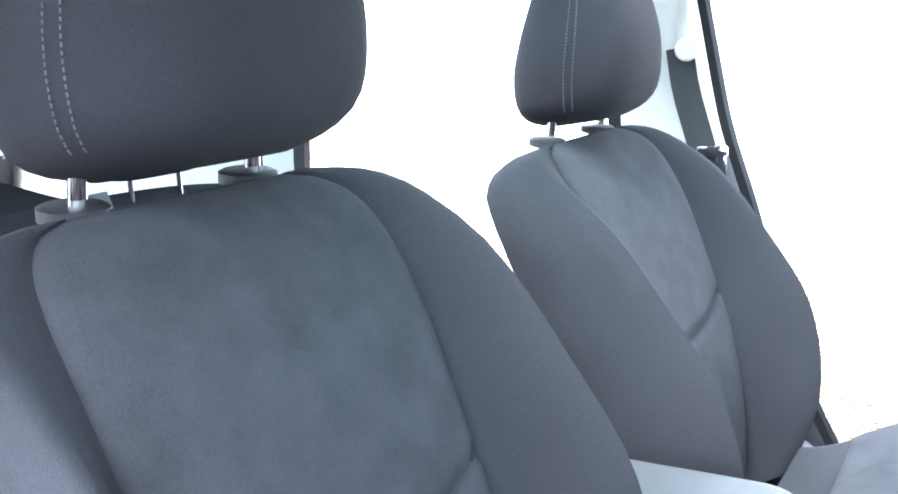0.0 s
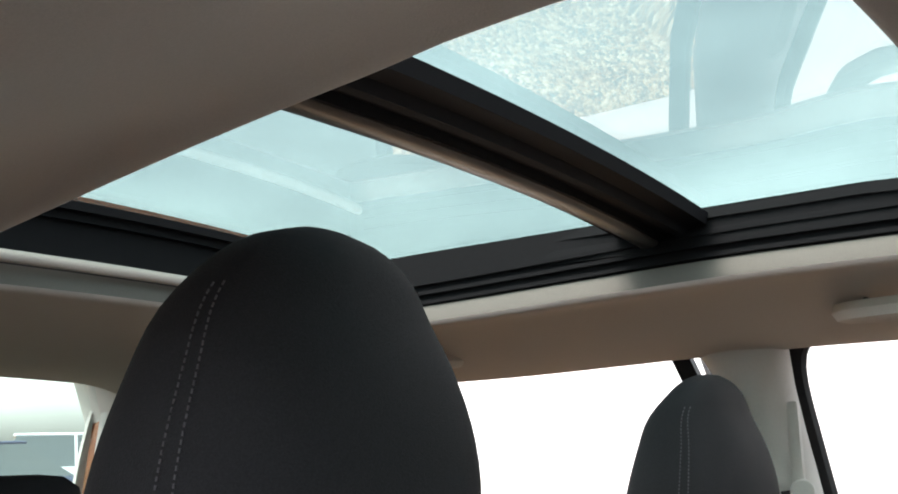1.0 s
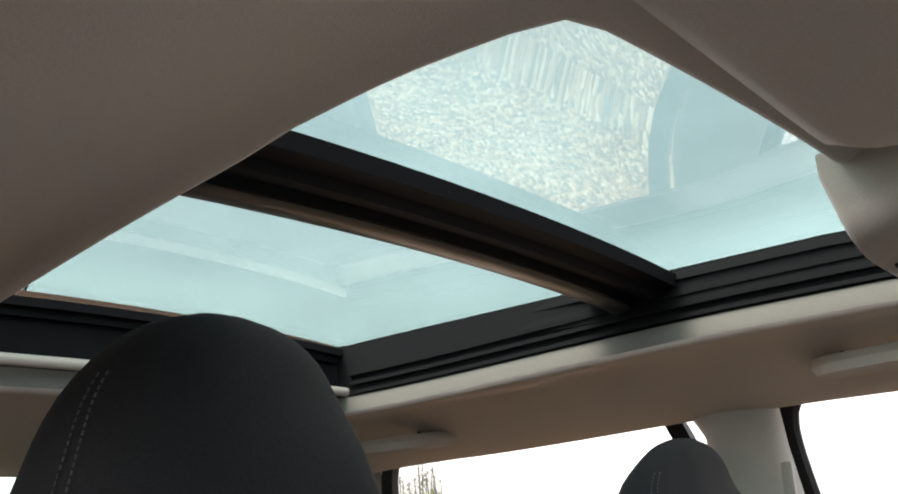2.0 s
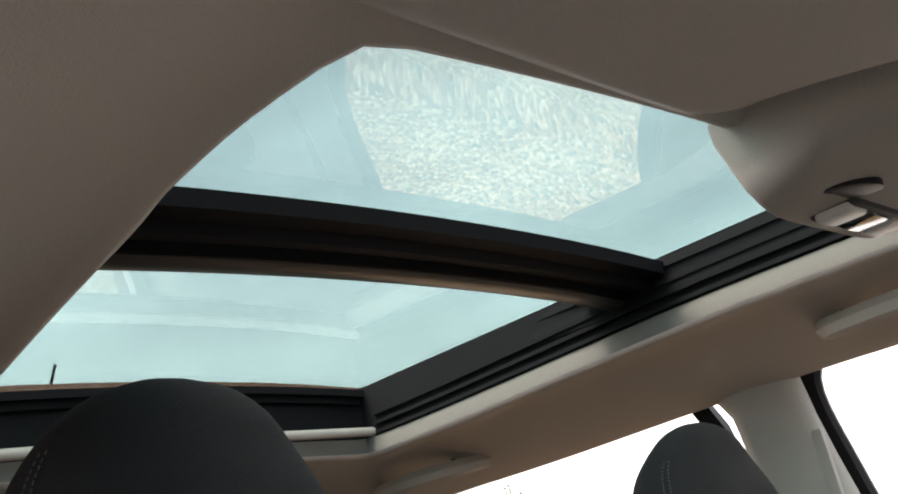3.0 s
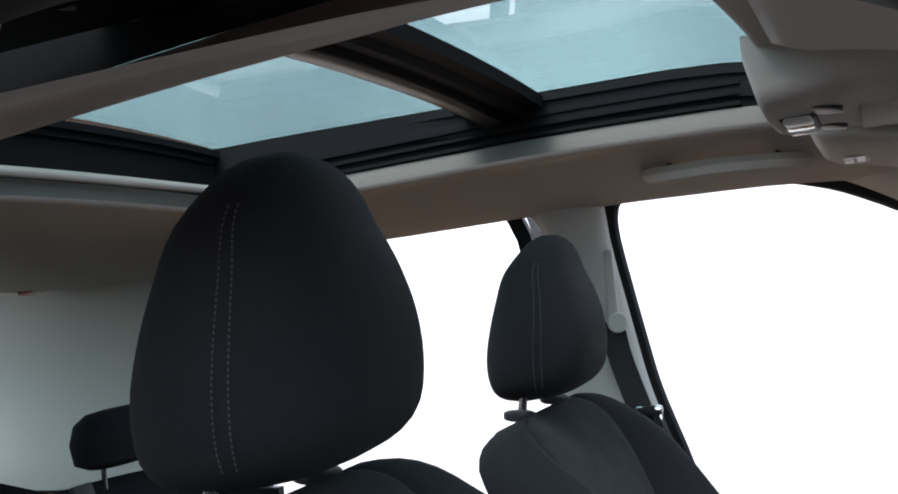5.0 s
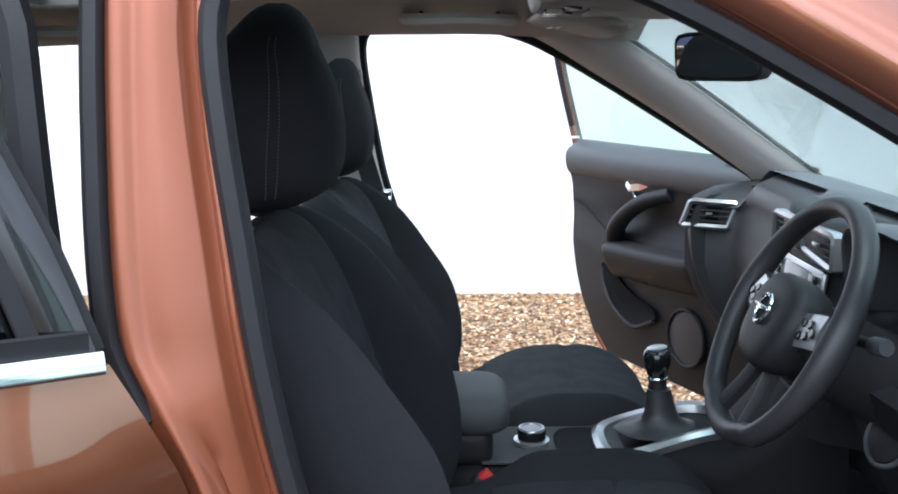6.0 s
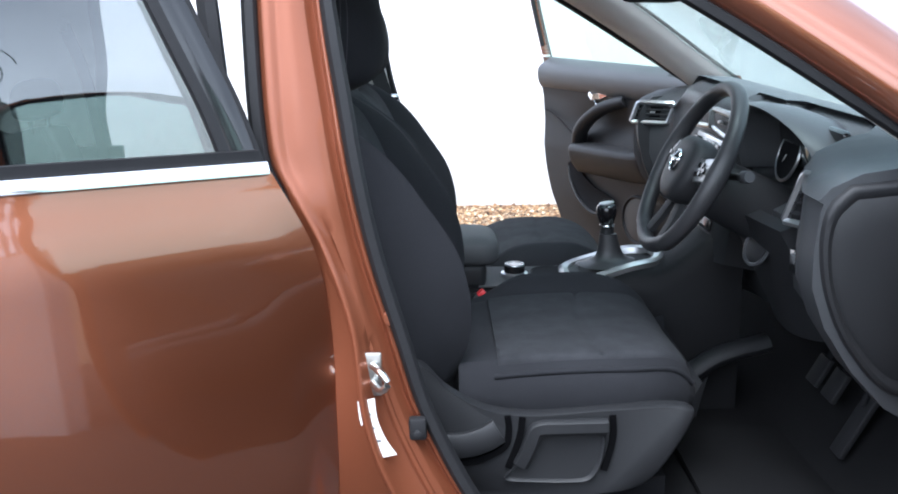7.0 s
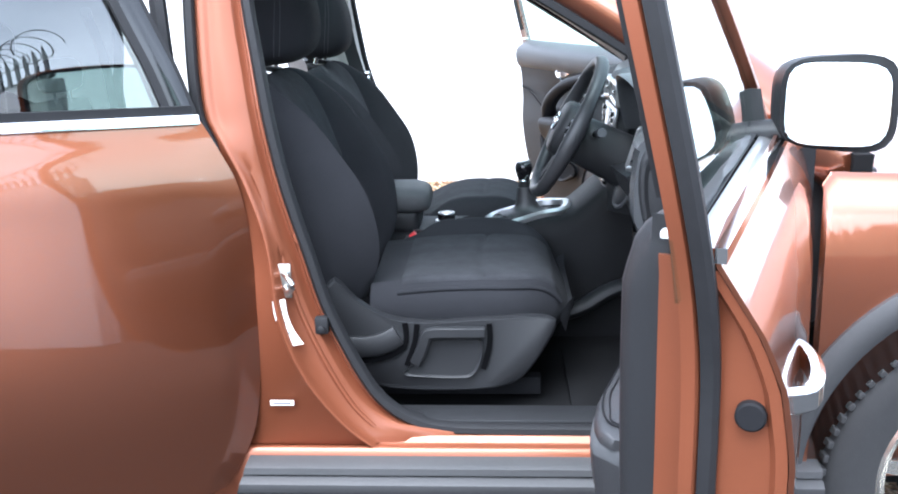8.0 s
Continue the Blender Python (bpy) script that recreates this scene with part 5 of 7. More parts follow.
part("knob_cap", *disc((0.303, 0.008, 0.9015), (-0.15, 0, 1), 0.018, 0.005, 24), M_SATIN, gear, "silver knob cap")
# armrest box
rings = []
for q in [0.5 - 0.5 * math.cos(math.pi * k / 29) for k in range(30)]:
    x = -0.33 + 0.365 * q
    e = (max(0.0, 1 - max(0.0, (q - 0.84) / 0.16) ** 2.4)) ** 0.5 * (max(0.0, 1 - max(0.0, (0.12 - q) / 0.12) ** 2.4)) ** 0.5
    w, t = 0.06 + 0.042 * e, 0.812 + 0.03 * e
    b = 0.765 + 0.02 * (1 - e)
    rings.append([(x, w * math.copysign(abs(math.cos(a)) ** 0.5, math.cos(a)), (t + b) / 2 + (t - b) / 2 * math.copysign(abs(math.sin(a)) ** 0.6, math.sin(a))) for a in [2 * math.pi * k / 28 for k in range(28)]])
part("armrest_lid", *loft(rings), M_GREYTRIM, car, "grey padded armrest lid", angle=80)
part("armrest_box", *box((-0.155, 0, 0.745), (0.32, 0.17, 0.07), 0.02, 3), M_TRIM, car, "charcoal armrest box")
for y, d in ((-0.128, -1), (0.098, 1)):
    buckle = tagged(new("belt_buckle"), "black belt buckle with a red release button")
    buckle.parent = car
    part("housing", *box((-0.030, y, 0.680), (0.034, 0.026, 0.075), 0.006, m=pose(0, 0, 0, 0, 30, 0)), M_TRIM, buckle)
    part("button", *box((-0.006, y, 0.708), (0.034, 0.022, 0.024), 0.003, m=pose(0, 0, 0, 0, 50, 0)), M_RED, buckle, "red release button")
# pedals
for y, w in ((-0.30, 0.055), (-0.39, 0.06), (-0.50, 0.05)):
    p = tagged(new("pedal"), "black rubber faced pedal")
    p.parent = car
    part("pad", *box((0.735, y, 0.56 + (0.02 if y > -0.45 else -0.02)), (0.014, w, 0.07 if y > -0.45 else 0.15), 0.004, m=pose(0, 0, 0, 0, 28, 0)), M_RUBBER, p)
    part("arm", *rod((0.745, y, 0.58), (0.83, y + 0.01, 0.85), 0.007), M_BLACK, p)

# ---------------------------------------------------------------- rear bench and tail
bench = tagged(new("rear_bench"), "black fabric rear bench seat")
bench.parent = car
part("bench_back", *slab(lambda u, v: (-1.06 - 0.16 * v + 0.03 * math.sin(3 * math.pi * u) ** 2 * math.sin(math.pi * v), -0.64 + 1.28 * u, 0.62 + (0.44 + 0.165 * half_step(-0.005, -0.085, -0.64 + 1.28 * u) - 0.03 * abs(2 * u - 1) ** 4) * v), 64, 16, lambda u, v: (-0.10, 0, -0.02)), M_FABRIC, bench, "black fabric bench back")
part("bench_cushion", *slab(lambda u, v: (-1.08 + 0.48 * v, -0.64 + 1.28 * u, 0.70 + 0.02 * math.sin(math.pi * v) - 0.06 * half_step(0.85, 1, v)), 30, 14, lambda u, v: (0, 0, -0.14)), M_FABRIC, bench, "black fabric bench cushion")
for y, z0 in ((-0.40, 1.08), (-0.03, 1.208), (0.42, 1.08)):
    prof = [(0.0, 0.09, 0.03), (0.012, 0.118, 0.045), (0.05, 0.125, 0.05), (0.085, 0.115, 0.042), (0.102, 0.09, 0.025), (0.106, 0.05, 0.012)]
    rings = [[(-1.215 + b * math.copysign(abs(math.cos(a)) ** 0.8, math.cos(a)), y + w * math.copysign(abs(math.sin(a)) ** 0.7, math.sin(a)), z0 + h) for a in [2 * math.pi * k / 28 for k in range(28)]] for h, w, b in prof]
    part("bench_headrest", *loft(rings), M_FABRIC, bench, "black fabric rear headrest")
    for sy in (-0.06, 0.06):
        part("bench_headrest_post", *rod((-1.215, y + sy, 1.03), (-1.215, y + sy, z0 + 0.02), 0.005), M_CHROME, bench)
part("bench_belt_strip", *box((-1.10, 0.20, 1.035), (0.012, 0.045, 0.10), 0.003, m=pose(0, 0, 0, 0, -22, 0)), M_GREYTRIM, bench, "grey centre belt strip")


# ---------------------------------------------------------------- doors
def front_door(s, angle):
    """A front door on side s (-1 right, 1 left), swung open by angle degrees about its front edge."""
    ob = tagged(new("front_door"), "open copper front door with charcoal inner trim")
    ob.parent = car
    h = Vector((0.86, -0.83, 0))
    m = Matrix.Translation(h) @ Matrix.Rotation(radians(angle), 4, "Z") @ Matrix.Translation(-h)
    if s > 0:
        m = Matrix.Diagonal((1, -1, 1, 1)) @ m
    # right door's pressed shell, turned about its rear edge to fit the camera's view
    rear = Vector((-0.25, -0.86, 0))
    shell = m @ Matrix.Translation(rear) @ Matrix.Rotation(radians(3.0 if s < 0 else 0.0), 4, "Z") @ Matrix.Translation(-rear)
    put = lambda name, shape, mat, label="", angle=40: part(name, *shape, mat, ob, label, m=shell, angle=angle)
    fit = lambda name, shape, mat, label="", angle=40: part(name, *shape, mat, ob, label, m=m, angle=angle)
    front_x = lambda z: 0.868 - 0.02 * half_step(0.55, 0.42, z)
    rear_x = lambda z: smooth_at([(0.40, -0.01), (0.477, -0.10), (0.593, -0.18), (0.717, -0.225), (0.884, -0.245), (1.0, -0.255), (1.10, -0.262), (1.13, -0.264)], z)

    bulge = lambda z: float(np.interp(z, [0.42, 0.6, 0.8, 0.92, 1.0, 1.05, 1.10, 1.135], [0.0, 0.018, 0.032, 0.042, 0.040, 0.028, 0.006, -0.008]))

    def face(y_of, z0, z1, inset, nu, nv, depth):
        def at(u, v):
            z = z0 + (z1 - z0) * v
            a, b = rear_x(z) + inset, front_x(z) - inset
            return (a + (b - a) * u, y_of(z, u), z)
        return slab(at, nu, nv, lambda u, v: (0, depth, 0))

    # outer skin and inner pressed shell
    put("outer_skin", face(lambda z, u: -skin(z) - bulge(z) * (1 - 0.5 * u) - 0.004 * math.sin(math.pi * u), 0.415, 1.143, 0.0, 24, 42, 0.006), M_PAINT, "glossy copper door skin")
    rings = []
    for z in np.linspace(0.42, 1.12, 34):
        a, b = rear_x(z), front_x(z)
        yo, yi = -skin(z) - bulge(z) + 0.007, -seal_y(z) - 0.004
        yi2 = -seal_y(z) + 0.036
        rings.append([(a + 0.002, yo, z), (a + 0.003, yo + 0.012, z), (a + 0.012, yo + 0.018, z), (a + 0.014, yo + 0.6 * (yi - yo), z), (a + 0.019, yi - 0.016, z), (a + 0.036, yi, z), (a + 0.045, yi2, z), (a + 0.062, yi2, z), (a + 0.075, yi, z), (b - 0.03, yi, z), (b - 0.02, yi - 0.004, z), (b - 0.002, yo + 0.012 + bulge(z) / 2, z), (b - 0.001, yo + bulge(z) / 2, z)])
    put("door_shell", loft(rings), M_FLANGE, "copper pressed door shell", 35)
    # seal along the foot of the door
    line = spline([(-0.02, -0.80, 0.462), (0.02, -0.80, 0.455), (0.25, -0.80, 0.44), (0.70, -0.80, 0.44)], 40)
    put("door_seal", sweep(line, [(0.012, -0.012), (0.012, 0.012), (-0.012, 0.014), (-0.014, -0.010)], (0, 1, 0)), M_RUBBER, "black rubber door seal")
    # window frame with seal
    top = [(-0.135, 0.53), (-0.185, 0.64), (-0.212, 0.74), (-0.232, 0.86), (-0.246, 1.00), (-0.262, 1.10), (-0.285, 1.2), (-0.300, 1.33), (-0.303, 1.44), (-0.293, 1.50), (-0.26, 1.532), (-0.20, 1.544), (-0.03, 1.532), (0.10, 1.50), (0.27, 1.415), (0.44, 1.312), (0.62, 1.198), (0.745, 1.115)]
    fy = lambda z: -float(np.interp(z, [0.5, 1.0, 1.1, 1.2, 1.27, 1.38, 1.5, 1.55], [0.812, 0.812, 0.806, 0.791, 0.777, 0.752, 0.723, 0.710]))
    path = spline([(x, fy(z), z) for x, z in top[:11]], 44)
    put("window_frame", sweep(path, [(-0.010, -0.010), (-0.011, 0.004), (-0.005, 0.008), (0.010, 0.008), (0.013, -0.004), (0.009, -0.010)], (0, -1, 0)), M_FLANGE, "thin copper window frame", 60)
    path = spline([(x, fy(z), z) for x, z in top[10:]], 36)
    put("upper_frame_rail", sweep(path, [(-0.007, -0.008), (-0.008, 0.003), (-0.003, 0.006), (0.006, 0.006), (0.008, -0.003), (0.006, -0.008)], (0, -1, 0)), M_FLANGE, "slim copper rail over the door glass", 60)
    path3 = spline([(x - 0.006 if x < -0.25 else x, fy(z) - 0.018, z + (0.006 if x >= -0.25 else 0)) for x, z in top[:12]], 48)
    put("outer_frame_seal", sweep(path3, [(-0.009, -0.009), (-0.010, 0.004), (-0.005, 0.010), (0.006, 0.010), (0.010, 0.003), (0.009, -0.009)], (0, -1, 0)), M_RUBBER, "black rubber seal on the window frame")
    path2 = spline([(x + 0.014, fy(z) + 0.010, z - 0.006) for x, z in top[6:]], 50)
    put("glass_run", sweep(path2, [(-0.005, -0.008), (-0.005, 0.006), (0.005, 0.006), (0.005, -0.008)], (0, -1, 0)), M_RUBBER, "black glass run inside the frame")
    inner = spline([(x, fy(z) + 0.030, z - 0.004) for x, z in top[13:]], 24)
    put("sail_trim", sweep(inner, [(-0.010, -0.006), (-0.010, 0.006), (0.012, 0.006), (0.012, -0.006)], (0, -1, 0)), M_CONSOLE, "black inner trim of the window frame", 60)
    # glass
    tz = lambda x: float(np.interp(x, [q[0] for q in top[8:]], [q[1] for q in top[8:]]))
    xs = np.linspace(-0.285, 0.70, 26)
    gl = slab(lambda u, v: (xs[int(round(u * 25))], fy(1.09 + (tz(xs[int(round(u * 25))]) - 1.09) * v) + 0.006, 1.09 + (tz(xs[int(round(u * 25))]) - 1.09) * v), 26, 10, lambda u, v: (0, 0.004, 0))
    g_ = put("door_glass", gl, G_SIDE, "green tinted door glass")
    g_.visible_shadow = False
    put("belt_ledge", slab(lambda u, v: (-0.262 + 0.97 * v, -0.806 - 0.032 * u, 1.148 - 0.010 * u * u - 0.010 * v), 6, 24, lambda u, v: (0, 0, -0.012)), M_SATIN, "bright sill strip along the door glass", 60)
    put("belt_moulding", sweep(spline([(-0.265, -0.836, 1.136), (0.2, -0.842, 1.134), (0.72, -0.842, 1.124)], 16), [(0.008, -0.006), (0.008, 0.006), (-0.008, 0.006), (-0.008, -0.006)], (0, -1, 0)), M_CHROME, "chrome belt moulding")
    put("quarter_sail", slab(lambda u, v: (0.56 + 0.17 * u, fy(1.12) + 0.012 + 0.02 * v, 1.10 + (0.115 * (1 - u)) * v), 6, 5, lambda u, v: (0, -0.03, 0)), M_TRIM, "charcoal mirror sail panel")
    # inner trim, modelled as an upper roll, a middle and a pocketed lower part
    ty = lambda z: -(float(np.interp(z, [0.44, 0.6, 0.8, 0.9, 1.0, 1.08, 1.125, 1.14], [0.77, 0.752, 0.742, 0.75, 0.747, 0.73, 0.74, 0.775])))
    def trim(u, v):
        z = 0.432 + 0.713 * v
        a = rear_x(min(z, 1.1)) + (0.052 if s > 0 else 0.085) - 0.02 * half_step(0.55, 0.46, z)
        b = 0.745
        x = a + (b - a) * u
        hollow = 0.022 * math.exp(-((z - 0.93) / 0.05) ** 2) * half_step(0.15, 0.4, u)
        crown = 0.035 * half_step(0.70, 1.0, u) * half_step(1.0, 1.1, z)
        return (x, ty(z) - hollow + crown * 0.3, z)
    put("trim_panel", slab(trim, 26, 44, lambda u, v: (0, -0.028, 0)), M_TRIM, "charcoal inner door trim", 60)
    lev = lambda xs, ys: (lambda x: float(np.interp(x, xs, ys)))
    if s > 0:
        put("upper_trim", slab(lambda u, v: (rear_x(1.06) + 0.05 + (0.745 - rear_x(1.06) - 0.05) * u, -0.750 + 0.03 * math.sin(math.pi * v) ** 0.6 - 0.03 * half_step(0.7, 1.0, v), 1.025 + 0.125 * v), 26, 10, lambda u, v: (0, -0.02, 0)), M_TRIM_SOFT, "soft charcoal upper door trim", 60)
    else:
        belt_z = lev([-0.22, 0.0, 0.45, 0.60, 0.77], [1.166, 1.161, 1.141, 1.126, 1.108])
        foot_z = lev([-0.22, 0.0, 0.10, 0.20, 0.35, 0.5, 0.66, 0.77], [0.95, 0.93, 0.90, 0.87, 0.912, 0.957, 1.0, 1.02])
        belt_y = lev([-0.22, 0.0, 0.20, 0.45, 0.60, 0.77], [-0.790, -0.780, -0.752, -0.718, -0.692, -0.653])
        foot_y = lev([-0.22, 0.0, 0.20, 0.45, 0.77], [-0.752, -0.735, -0.716, -0.690, -0.634])

        def upper(u, v):
            x = rear_x(1.06) + 0.085 + (0.765 - rear_x(1.06) - 0.085) * u
            w = min(v / 0.86, 1.0)
            z = foot_z(x) + (belt_z(x) - foot_z(x)) * (w + 0.06 * math.sin(math.pi * half_step(0.82, 1.0, v)) - 0.03 * half_step(0.86, 1.0, v))
            end = half_step(0.06, 0.0, u) + half_step(0.96, 1.0, u)
            y = foot_y(x) + (belt_y(x) - foot_y(x)) * w ** 2 + 0.012 * math.sin(math.pi * w) - 0.045 * half_step(0.84, 1.0, v) - 0.022 * end ** 2
            return (x, max(y, -0.784 + 0.052 * (x + 0.25)), z)
        fit("upper_trim", slab(upper, 44, 30, lambda u, v: (0, -0.016, 0)), M_TRIM_SOFT, "soft charcoal upper door trim", 70)
    # armrest: drops towards the rear of the door
    if s < 0:
        # rounded rear end of the trim, from the armrest up to the belt
        rings = []
        for z in np.linspace(0.50, 1.162, 40):
            a = rear_x(min(z, 1.1)) + 0.044
            yi = lev([0.50, 0.85, 0.97, 1.08, 1.13, 1.150, 1.162], [-0.722, -0.716, -0.716, -0.718, -0.732, -0.746, -0.765])(z)
            rings.append([(a + 0.004, -0.790, z), (a, -0.775, z), (a + 0.001, -0.757, z), (a + 0.006, yi - 0.020, z), (a + 0.017, yi - 0.006, z), (a + 0.034, yi, z), (a + 0.075, yi - 0.002, z), (a + 0.12, yi - 0.010, z), (a + 0.14, -0.785, z)])
        fit("trim_end_roll", loft(rings), M_TRIM, "soft charcoal end of the door trim", 60)
        arm = spline([(0.66, 0, 1.012), (0.50, 0, 0.967), (0.35, 0, 0.921), (0.20, 0, 0.876), (0.10, 0, 0.866), (0.0, 0, 0.860), (-0.132, 0, 0.848)], 40)
        edge_y = lev([-0.132, -0.126, -0.112, -0.09, -0.05, 0.0, 0.1, 0.2, 0.35, 0.5, 0.6, 0.66], [-0.715, -0.690, -0.670, -0.658, -0.650, -0.648, -0.644, -0.638, -0.630, -0.623, -0.625, -0.640])
        back_y = -0.775
    else:
        arm = spline([(0.62, 0, 0.875), (0.50, 0, 0.862), (0.34, 0, 0.854), (0.20, 0, 0.850), (0.13, 0, 0.846), (0.085, 0, 0.842)], 40)
        edge_y = lambda x: -0.710 + 0.048 * half_step(0.62, 0.556, x) * half_step(0.085, 0.122, x)
        back_y = -0.770
    along = lambda v: arm[int(round(v * 39))]

    def armr(u, v):
        p = along(v)
        return (p.x, back_y + (edge_y(p.x) - back_y) * u, p.z - 0.006 * u * u - 0.012 * half_step(0.88, 1.0, u))
    fit("armrest_top", slab(armr, 16, 40, lambda u, v: (0, 0, -0.012)), M_GREYTRIM if s < 0 else M_TRIM, "grey armrest top" if s < 0 else "charcoal armrest top", 60)
    fit("armrest_front", slab(lambda u, v: (along(v).x, back_y + (edge_y(along(v).x) - back_y) * (1 - (0.22 if s < 0 else 0.5) * u * u), along(v).z - 0.018 - (0.13 if s < 0 else 0.10) * u), 8, 40, lambda u, v: (0, -0.02, 0)), M_LEATHER if s < 0 else M_TRIM, "charcoal armrest side", 60)
    if s < 0:
        arm_z = lambda x: float(np.interp(x, [p.x for p in arm[::-1]], [p.z for p in arm[::-1]]))
        top_z = lambda x: arm_z(x) + 0.003

        def pad(u, v):
            x = 0.172 - 0.298 * v
            return (x, -0.742 + (edge_y(x) - 0.005 + 0.742) * u, arm_z(x) + 0.004 + 0.011 * (math.sin(math.pi * u) * math.sin(math.pi * v)) ** 0.35)
        fit("armrest_pad", slab(pad, 16, 24, lambda u, v: (0, 0, -0.014)), M_LEATHER, "charcoal padded armrest with stitched edge", 60)
        for off in (0.010, 0.018):
            run = [(x, edge_y(x) - off, arm_z(x) + 0.0125) for x in (0.155, 0.10, 0.04, 0.0, -0.03)] + [(-0.080 + off * 0.6, edge_y(-0.08) - 0.004 - off, arm_z(-0.08) + 0.0125), (-0.112 + off * 0.8, -0.690, arm_z(-0.11) + 0.0125), (-0.118 + off * 0.8, -0.735, arm_z(-0.11) + 0.010)]
            fit("armrest_stitch_line", tube(spline(run, 40), 0.0014, 6), M_BLACK, "dark stitched groove of the armrest")
        # flat black sheet on the armrest, shade of the pull cup in its colour
        well = [(0.395, 0.55), (0.385, 0.0), (0.30, 0.0), (0.20, 0.0), (0.125, 0.02), (0.115, 0.5), (0.125, 0.98), (0.20, 1.0), (0.30, 1.0), (0.37, 0.95)]
        wl = spline([(x, edge_y(x) - 0.018 - 0.052 * q, top_z(x)) for x, q in well + well[:1]], 61)[:-1]
        wc = sum(wl, Vector()) / len(wl)
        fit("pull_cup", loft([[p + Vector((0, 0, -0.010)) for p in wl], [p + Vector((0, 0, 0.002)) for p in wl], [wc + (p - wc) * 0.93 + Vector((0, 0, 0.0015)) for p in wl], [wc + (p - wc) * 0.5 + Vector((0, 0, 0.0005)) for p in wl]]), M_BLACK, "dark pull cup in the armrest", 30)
        fit("cup_insert", loft([[(0.160 + 0.026 * g * math.cos(a), -0.688 + 0.024 * g * math.sin(a), arm_z(0.160 + 0.026 * g * math.cos(a)) + d) for a in [2 * math.pi * k / 24 for k in range(24)]] for g, d in ((1.0, 0.0), (1.0, 0.009), (0.86, 0.010), (0.80, 0.005), (0.3, 0.004))]), M_GLOSSBLACK, "glossy bowl at the end of the pull cup", 40)
        fit("cup_rim", tube([(0.160 + 0.026 * math.cos(a), -0.688 + 0.024 * math.sin(a), arm_z(0.160 + 0.026 * math.cos(a)) + 0.010) for a in np.linspace(1.9, 4.4, 14)], 0.0032, 8), M_SATIN, "silver rim of the pull cup")
        fit("mirror_dial", disc((0.425, -0.662, top_z(0.425) + 0.004), (-0.28, 0, 1), 0.013, 0.012, 24), M_BLACK, "black mirror adjuster dial")
        fit("dial_face", disc((0.424, -0.662, top_z(0.425) + 0.011), (-0.28, 0, 1), 0.009, 0.006, 20), M_GREYTRIM, "grey dial face")
        for dx, dy in ((0.468, -0.648), (0.470, -0.674)):
            fit("window_switch", box((dx, dy, top_z(dx) + 0.004), (0.016, 0.010, 0.010), 0.003), M_BLACK, "black window switch")
        # leaf-shaped bezel with the release lever
        surf = lambda x: float(np.interp(x, [0.15, 0.33, 0.5, 0.66], [-0.712, -0.688, -0.662, -0.640]))
        def leaf(u, v):
            x = 0.20 + 0.43 * u
            w = 0.044 * math.sin(math.pi * (0.08 + 0.9 * u)) ** 0.7
            return (x, surf(x) + 0.006 - 0.010 * (2 * v - 1) ** 2, 0.972 + 0.20 * (x - 0.20) + w * (2 * v - 1))
        fit("lever_bezel", slab(leaf, 24, 8, lambda u, v: (0, -0.012, 0)), M_GLOSSBLACK, "dark leaf-shaped lever bezel", 60)
        fit("bezel_strip", tube([Vector(leaf(u, 0.96)) + Vector((0, 0.003, 0)) for u in np.linspace(0.25, 0.98, 20)], 0.0025, 8, (0, 1, 0)), M_SATIN, "thin silver strip along the bezel")
        fit("release_lever", sweep(spline([(0.43, -0.668, 1.035), (0.36, -0.660, 1.028), (0.30, -0.668, 1.008), (0.255, -0.684, 0.990)], 16), [(0.015, -0.004), (0.011, 0.005), (-0.011, 0.005), (-0.015, -0.004)], (0, 1, 0)), M_CHROME, "chrome release lever", 60)
    # pull handle, release lever and pocket
    if s > 0:
        put("pull_handle", sweep(spline([(0.37, -0.752, 1.022), (0.28, -0.718, 0.992), (0.20, -0.706, 0.945), (0.14, -0.708, 0.892), (0.105, -0.728, 0.846)], 20), circle(0.024, 14, 0.033), (0, 1, 0)), M_TRIM, "charcoal pull handle")
    if s > 0:
        # solid black disc in place of a hollow behind the lever
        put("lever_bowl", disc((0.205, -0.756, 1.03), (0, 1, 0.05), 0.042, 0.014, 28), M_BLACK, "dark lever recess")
        put("lever_ring", torus((0.205, -0.748, 1.03), (0, 1, 0.05), 0.040, 0.004, 30, 8), M_CHROME, "chrome ring round the lever")
        put("release_lever", sweep([(0.262, -0.746, 1.046), (0.225, -0.738, 1.030), (0.175, -0.732, 1.022), (0.15, -0.738, 1.036)], [(0.011, -0.004), (0.011, 0.004), (-0.011, 0.004), (-0.011, -0.004)], (0, 1, 0)), M_CHROME, "chrome release lever")
    # no hollow here: a shallow black sheet paints the pocket's shade
    rim_ = spline([(x, -0.736, z) for x, z in ((0.009, 0.747), (0.067, 0.764), (0.116, 0.716), (0.202, 0.677), (0.312, 0.650), (0.318, 0.618), (0.212, 0.580), (0.097, 0.619), (0.035, 0.680), (0.009, 0.747))], 50)[:-1]
    cen = sum(rim_, Vector()) / len(rim_)
    put("pocket_shade", loft([[p + Vector((0, -0.02, 0)) for p in rim_], rim_, [cen + (p - cen) * 0.93 + Vector((0, -0.004, 0)) for p in rim_], [cen + (p - cen) * 0.5 + Vector((0, -0.008, 0)) for p in rim_]]), M_BLACK, "dark mouth of the door pocket", 60)
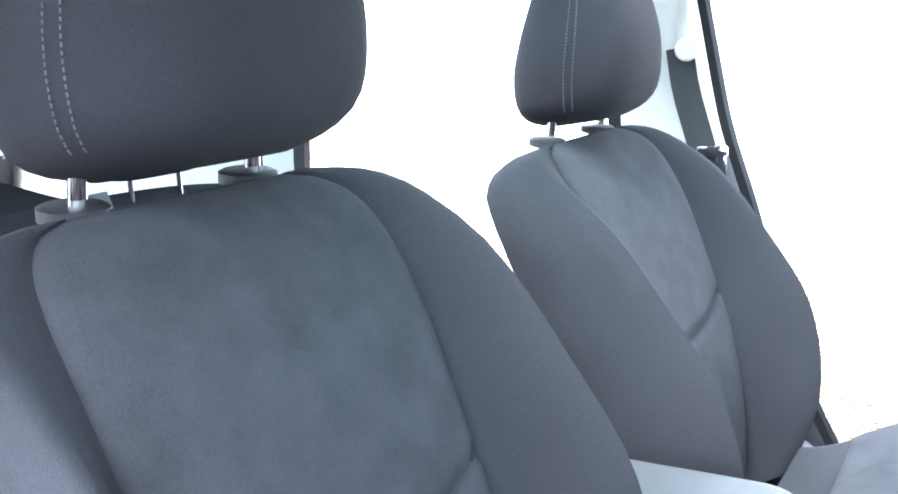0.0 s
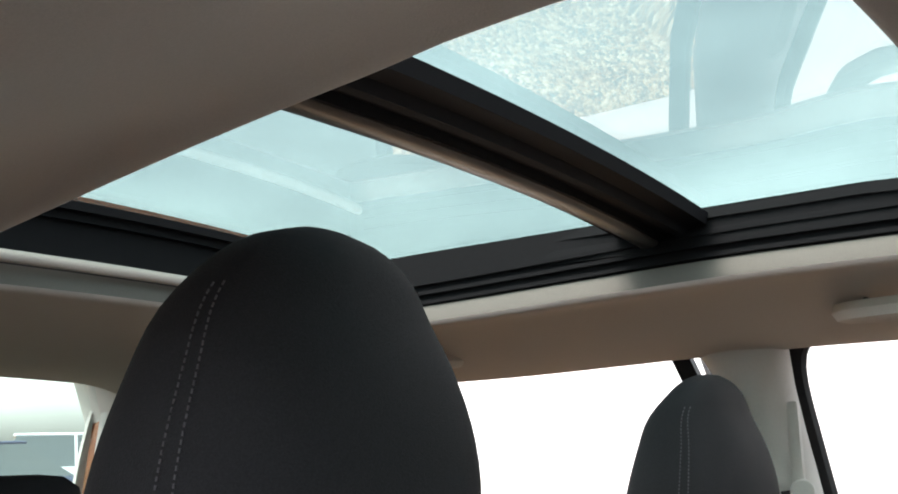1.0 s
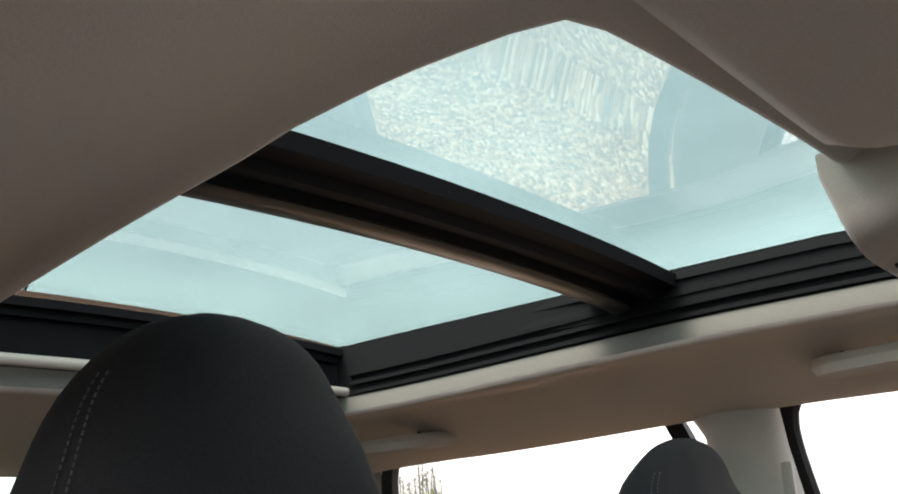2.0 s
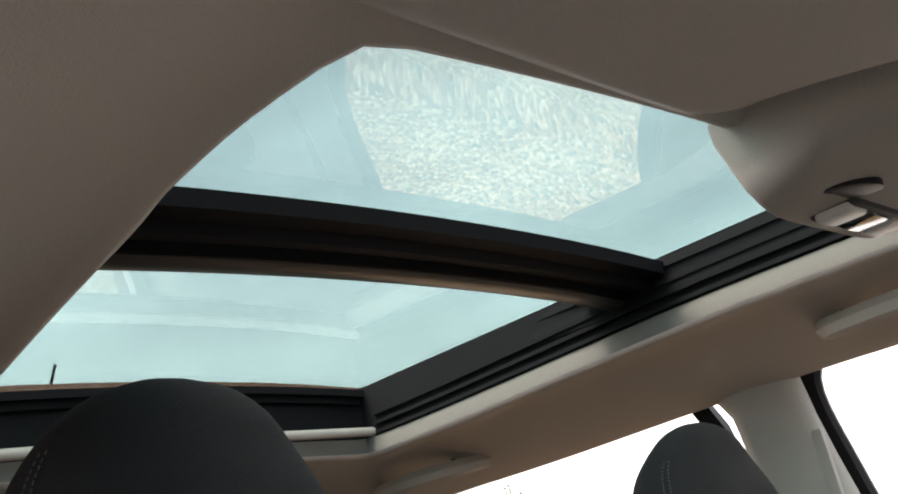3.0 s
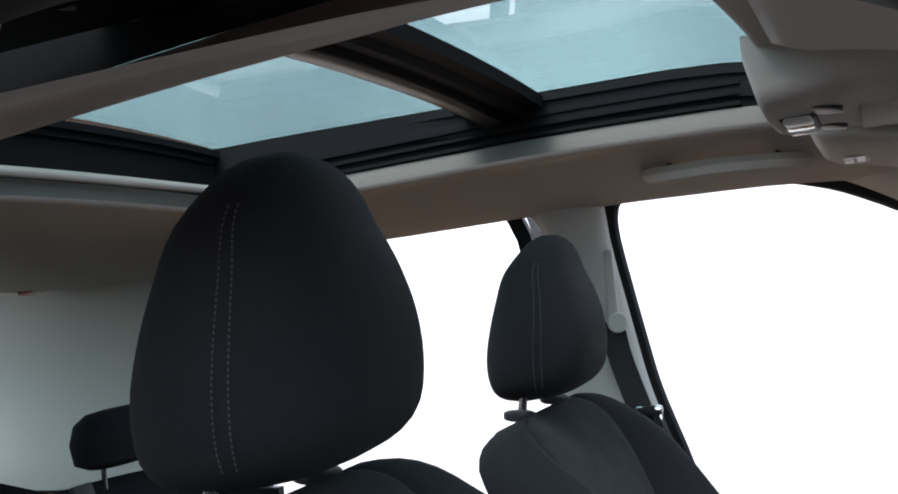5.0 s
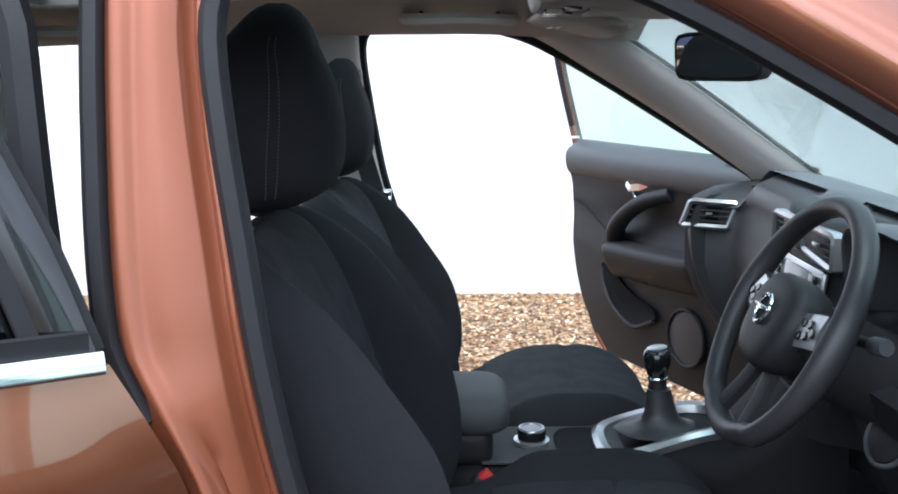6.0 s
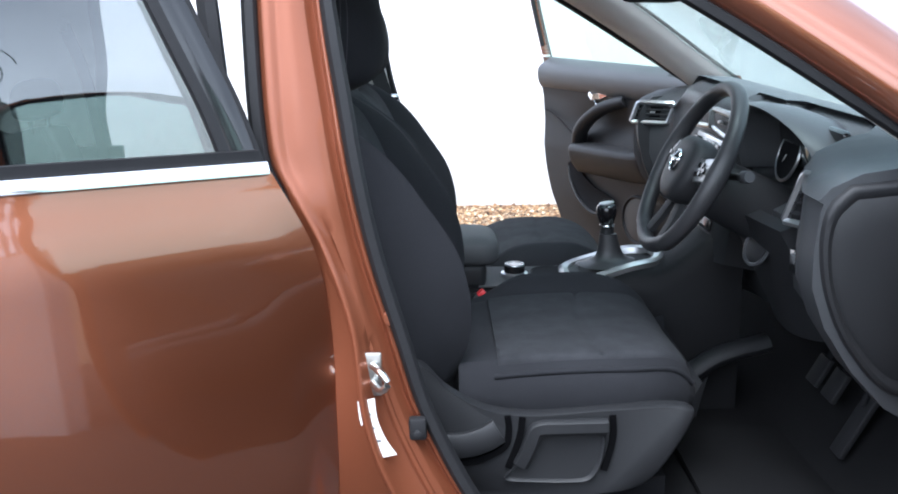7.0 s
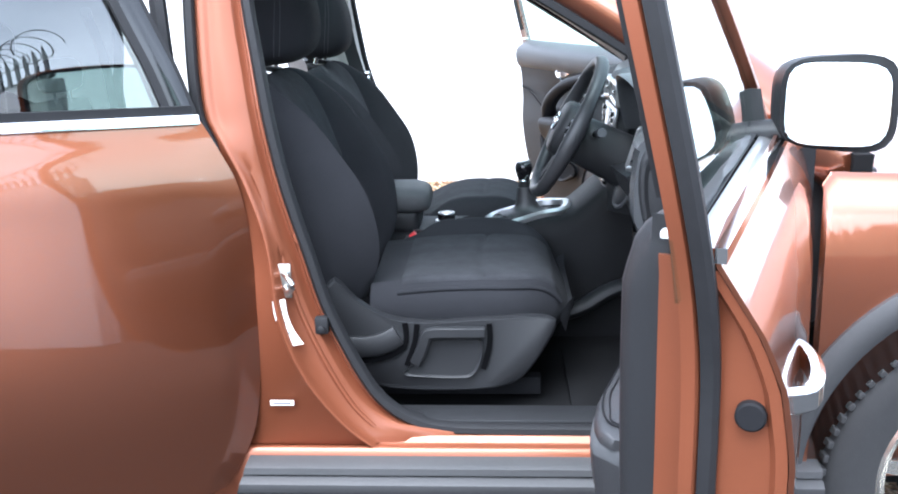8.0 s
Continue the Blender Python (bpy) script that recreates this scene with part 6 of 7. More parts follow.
    put("pocket_lip", tube(spline([(0.012, -0.737, 0.735), (0.035, -0.733, 0.678), (0.097, -0.730, 0.617), (0.212, -0.730, 0.577), (0.318, -0.733, 0.616)], 24), 0.007, 10, (0, 1, 0)), M_TRIM, "rounded lip of the door pocket")
    put("trim_joint", tube(spline([(-0.185, -0.742, 0.945), (-0.10, -0.741, 0.928), (0.0, -0.738, 0.885), (0.085, -0.735, 0.845)], 20), 0.0035, 6, (0, 1, 0)), M_BLACK, "dark joint between the trim panels")
    put("upper_joint", tube(spline([(-0.19, -0.752, 1.040), (0.1, -0.748, 1.044), (0.45, -0.742, 1.05)], 16), 0.003, 6, (0, 1, 0)), M_BLACK, "dark joint under the upper trim")
    put("speaker_grille", disc((0.47, -0.752, 0.60), (0, 1, 0), 0.085, 0.02, 36), M_TRIM_SOFT, "round speaker grille")
    put("speaker_ring", torus((0.47, -0.742, 0.60), (0, 1, 0), 0.086, 0.006, 36, 8), M_TRIM, "speaker ring")
    # outer handle, lock plate, grommets
    hp = spline([(-0.03, -0.895, 0.965), (-0.05, -0.915, 0.965), (-0.12, -0.930, 0.967), (-0.185, -0.925, 0.968), (-0.205, -0.900, 0.968)], 20)
    put("outer_handle", sweep(hp, [(0.013, -0.006), (0.016, 0.002), (0.010, 0.009), (-0.010, 0.009), (-0.016, 0.002), (-0.013, -0.006)], (0, -1, 0)), M_CHROME, "chrome door handle")
    put("shut_face_grommet", disc((rear_x(0.97) + 0.008, -0.872, 0.965), (-1, 0, 0), 0.016, 0.014, 24), M_BLACK, "black rubber grommet")
    put("lock_plate", box((rear_x(0.78) + 0.012, -0.866, 0.78), (0.012, 0.035, 0.09), 0.004), M_STEEL, "steel lock plate")
    put("trim_clip", disc((rear_x(0.50) + 0.06, -0.79, 0.50), (-1, 0, 0), 0.008, 0.012, 12), M_WHITE, "small white trim clip")
    put("frame_end_cap", box((-0.262, -0.792, 1.154), (0.016, 0.03, 0.008), 0.002), M_WHITE, "pale end cap of the belt line")
    if s > 0:
        return ob
    # mirror
    rings = []
    for c, g in ((0.0, 0.93), (-0.004, 1.0), (0.02, 1.0), (0.05, 0.93), (0.075, 0.78), (0.09, 0.5), (0.094, 0.2)):
        ring = []
        for k in range(40):
            a = 2 * math.pi * k / 40
            e = 4.0
            r = (abs(math.cos(a)) ** e + abs(math.sin(a)) ** e) ** (-1 / e)
            ring.append((0.50 + c, -0.925 + 0.45 * c + 0.090 * g * r * math.cos(a), 1.200 + (0.077 - 0.005 * math.cos(a)) * g * r * math.sin(a)))
        rings.append(ring)
    put("mirror_housing", loft(rings), M_TRIM, "black door mirror housing", 60)
    ring = lambda g, dx: [(0.487 + dx - 0.13 * 0.066 * g * (abs(math.cos(a)) ** 4.5 + abs(math.sin(a)) ** 4.5) ** (-1 / 4.5) * -math.sin(a) + 0.006, -0.925 + 0.080 * g * (abs(math.cos(a)) ** 4.5 + abs(math.sin(a)) ** 4.5) ** (-1 / 4.5) * math.cos(a), 1.200 + 0.067 * g * (abs(math.cos(a)) ** 4.5 + abs(math.sin(a)) ** 4.5) ** (-1 / 4.5) * math.sin(a)) for a in [2 * math.pi * k / 40 for k in range(40)]]
    put("mirror_glass", loft([ring(1.0, -0.003), ring(1.0, -0.008), ring(0.98, -0.010)]), M_MIRROR, "mirror glass")
    put("mirror_arm", loft([[(0.54 + 0.03 * math.cos(a), -0.79 - 0.09 * q, 1.142 + 0.012 * q + 0.020 * math.sin(a)) for a in [2 * math.pi * k / 16 for k in range(16)]] for q in (0, 0.4, 0.8, 1.0)]), M_TRIM, "black mirror arm")
    return ob


def rear_door(s, angle):
    """A rear door on side s, swung open by angle degrees."""
    ob = tagged(new("rear_door"), "open copper rear door with privacy glass and a chrome belt strip")
    ob.parent = car
    h = Vector((-0.335, -0.85, 0))
    m = Matrix.Translation(h) @ Matrix.Rotation(radians(angle), 4, "Z") @ Matrix.Translation(-h)
    if s > 0:
        m = Matrix.Diagonal((1, -1, 1, 1)) @ m
    put = lambda name, shape, mat, label="", angle=40: part(name, *shape, mat, ob, label, m=m, angle=angle)
    front_x = lambda z: smooth_at([(0.33, -0.40), (0.42, -0.335), (0.52, -0.305), (0.80, -0.293), (0.95, -0.298), (1.02, -0.310), (1.08, -0.335), (1.145, -0.366)], z)
    rear_x = lambda z: float(np.interp(z, [0.34, 0.5, 0.7, 0.9, 1.14], [-0.85, -0.92, -1.06, -1.20, -1.24]))
    belt = lambda x: 1.140 + 0.040 * (-0.37 - x)

    def at(u, v, dy=0.0):
        zf = 0.345 + 0.80 * v
        a, b = front_x(zf), rear_x(zf)
        x = a + (b - a) * u
        z = 0.345 + (belt(x) - 0.345) * v
        # broad bulge bent so the skin mirrors more sky towards the camera
        crease = 0.003 * math.exp(-((z - 1.03 - 0.03 * u) / 0.05) ** 2) + 0.016 * math.exp(-((z - 0.62) / 0.22) ** 2)
        return (x, -skin(z) - crease * half_step(0.0, 0.12, u) + dy, z)
    put("outer_skin", slab(lambda u, v: at(u, v), 34, 60, lambda u, v: (0, 0.006, 0)), M_PAINT, "glossy copper door skin", 60)
    put("door_shell", slab(lambda u, v: at(0.012 + 0.976 * u, v * 0.995, 0.007), 12, 24, lambda u, v: (0, 0.085, 0)), M_FLANGE, "copper pressed door shell", 35)
    put("inner_trim", slab(lambda u, v: at(0.06 + 0.88 * u, 0.10 + 0.89 * v, 0.094), 12, 24, lambda u, v: (0, 0.03, 0)), M_TRIM, "charcoal inner door trim", 35)
    put("inner_armrest", box((-0.75, -0.735, 0.87), (0.5, 0.07, 0.06), 0.02, 3), M_GREYTRIM, "grey armrest")
    # chrome belt strip and dark shadow strip above it
    ln = [( x, -skin(belt(x)) - 0.006, belt(x) + 0.004) for x in np.linspace(-0.372, -1.24, 20)]
    put("belt_strip", sweep(ln, [(0.009, -0.010), (0.010, -0.001), (0.004, 0.0028), (-0.004, 0.0055), (-0.008, 0.0060), (-0.0105, 0.003), (-0.010, -0.008)], (0, -1, 0)), M_CHROME, "chrome belt strip")
    ln = [(x, -skin(belt(x)) + 0.004, belt(x) + 0.022) for x in np.linspace(-0.382, -1.24, 20)]
    put("belt_seal", sweep(ln, [(0.009, -0.008), (0.009, 0.004), (-0.009, 0.004), (-0.009, -0.008)], (0, -1, 0)), M_RUBBER, "black belt seal")
    # window frame: broad front upright, top rail, rear upright
    fy = lambda z: -(skin(z) - 0.018)
    up = [(-0.370, 1.145), (-0.397, 1.24), (-0.43, 1.33), (-0.457, 1.405), (-0.48, 1.465), (-0.495, 1.505)]
    front = spline([(x, fy(z), z) for x, z in up], 20)
    put("front_upright", slab(lambda u, v: front[int(round(v * 19))] + Vector((-0.044 * u, -0.004 * math.sin(math.pi * u), 0.0)), 5, 20, lambda u, v: (0, 0.016, 0)), M_GLOSSBLACK, "gloss black front upright of the window frame", 60)
    top = spline([(-0.49, fy(1.51), 1.51), (-0.56, fy(1.53), 1.53), (-0.75, fy(1.535), 1.535), (-1.0, fy(1.525), 1.525), (-1.17, fy(1.49), 1.49), (-1.24, fy(1.40), 1.40), (-1.26, fy(1.2), 1.2)], 40)
    put("window_frame", sweep(top, [(-0.02, -0.018), (-0.02, 0.006), (0.02, 0.006), (0.02, -0.018)], (0, -1, 0)), M_RUBBER, "black window frame")
    put("upright_seal", sweep([p + Vector((-0.050, 0.004, 0)) for p in front], [(-0.008, -0.01), (-0.008, 0.006), (0.008, 0.006), (0.008, -0.01)], (0, -1, 0)), M_RUBBER, "black glass run")
    edge = sweep([p + Vector((0.003, 0.02, 0)) for p in front], [(-0.010, -0.026), (-0.010, 0.016), (0.006, 0.016), (0.010, -0.026)], (0, -1, 0))
    put("upright_edge", edge, M_RUBBER, "black edge of the window frame", 60)
    gl = slab(lambda u, v: (-0.412 - 0.12 * v - (0.828 - 0.13 * v) * u, fy(1.14 + 0.385 * v) + 0.010 + 0.016 * (1 - v), belt(-0.46 - 0.78 * u) * (1 - v) + 1.53 * v), 12, 12, lambda u, v: (0, 0.004, 0))
    g_ = put("door_glass", gl, G_DARK, "dark tinted privacy glass")
    g_.visible_shadow = False
    hp = spline([(-0.81, -0.872, 0.955), (-0.825, -0.90, 0.955), (-0.90, -0.915, 0.958), (-0.98, -0.905, 0.961), (-1.005, -0.872, 0.961)], 20)
    put("outer_handle", sweep(hp, [(0.014, -0.006), (0.017, 0.002), (0.010, 0.010), (-0.010, 0.010), (-0.017, 0.002), (-0.014, -0.006)], (0, -1, 0)), M_CHROME, "chrome door handle")
    put("handle_bowl", loft([[(-0.905 + 0.085 * g * math.cos(a), -skin(0.955) - d, 0.955 + 0.036 * g * math.sin(a)) for a in [2 * math.pi * k / 28 for k in range(28)]] for d, g in ((-0.004, 1.08), (0.004, 1.05), (0.006, 0.97), (0.002, 0.88), (-0.002, 0.5))]), M_PAINT, "dished handle recess")
    return ob


front_door(-1, 68)
front_door(1, 65.3)
rear_door(-1, 37)
rear_door(1, 72)

# ---------------------------------------------------------------- screen, mirror, visors, roof console
ws = slab(lambda u, v: (0.93 - 0.10 * (2 * u - 1) ** 2 - (0.77 - 0.10 * (2 * u - 1) ** 2 * 0.6) * v, (-0.70 + 1.40 * u) * (1 - 0.10 * v), 1.10 + 0.475 * v + 0.035 * math.sin(math.pi * v) - 0.02 * (2 * u - 1) ** 2 * v), 18, 14, lambda u, v: (0.004, 0, 0.005))
wsg = part("windscreen", *ws, G_SCREEN, car, "green tinted windscreen")
wsg.visible_shadow = False
im = tagged(new("interior_mirror"), "black framed interior mirror on the windscreen")
im.parent = car
mm = pose(0.412, 0.02, 1.420, 0, -4, 24) @ Matrix.Diagonal((1, 1, 1.18, 1))
rings = []
for c, g in ((-0.022, 0.92), (-0.026, 1.0), (-0.008, 1.0), (0.012, 0.85), (0.022, 0.5)):
    rings.append([(c, 0.118 * g * (abs(math.cos(a)) ** 7.0 + abs(math.sin(a)) ** 7.0) ** (-1 / 7.0) * math.cos(a), 0.036 * g * (abs(math.cos(a)) ** 7.0 + abs(math.sin(a)) ** 7.0) ** (-1 / 7.0) * math.sin(a)) for a in [2 * math.pi * k / 40 for k in range(40)]])
part("housing", *loft(rings), M_TRIM, im, m=mm)
part("glass", *loft([[(c, 0.110 * (abs(math.cos(a)) ** 7.0 + abs(math.sin(a)) ** 7.0) ** (-1 / 7.0) * math.cos(a), 0.030 * (abs(math.cos(a)) ** 7.0 + abs(math.sin(a)) ** 7.0) ** (-1 / 7.0) * math.sin(a)) for a in [2 * math.pi * k / 40 for k in range(40)]] for c in (-0.024, -0.0275)]), M_MIRROR, im, "mirror glass", m=mm)
part("arm", *tube(spline([(0.425, 0.02, 1.430), (0.44, 0.01, 1.455), (0.45, 0.0, 1.475)], 8), 0.012, 12), M_TRIM, im)
part("base", *box((0.455, 0.0, 1.472), (0.07, 0.06, 0.03), 0.01), M_TRIM, im, "black sensor cover")


def visor(yc, w, low, label_y=None):
    v = tagged(new("sun_visor"), "grey fabric sun visor folded against the roof")
    v.parent = car
    x0, x1 = 0.102, 0.285
    zz = lambda x: liner_z(x, 0.3) - low
    rings = []
    for q in np.linspace(0, 1, 14):
        x = x0 + (x1 - x0) * q
        t = 0.013 * (half_step(0, 0.12, q) * half_step(1, 0.88, q)) + 0.003
        hw = w / 2 - 0.012 * (1 - half_step(0, 0.15, q) * half_step(1, 0.85, q))
        rings.append([(x, yc + hw * math.copysign(abs(math.cos(a)) ** 0.35, math.cos(a)), zz(x) + t * math.sin(a)) for a in [2 * math.pi * k / 28 for k in range(28)]])
    part("visor_board", *loft(rings), M_HEAD, v, angle=80)
    part("visor_hinge", *rod((x1 - 0.01, yc - w / 2, zz(x1) + 0.004), (x1 - 0.01, yc + w / 2, zz(x1) + 0.004), 0.006), M_PILLAR, v, "pale visor hinge rod")
    if label_y is not None:
        part("warning_label", *box((0.165, label_y, zz(0.165) - 0.0155), (0.062, 0.10, 0.0012), 0), M_WHITE, v, "white warning label")
        for k in range(3):
            part("label_text_bar", *box((0.148 + 0.016 * k, label_y, zz(0.165) - 0.0168), (0.005, 0.08, 0.0006), 0), M_PRINT, v, "row of unreadable print")
    return v


visor(0.42, 0.42, 0.047, 0.43)
visor(-0.42, 0.42, 0.016)
oc = tagged(new("overhead_console"), "grey overhead console with map lights and a microphone")
oc.parent = car
rings = []
for q in [0.0, 0.01, 0.02, 0.03, 0.045, 0.06] + list(np.linspace(0.1, 1, 18)):
    x = 0.066 + 0.259 * q
    e = half_step(-0.03, 0.05, q)
    base = liner_z(x, 0.0)
    dep = 0.066 * e * (1 - 0.5 * q) + 0.006
    hw = 0.125 + 0.045 * half_step(0, 0.35, q)
    rings.append([(x, hw * math.copysign(abs(math.cos(a)) ** 0.35, math.cos(a)), base + 0.004 - dep * max(math.sin(a), 0) ** 0.45 + 0.01 * max(-math.sin(a), 0)) for a in [2 * math.pi * k / 36 for k in range(36)]])
part("console_shell", *loft(rings), M_HEAD, oc, angle=80)
oz = lambda x: liner_z(x, 0) - 0.066 * (1 - 0.5 * (x - 0.066) / 0.259)
for y in (-0.075, 0.075):
    part("map_lamp_bowl", *disc((0.125, y, oz(0.125) + 0.001), (0.2, 0, 1), 0.024, 0.008, 24), M_TRIM, oc, "dark round lamp switch")
part("lamp_strip", *box((0.105, 0.0, oz(0.105) - 0.001), (0.036, 0.115, 0.010), 0.004), M_GREYTRIM, oc, "grey lamp strip")
for y in (-0.042, 0.0, 0.042):
    part("lamp_lens", *box((0.105, y, oz(0.105) - 0.005), (0.028, 0.032, 0.008), 0.003), M_WHITE if y else M_GLOSSBLACK, oc, "white lamp lens" if y else "black switch key")
part("holder_lid", *box((0.205, 0.0, oz(0.205) - 0.001), (0.085, 0.16, 0.008), 0.004), M_HEAD, oc, "grey glasses holder lid")
part("holder_slot", *box((0.165, 0.0, oz(0.165) - 0.003), (0.006, 0.12, 0.004), 0.001), M_RUBBER, oc, "dark slot of the holder lid")

# ---------------------------------------------------------------- outer body: wings, bonnet, tail, wheels
def wing(s):
    zc, xc, R = 0.39, 1.265, 0.408
    def at(u, v):
        a = math.pi * (1.02 - 1.04 * u)
        inner = Vector((xc + R * math.cos(a), 0, zc + R * math.sin(a)))
        if u < 0.5:
            o = Vector((0.880, 0, 0.36 + 0.66 * min(u / 0.36, 1))) if u < 0.36 else Vector((0.880 + 0.395 * (u - 0.36) / 0.14, 0, 1.02 - 0.01 * (u - 0.36) / 0.14))
        else:
            q = (u - 0.5) / 0.5
            o = Vector((1.275 + 0.70 * min(q / 0.6, 1), 0, 1.01 - 0.15 * min(q / 0.6, 1) - 0.52 * max((q - 0.6) / 0.4, 0)))
        p = inner.lerp(o, v)
        return (p.x, s * (skin(min(p.z, 1.1)) - 0.05 * half_step(1.4, 2.0, p.x) ** 2 - 0.10 * half_step(1.6, 2.05, p.x) - 0.05 * half_step(0.93, 1.06, p.z)), p.z)
    part("front_wing", *slab(at, 50, 14, lambda u, v: (0, -s * 0.01, 0)), M_PAINT, car, "glossy copper front wing", angle=60)
    arch = [(xc + (R + 0.018) * math.cos(math.pi * (1.04 - 1.08 * k / 40)), zc + (R + 0.018) * math.sin(math.pi * (1.04 - 1.08 * k / 40))) for k in range(41)]
    part("arch_cladding", *sweep([(x, s * (skin(z) + 0.006), z) for x, z in arch], [(-0.035, -0.02), (-0.035, 0.004), (-0.015, 0.014), (0.015, 0.010), (0.03, 0.0), (0.03, -0.02)], (0, s, 0)), M_CLAD, car, "black plastic wheel arch cladding")
    part("arch_liner", *slab(lambda u, v: (xc + R * math.cos(math.pi * u), s * (0.86 - 0.34 * v), zc + R * math.sin(math.pi * u)), 24, 3, lambda u, v: (0, 0, 0.01)), M_BLACK, car, "dark wheel arch liner")
    q = lambda u, v: (-1.27 - 0.95 * u, s * (skin(0.36 + 0.80 * v) - 0.10 * half_step(0.55, 1.0, u)), 0.36 + 0.82 * v)
    part("rear_quarter", *slab(lambda u, v: q(u, v), 16, 12, lambda u, v: (0, -s * 0.01, 0)), M_PAINT, car, "copper rear quarter panel", angle=60)
    part("rear_upper_quarter", *slab(lambda u, v: (-1.27 - 0.05 * v - (0.91 - 0.19 * v) * u, s * (skin(1.16 + 0.40 * v) - 0.05 * half_step(0.55, 1.0, u)), 1.16 + 0.42 * v), 14, 10, lambda u, v: (0, -s * 0.01, 0)), M_PAINT, car, "copper rear pillar panel", angle=60)


# black boxes added to paint the shade between door and wing
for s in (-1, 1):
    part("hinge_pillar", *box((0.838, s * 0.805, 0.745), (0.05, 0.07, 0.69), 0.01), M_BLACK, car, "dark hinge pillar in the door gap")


def wheel_at(x, s):
    w = tagged(new("wheel"), "alloy wheel with a black road tyre")
    w.parent = car
    c = Vector((x, s * 0.785, 0.36))
    prof = [(0.24, -0.10), (0.30, -0.112), (0.335, -0.108), (0.352, -0.095), (0.360, -0.07), (0.361, 0.0), (0.360, 0.07), (0.352, 0.095), (0.335, 0.108), (0.30, 0.112), (0.24, 0.10)]
    part("tyre", *loft([[c + Vector((r * math.cos(2 * math.pi * k / 60), s * d, r * math.sin(2 * math.pi * k / 60))) for r, d in prof] for k in range(61)], True, False), M_TYRE, w, "black road tyre")
    tr = []
    for k in range(72):
        a = 2 * math.pi * k / 72
        for sd in (-1, 1):
            tr.append(box(c + Vector((0.357 * math.cos(a), s * sd * 0.088, 0.357 * math.sin(a))), (0.016, 0.045, 0.012), 0.002, 1, m=Matrix.Rotation(-a, 4, "Y") @ Matrix.Rotation(radians(90), 4, "Y")))
    tagged(part("tread", *join(*tr), M_TYRE, w, "worn tread blocks"), kind="stuff")
    part("rim_ring", *loft([[c + Vector((r * math.cos(2 * math.pi * k / 60), s * d, r * math.sin(2 * math.pi * k / 60))) for r, d in ((0.242, 0.10), (0.235, 0.106), (0.222, 0.098), (0.215, 0.06), (0.21, -0.09), (0.24, -0.10))] for k in range(61)], True, False), M_ALLOY, w, "machined alloy rim")
    part("brake_disc", *disc(c + Vector((0, s * 0.0, 0)), (0, 1, 0), 0.16, 0.03, 40), M_BLACK, w, "dark brake disc")
    for k in range(5):
        a = 2 * math.pi * k / 5 + 0.3
        for off in (-0.16, 0.16):
            d0, d1 = Vector((math.cos(a), 0, math.sin(a))), Vector((math.cos(a + off), 0, math.sin(a + off)))
            part("spoke", *sweep([c + d0 * 0.05 + Vector((0, s * 0.085, 0)), c + d1 * 0.13 + Vector((0, s * 0.09, 0)), c + d1 * 0.225 + Vector((0, s * 0.085, 0))], [(0.014, -0.02), (0.016, 0.006), (-0.016, 0.006), (-0.014, -0.02)], (0, s, 0)), M_ALLOY, w)
    part("hub_cap", *disc(c + Vector((0, s * 0.09, 0)), (0, 1, 0), 0.06, 0.02, 30), M_ALLOY, w)


for s in (-1, 1):
    wing(s)
    wheel_at(1.265, s)
    wheel_at(-1.40, s)
part("bonnet", *slab(lambda u, v: (0.93 + 1.05 * u, (-0.80 + 1.6 * v) * (1 - 0.12 * u * u), 1.045 - 0.10 * u * u - 0.05 * (2 * v - 1) ** 4 - 0.04 * u + 0.012 * math.sin(math.pi * v) ** 2), 18, 20, lambda u, v: (0, 0, -0.012)), M_PAINT, car, "copper bonnet")
part("front_bumper", *slab(lambda u, v: (2.12 - 0.20 * (2 * u - 1) ** 2 - 0.10 * abs(v - 0.5), (-0.82 + 1.64 * u), 0.25 + 0.70 * v), 20, 10, lambda u, v: (-0.03, 0, 0)), M_PAINT, car, "copper front bumper")
part("grille", *box((2.12, 0, 0.72), (0.04, 0.9, 0.18), 0.02), M_GLOSSBLACK, car, "gloss black grille")
part("cowl", *box((0.96, 0, 1.0), (0.12, 1.5, 0.03), 0.01), M_TRIM, car, "black scuttle panel under the windscreen")
# tail: gate with window
def gate(u0, u1, v0, v1):
    return slab(lambda u, v: (-2.20 + 0.02 * math.sin(math.pi * (v0 + (v1 - v0) * v)) + 0.16 * (v0 + (v1 - v0) * v) ** 2, -0.74 + 1.48 * (u0 + (u1 - u0) * u), 0.45 + 1.13 * (v0 + (v1 - v0) * v)), 8, 8, lambda u, v: (0.03, 0, 0))


part("tailgate", *join(gate(0, 1, 0, 0.545), gate(0, 0.020, 0.545, 0.965), gate(0.980, 1, 0.545, 0.965), gate(0, 1, 0.965, 1.0)), M_PAINT, car, "copper tailgate")
part("tailgate_frame_lining", *join(gate(0, 0.024, 0.545, 0.960), gate(0.976, 1, 0.545, 0.960), gate(0, 1, 0.960, 1.0)), M_PILLAR, car, "pale grey lining round the tailgate window", m=Matrix.Translation((0.034, 0, -0.004)))
part("tailgate_sill_lining", *gate(0.01, 0.99, 0.40, 0.550), M_TRIM_SOFT, car, "charcoal lining under the tailgate window", m=Matrix.Translation((0.034, 0, 0)))
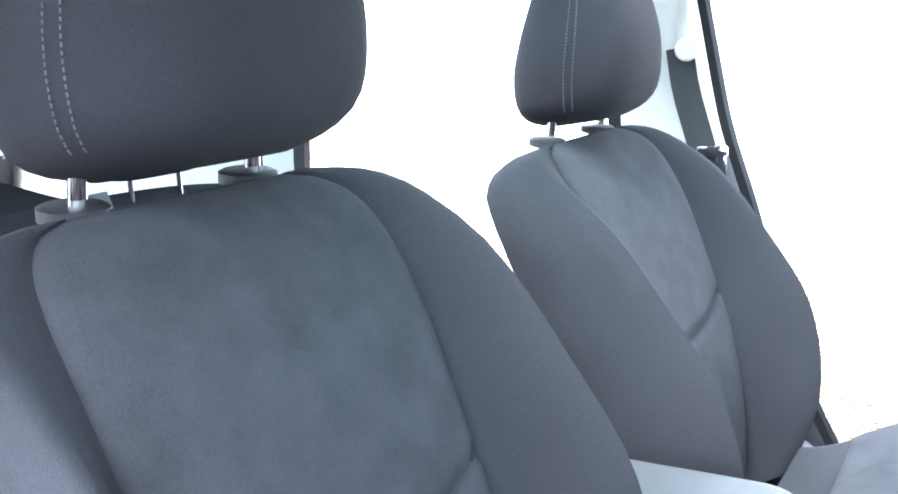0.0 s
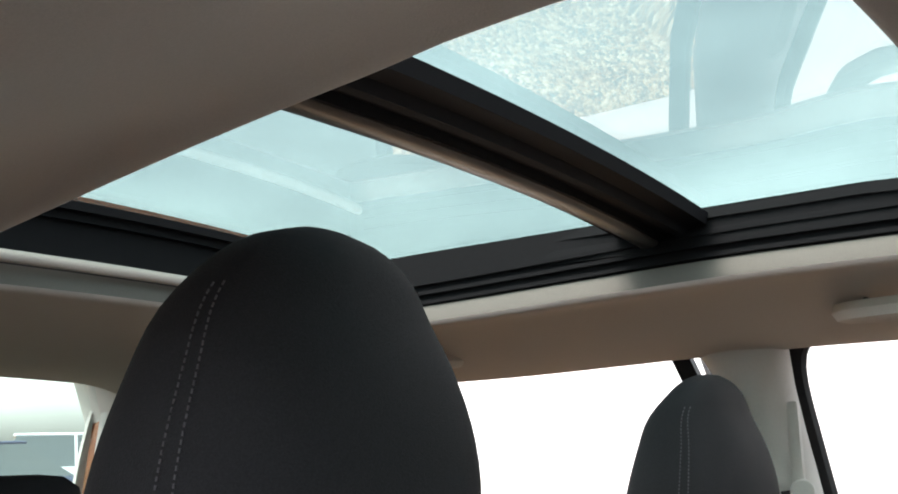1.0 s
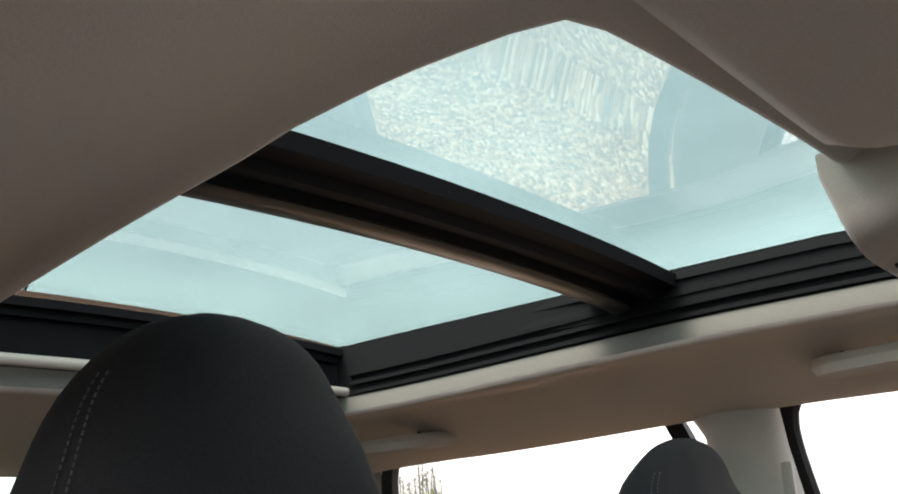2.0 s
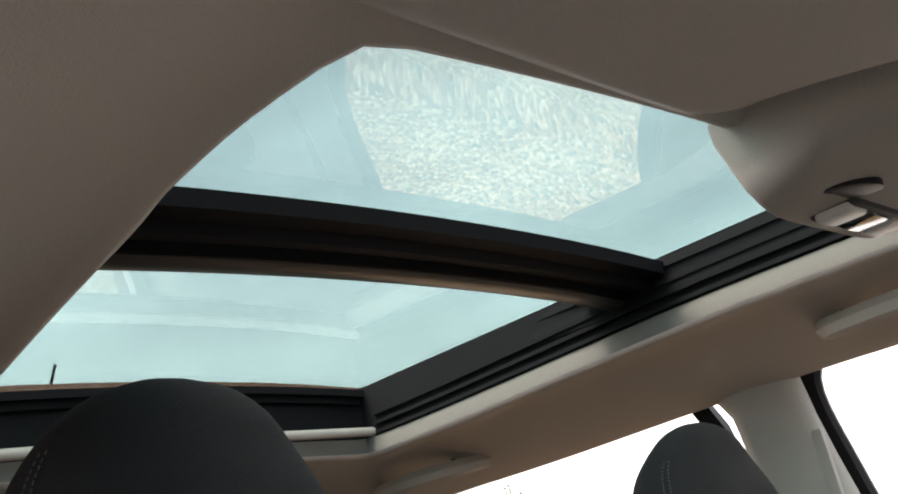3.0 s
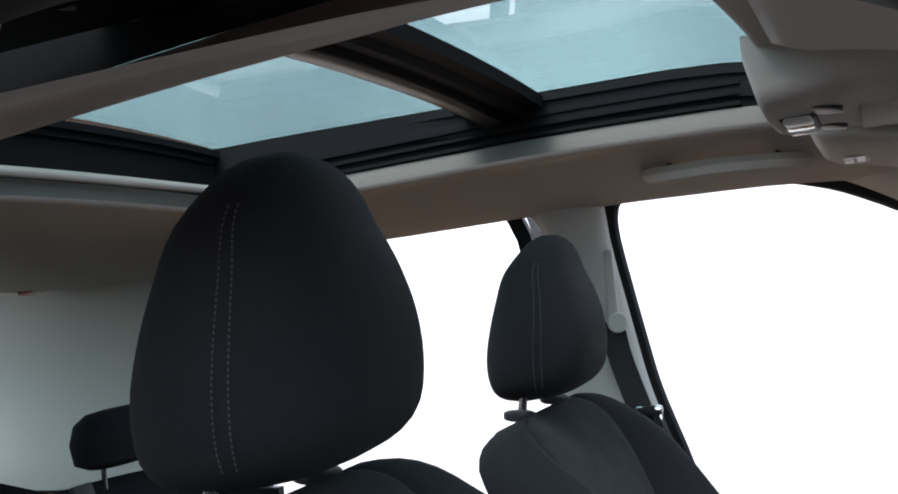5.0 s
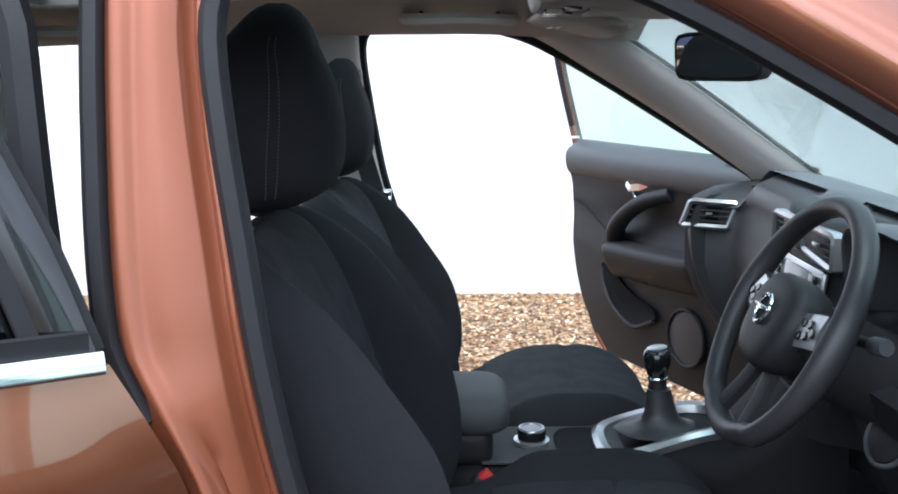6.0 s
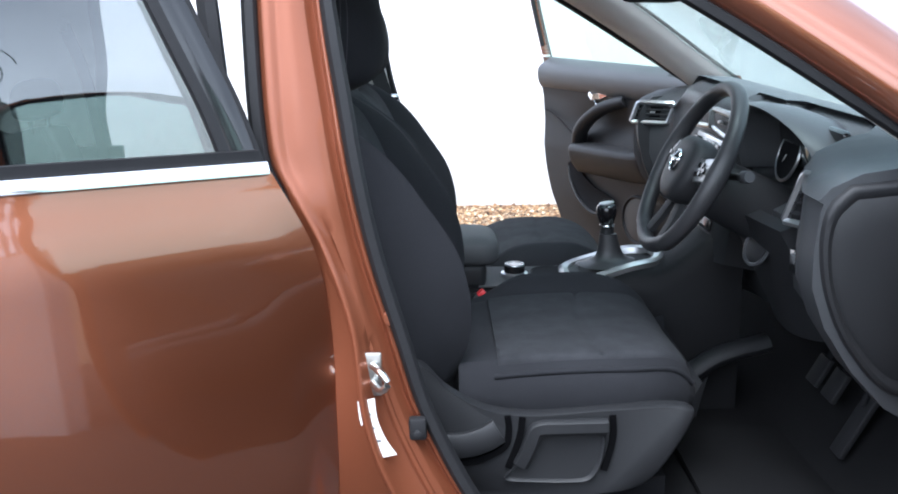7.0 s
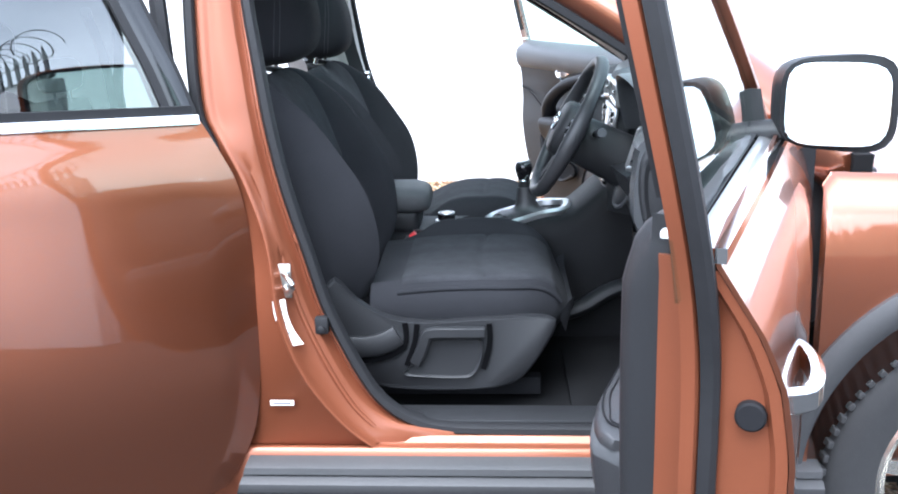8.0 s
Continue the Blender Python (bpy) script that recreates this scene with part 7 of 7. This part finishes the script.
tg = part("tailgate_glass", *gate(0.020, 0.980, 0.545, 0.965), G_SCREEN, car, "tinted tailgate window")
tg.visible_shadow = False
for s in (-1, 1):
    part("tailgate_post_trim", *slab(lambda u, v, s=s: (-2.15 + 0.13 * v * v, s * (0.700 + 0.05 * u), 1.11 + 0.45 * v), 4, 8, lambda u, v: (0.012, 0, 0)), M_PILLAR, car, "pale grey tailgate post trim")
part("tailgate_inner_trim", *slab(lambda u, v: (-2.104, -0.66 + 1.32 * u, 0.47 + 0.50 * v), 6, 6, lambda u, v: (0.012, 0, 0)), M_TRIM, car, "charcoal tailgate lining")
part("rear_header_trim", *slab(lambda u, v: (-1.74 - 0.36 * u, -0.66 + 1.32 * v, 1.560 + 0.01 * u - 0.02 * (2 * v - 1) ** 2), 6, 12, lambda u, v: (0, 0, 0.02)), M_HEAD, car, "grey rear roof lining")
part("underbody", *box((-0.1, 0, 0.33), (3.9, 1.5, 0.10), 0.03), M_BLACK, car, "dark underbody")
part("roof_antenna", *join(tube(spline([(-1.385, 0.05, 1.70), (-1.345, 0.048, 1.755), (-1.295, 0.044, 1.807)], 8), 0.003, 6), box((-1.395, 0.05, 1.675), (0.07, 0.04, 0.03), 0.012)), M_BLACK, car, "short black roof aerial")

# ---------------------------------------------------------------- details on the middle pillar (right side)
striker = tagged(new("door_striker"), "steel door striker loop on the pillar")
striker.parent = car
part("plate", *box((-0.222, -0.842, 0.80), (0.032, 0.006, 0.075), 0.004), M_STEEL, striker, "zinc plated plate")
part("loop", *tube(spline([(-0.222, -0.842, 0.815), (-0.205, -0.878, 0.815), (-0.195, -0.885, 0.800), (-0.205, -0.878, 0.785), (-0.222, -0.842, 0.785)], 16), 0.006, 10), M_STEEL, striker, "steel loop")
lab = tagged(new("pillar_label"), "white curved tyre pressure sticker with unreadable print")
lab.parent = car
path = spline([(-0.232, 0, 0.762), (-0.229, 0, 0.728), (-0.217, 0, 0.693), (-0.198, 0, 0.662)], 14)
part("sticker", *slab(lambda u, v: (path[int(round(v * 13))].x + 0.028 * (u - 0.5), -0.858, path[int(round(v * 13))].z + 0.006 * (u - 0.5)), 3, 14, lambda u, v: (0, -0.001, 0)), M_WHITE, lab)
for k in range(3):
    part("print_bar", *box((path[3 + 3 * k].x, -0.8598, path[3 + 3 * k].z), (0.012, 0.0006, 0.004), 0), M_PRINT, lab, "bar of unreadable print")
part("pillar_buffer", *join(box((-0.150, -0.822, 0.695), (0.030, 0.02, 0.040), 0.006), disc((-0.150, -0.834, 0.688), (0, 1, 0), 0.008, 0.006, 12)), M_RUBBER, car, "black rubber door buffer")
for x, z, r in ((-0.192, 0.885, 0.012), (-0.212, 0.525, 0.010)):
    part("pillar_plug", *disc((x, -0.812 - 0.02 * (z < 0.6), z), (0, 1, 0), r, 0.010, 18), M_FLANGE, car, "painted body plug")
part("vin_plate", *box((-0.238, -0.862, 0.531), (0.052, 0.003, 0.012), 0.001), M_WHITE, car, "small white data plate")
part("vin_plate_print", *box((-0.238, -0.8642, 0.531), (0.040, 0.0008, 0.003), 0), M_PRINT, car, "bar of unreadable print")


# ---------------------------------------------------------------- beyond the car
M_CARWHITE = material("white_car_paint", (0.72, 0.73, 0.74), 0.3, coat=0.8, var=0.02, scale=50)
M_CARBLUE = material("dark_blue_car_paint", (0.03, 0.045, 0.10), 0.3, coat=0.8, var=0.02, scale=50)
M_LEAF = material("yellow_green_leaves", (0.17, 0.20, 0.035), 0.6, var=0.4, scale=8, mottle=0.3, mottle_scale=2)
M_TWIGLEAF = material("dark_twig_leaves", (0.07, 0.075, 0.055), 0.7, var=0.4, scale=8)
M_BLOCK = material("pale_grey_block_wall", (0.52, 0.52, 0.53), 0.9, var=0.08, scale=30, bump=0.5, bump_scale=60, mottle=0.12, mottle_scale=1.2)
M_BARK = material("grey_bark", (0.10, 0.085, 0.07), 0.9, var=0.3, scale=30, bump=0.6, bump_scale=40)
M_FENCE = material("grey_galvanised_fence", (0.10, 0.105, 0.11), 0.5, 0.5, var=0.1, scale=20)


def parked_car(x, y, turn, paint, tall, words):
    ob = tagged(new("parked_car"), words, "car")
    m = pose(x, y, 0, 0, 0, turn) @ Matrix.Diagonal((1, 1, tall, 1))
    prof = [(-2.05, 0.45, 0.78), (-2.0, 0.85, 0.84), (-1.5, 0.93, 0.87), (0.0, 0.93, 0.88), (0.9, 0.90, 0.87), (1.7, 0.78, 0.83), (2.05, 0.50, 0.72)]
    rings = [[(px, -w, 0.25), (px, -w * 1.0, pz * 0.7), (px, -w * 0.93, pz), (px, 0, pz + 0.03), (px, w * 0.93, pz), (px, w, pz * 0.7), (px, w, 0.25)] for px, pz, w in prof]
    part("body", *loft(rings), paint, ob, m=m, angle=50)
    rings = [[(-1.75 + 0.30 * q - (0.0), -0.76 + 0.16 * q, 0.90 + 0.52 * q), (0.95 - 0.85 * q, -0.76 + 0.16 * q, 0.90 + 0.52 * q), (0.95 - 0.85 * q, 0.76 - 0.16 * q, 0.90 + 0.52 * q), (-1.75 + 0.30 * q, 0.76 - 0.16 * q, 0.90 + 0.52 * q)] for q in (0, 0.5, 1.0)]
    part("cabin_glass", *loft(rings), M_DISPLAY, ob, "dark glazed cabin", m=m, angle=20)
    part("roof", *box((-0.68, 0, 1.43), (1.65, 1.22, 0.05), 0.03, 3), paint, ob, m=m)
    for px in (-1.3, 1.3):
        for s in (-1, 1):
            part("wheel", *disc((px, s * 0.78, 0.32), (0, 1, 0), 0.32, 0.2, 28), M_TYRE, ob, m=m)
    for s in (-1, 1):
        part("pillar", *rod((-0.35, s * 0.755, 0.90), (-0.38, s * 0.60, 1.42), 0.03, 8), paint, ob, m=m)
        part("headlight", *box((1.9, s * 0.6, 0.70), (0.2, 0.3, 0.12), 0.04), M_ALLOY, ob, m=m)
    return ob


parked_car(-17.6, 11.6, 60, M_CARWHITE, 1.24, "tall white car parked on the gravel behind")
parked_car(-16.6, 9.3, 62, M_CARBLUE, 1.12, "dark blue hatchback parked on the gravel behind")
parked_car(-23.5, 15.6, 60, M_CARWHITE, 1.28, "tall white car parked on the gravel further back")


def shrub(x, y, hgt, bush, seed, words):
    """Upright twigs with sparse small leaves over a low leafy foot (bush: its height)."""
    rnd = random.Random(seed)
    ob = tagged(new("shrub"), words, "shrub")
    stems, tips = [], []
    for k in range(26):
        a, l = rnd.uniform(0, 6.28), rnd.uniform(0.0, 0.30)
        top = hgt * rnd.uniform(0.72, 1.0)
        foot = Vector((x + 0.4 * l * math.cos(a), y + 0.4 * l * math.sin(a), 0))
        tip = Vector((x + l * math.cos(a) + rnd.gauss(0, 0.05), y + l * math.sin(a), top))
        mid = foot.lerp(tip, 0.55) + Vector((rnd.gauss(0, 0.04), rnd.gauss(0, 0.04), 0))
        stems.append(tube(spline([foot, mid, tip], 7), 0.006, 5, (1, 0, 0.1)))
        for f in (0.45, 0.55, 0.65, 0.75, 0.83, 0.9, 0.95, 1.0):
            q = foot.lerp(tip, f)
            tips.append(q)
            if rnd.random() < 0.5:
                e = q + Vector((rnd.gauss(0, 0.06), rnd.gauss(0, 0.06), rnd.uniform(0.03, 0.10)))
                stems.append(tube([q, q.lerp(e, 0.5), e], 0.003, 4, (1, 0.2, 0.1)))
                tips.append(e)
    part("twigs", *join(*stems), M_BARK, ob, "thin grey upright twigs")

    def leaves(points, per, spread, size):
        vs, fs = [], []
        for p in points:
            for _ in range(per):
                q = p + Vector([rnd.gauss(0, spread) for _ in range(3)])
                d = Vector([rnd.gauss(0, 1) for _ in range(3)]).normalized()
                e = d.orthogonal().normalized()
                l, w, k = size * rnd.uniform(0.7, 1.2), size * rnd.uniform(0.3, 0.45), len(vs)
                vs += [q - d * l, q + e * w, q + d * l, q - e * w]
                fs.append((k, k + 1, k + 2, k + 3))
        return vs, fs
    tagged(part("upper_leaves", *leaves(tips, 3, 0.025, 0.020), M_TWIGLEAF, ob, "sparse small dark leaves", smooth=False), kind="stuff")
    low = [Vector((x + rnd.gauss(0, 0.22), y + rnd.gauss(0, 0.22), bush * rnd.uniform(0.1, 1.0) ** 0.6)) for _ in range(260)]
    tagged(part("foot_leaves", *leaves(low, 12, 0.05, 0.032), M_LEAF, ob, "dense yellow green leaves round the foot", smooth=False), kind="stuff")
    return ob


shrub(-7.36, 8.42, 2.22, 1.72, 11, "yellow green shrub with bare upright twigs beyond the wall")
shrub(-7.74, 8.08, 2.02, 1.52, 12, "sparse twiggy shrub with pale green foot beyond the wall")
shrub(-8.02, 7.82, 2.10, 1.35, 13, "sparse twiggy shrub beyond the wall")

# wall across the yard, topped by pointed pales and coiled wire
YARD = pose(3.05, -4.0, 0, 0, 0, -63)
wall_s = part("wall_south", *box((4.5, 0.0, 1.12), (9.0, 0.14, 2.30), 0.01), M_BLOCK, m=YARD)
tagged(wall_s, "plain grey block wall across the yard", "wall", kind="structure")
fence = tagged(new("palisade_fence"), "dark pointed pales with coiled wire along the wall top", "fence")
pale = None
for k in range(54):
    vs = [(-0.028, 0, 0.0), (0.028, 0, 0.0), (0.030, 0.006, 0.33), (0.012, 0.004, 0.42), (0.0, 0.002, 0.47), (-0.012, 0.004, 0.42), (-0.030, 0.006, 0.33)]
    if pale is None:
        pale = part("pale", *loft([[(v[0], v[1] - 0.006, v[2]) for v in vs], [(v[0], v[1] + 0.006, v[2]) for v in vs]]), M_FENCE, fence)
        o = pale
    else:
        o = new("pale", pale.data)
        o.parent = fence
    o.matrix_world = YARD @ pose(0.06 + 0.165 * k, 0, 2.265)
part("fence_rail", *box((4.5, 0.025, 2.33), (8.9, 0.04, 0.05), 0.005), M_FENCE, fence, m=YARD)
part("coiled_wire", *tube([Vector((0.05 + 0.012 * k, 0.16 * math.cos(0.36 * k), 2.76 + 0.17 * math.sin(0.36 * k))) for k in range(740)], 0.006, 4, (0.3, 0.2, 1)), M_FENCE, fence, "coil of barbed wire", m=YARD)
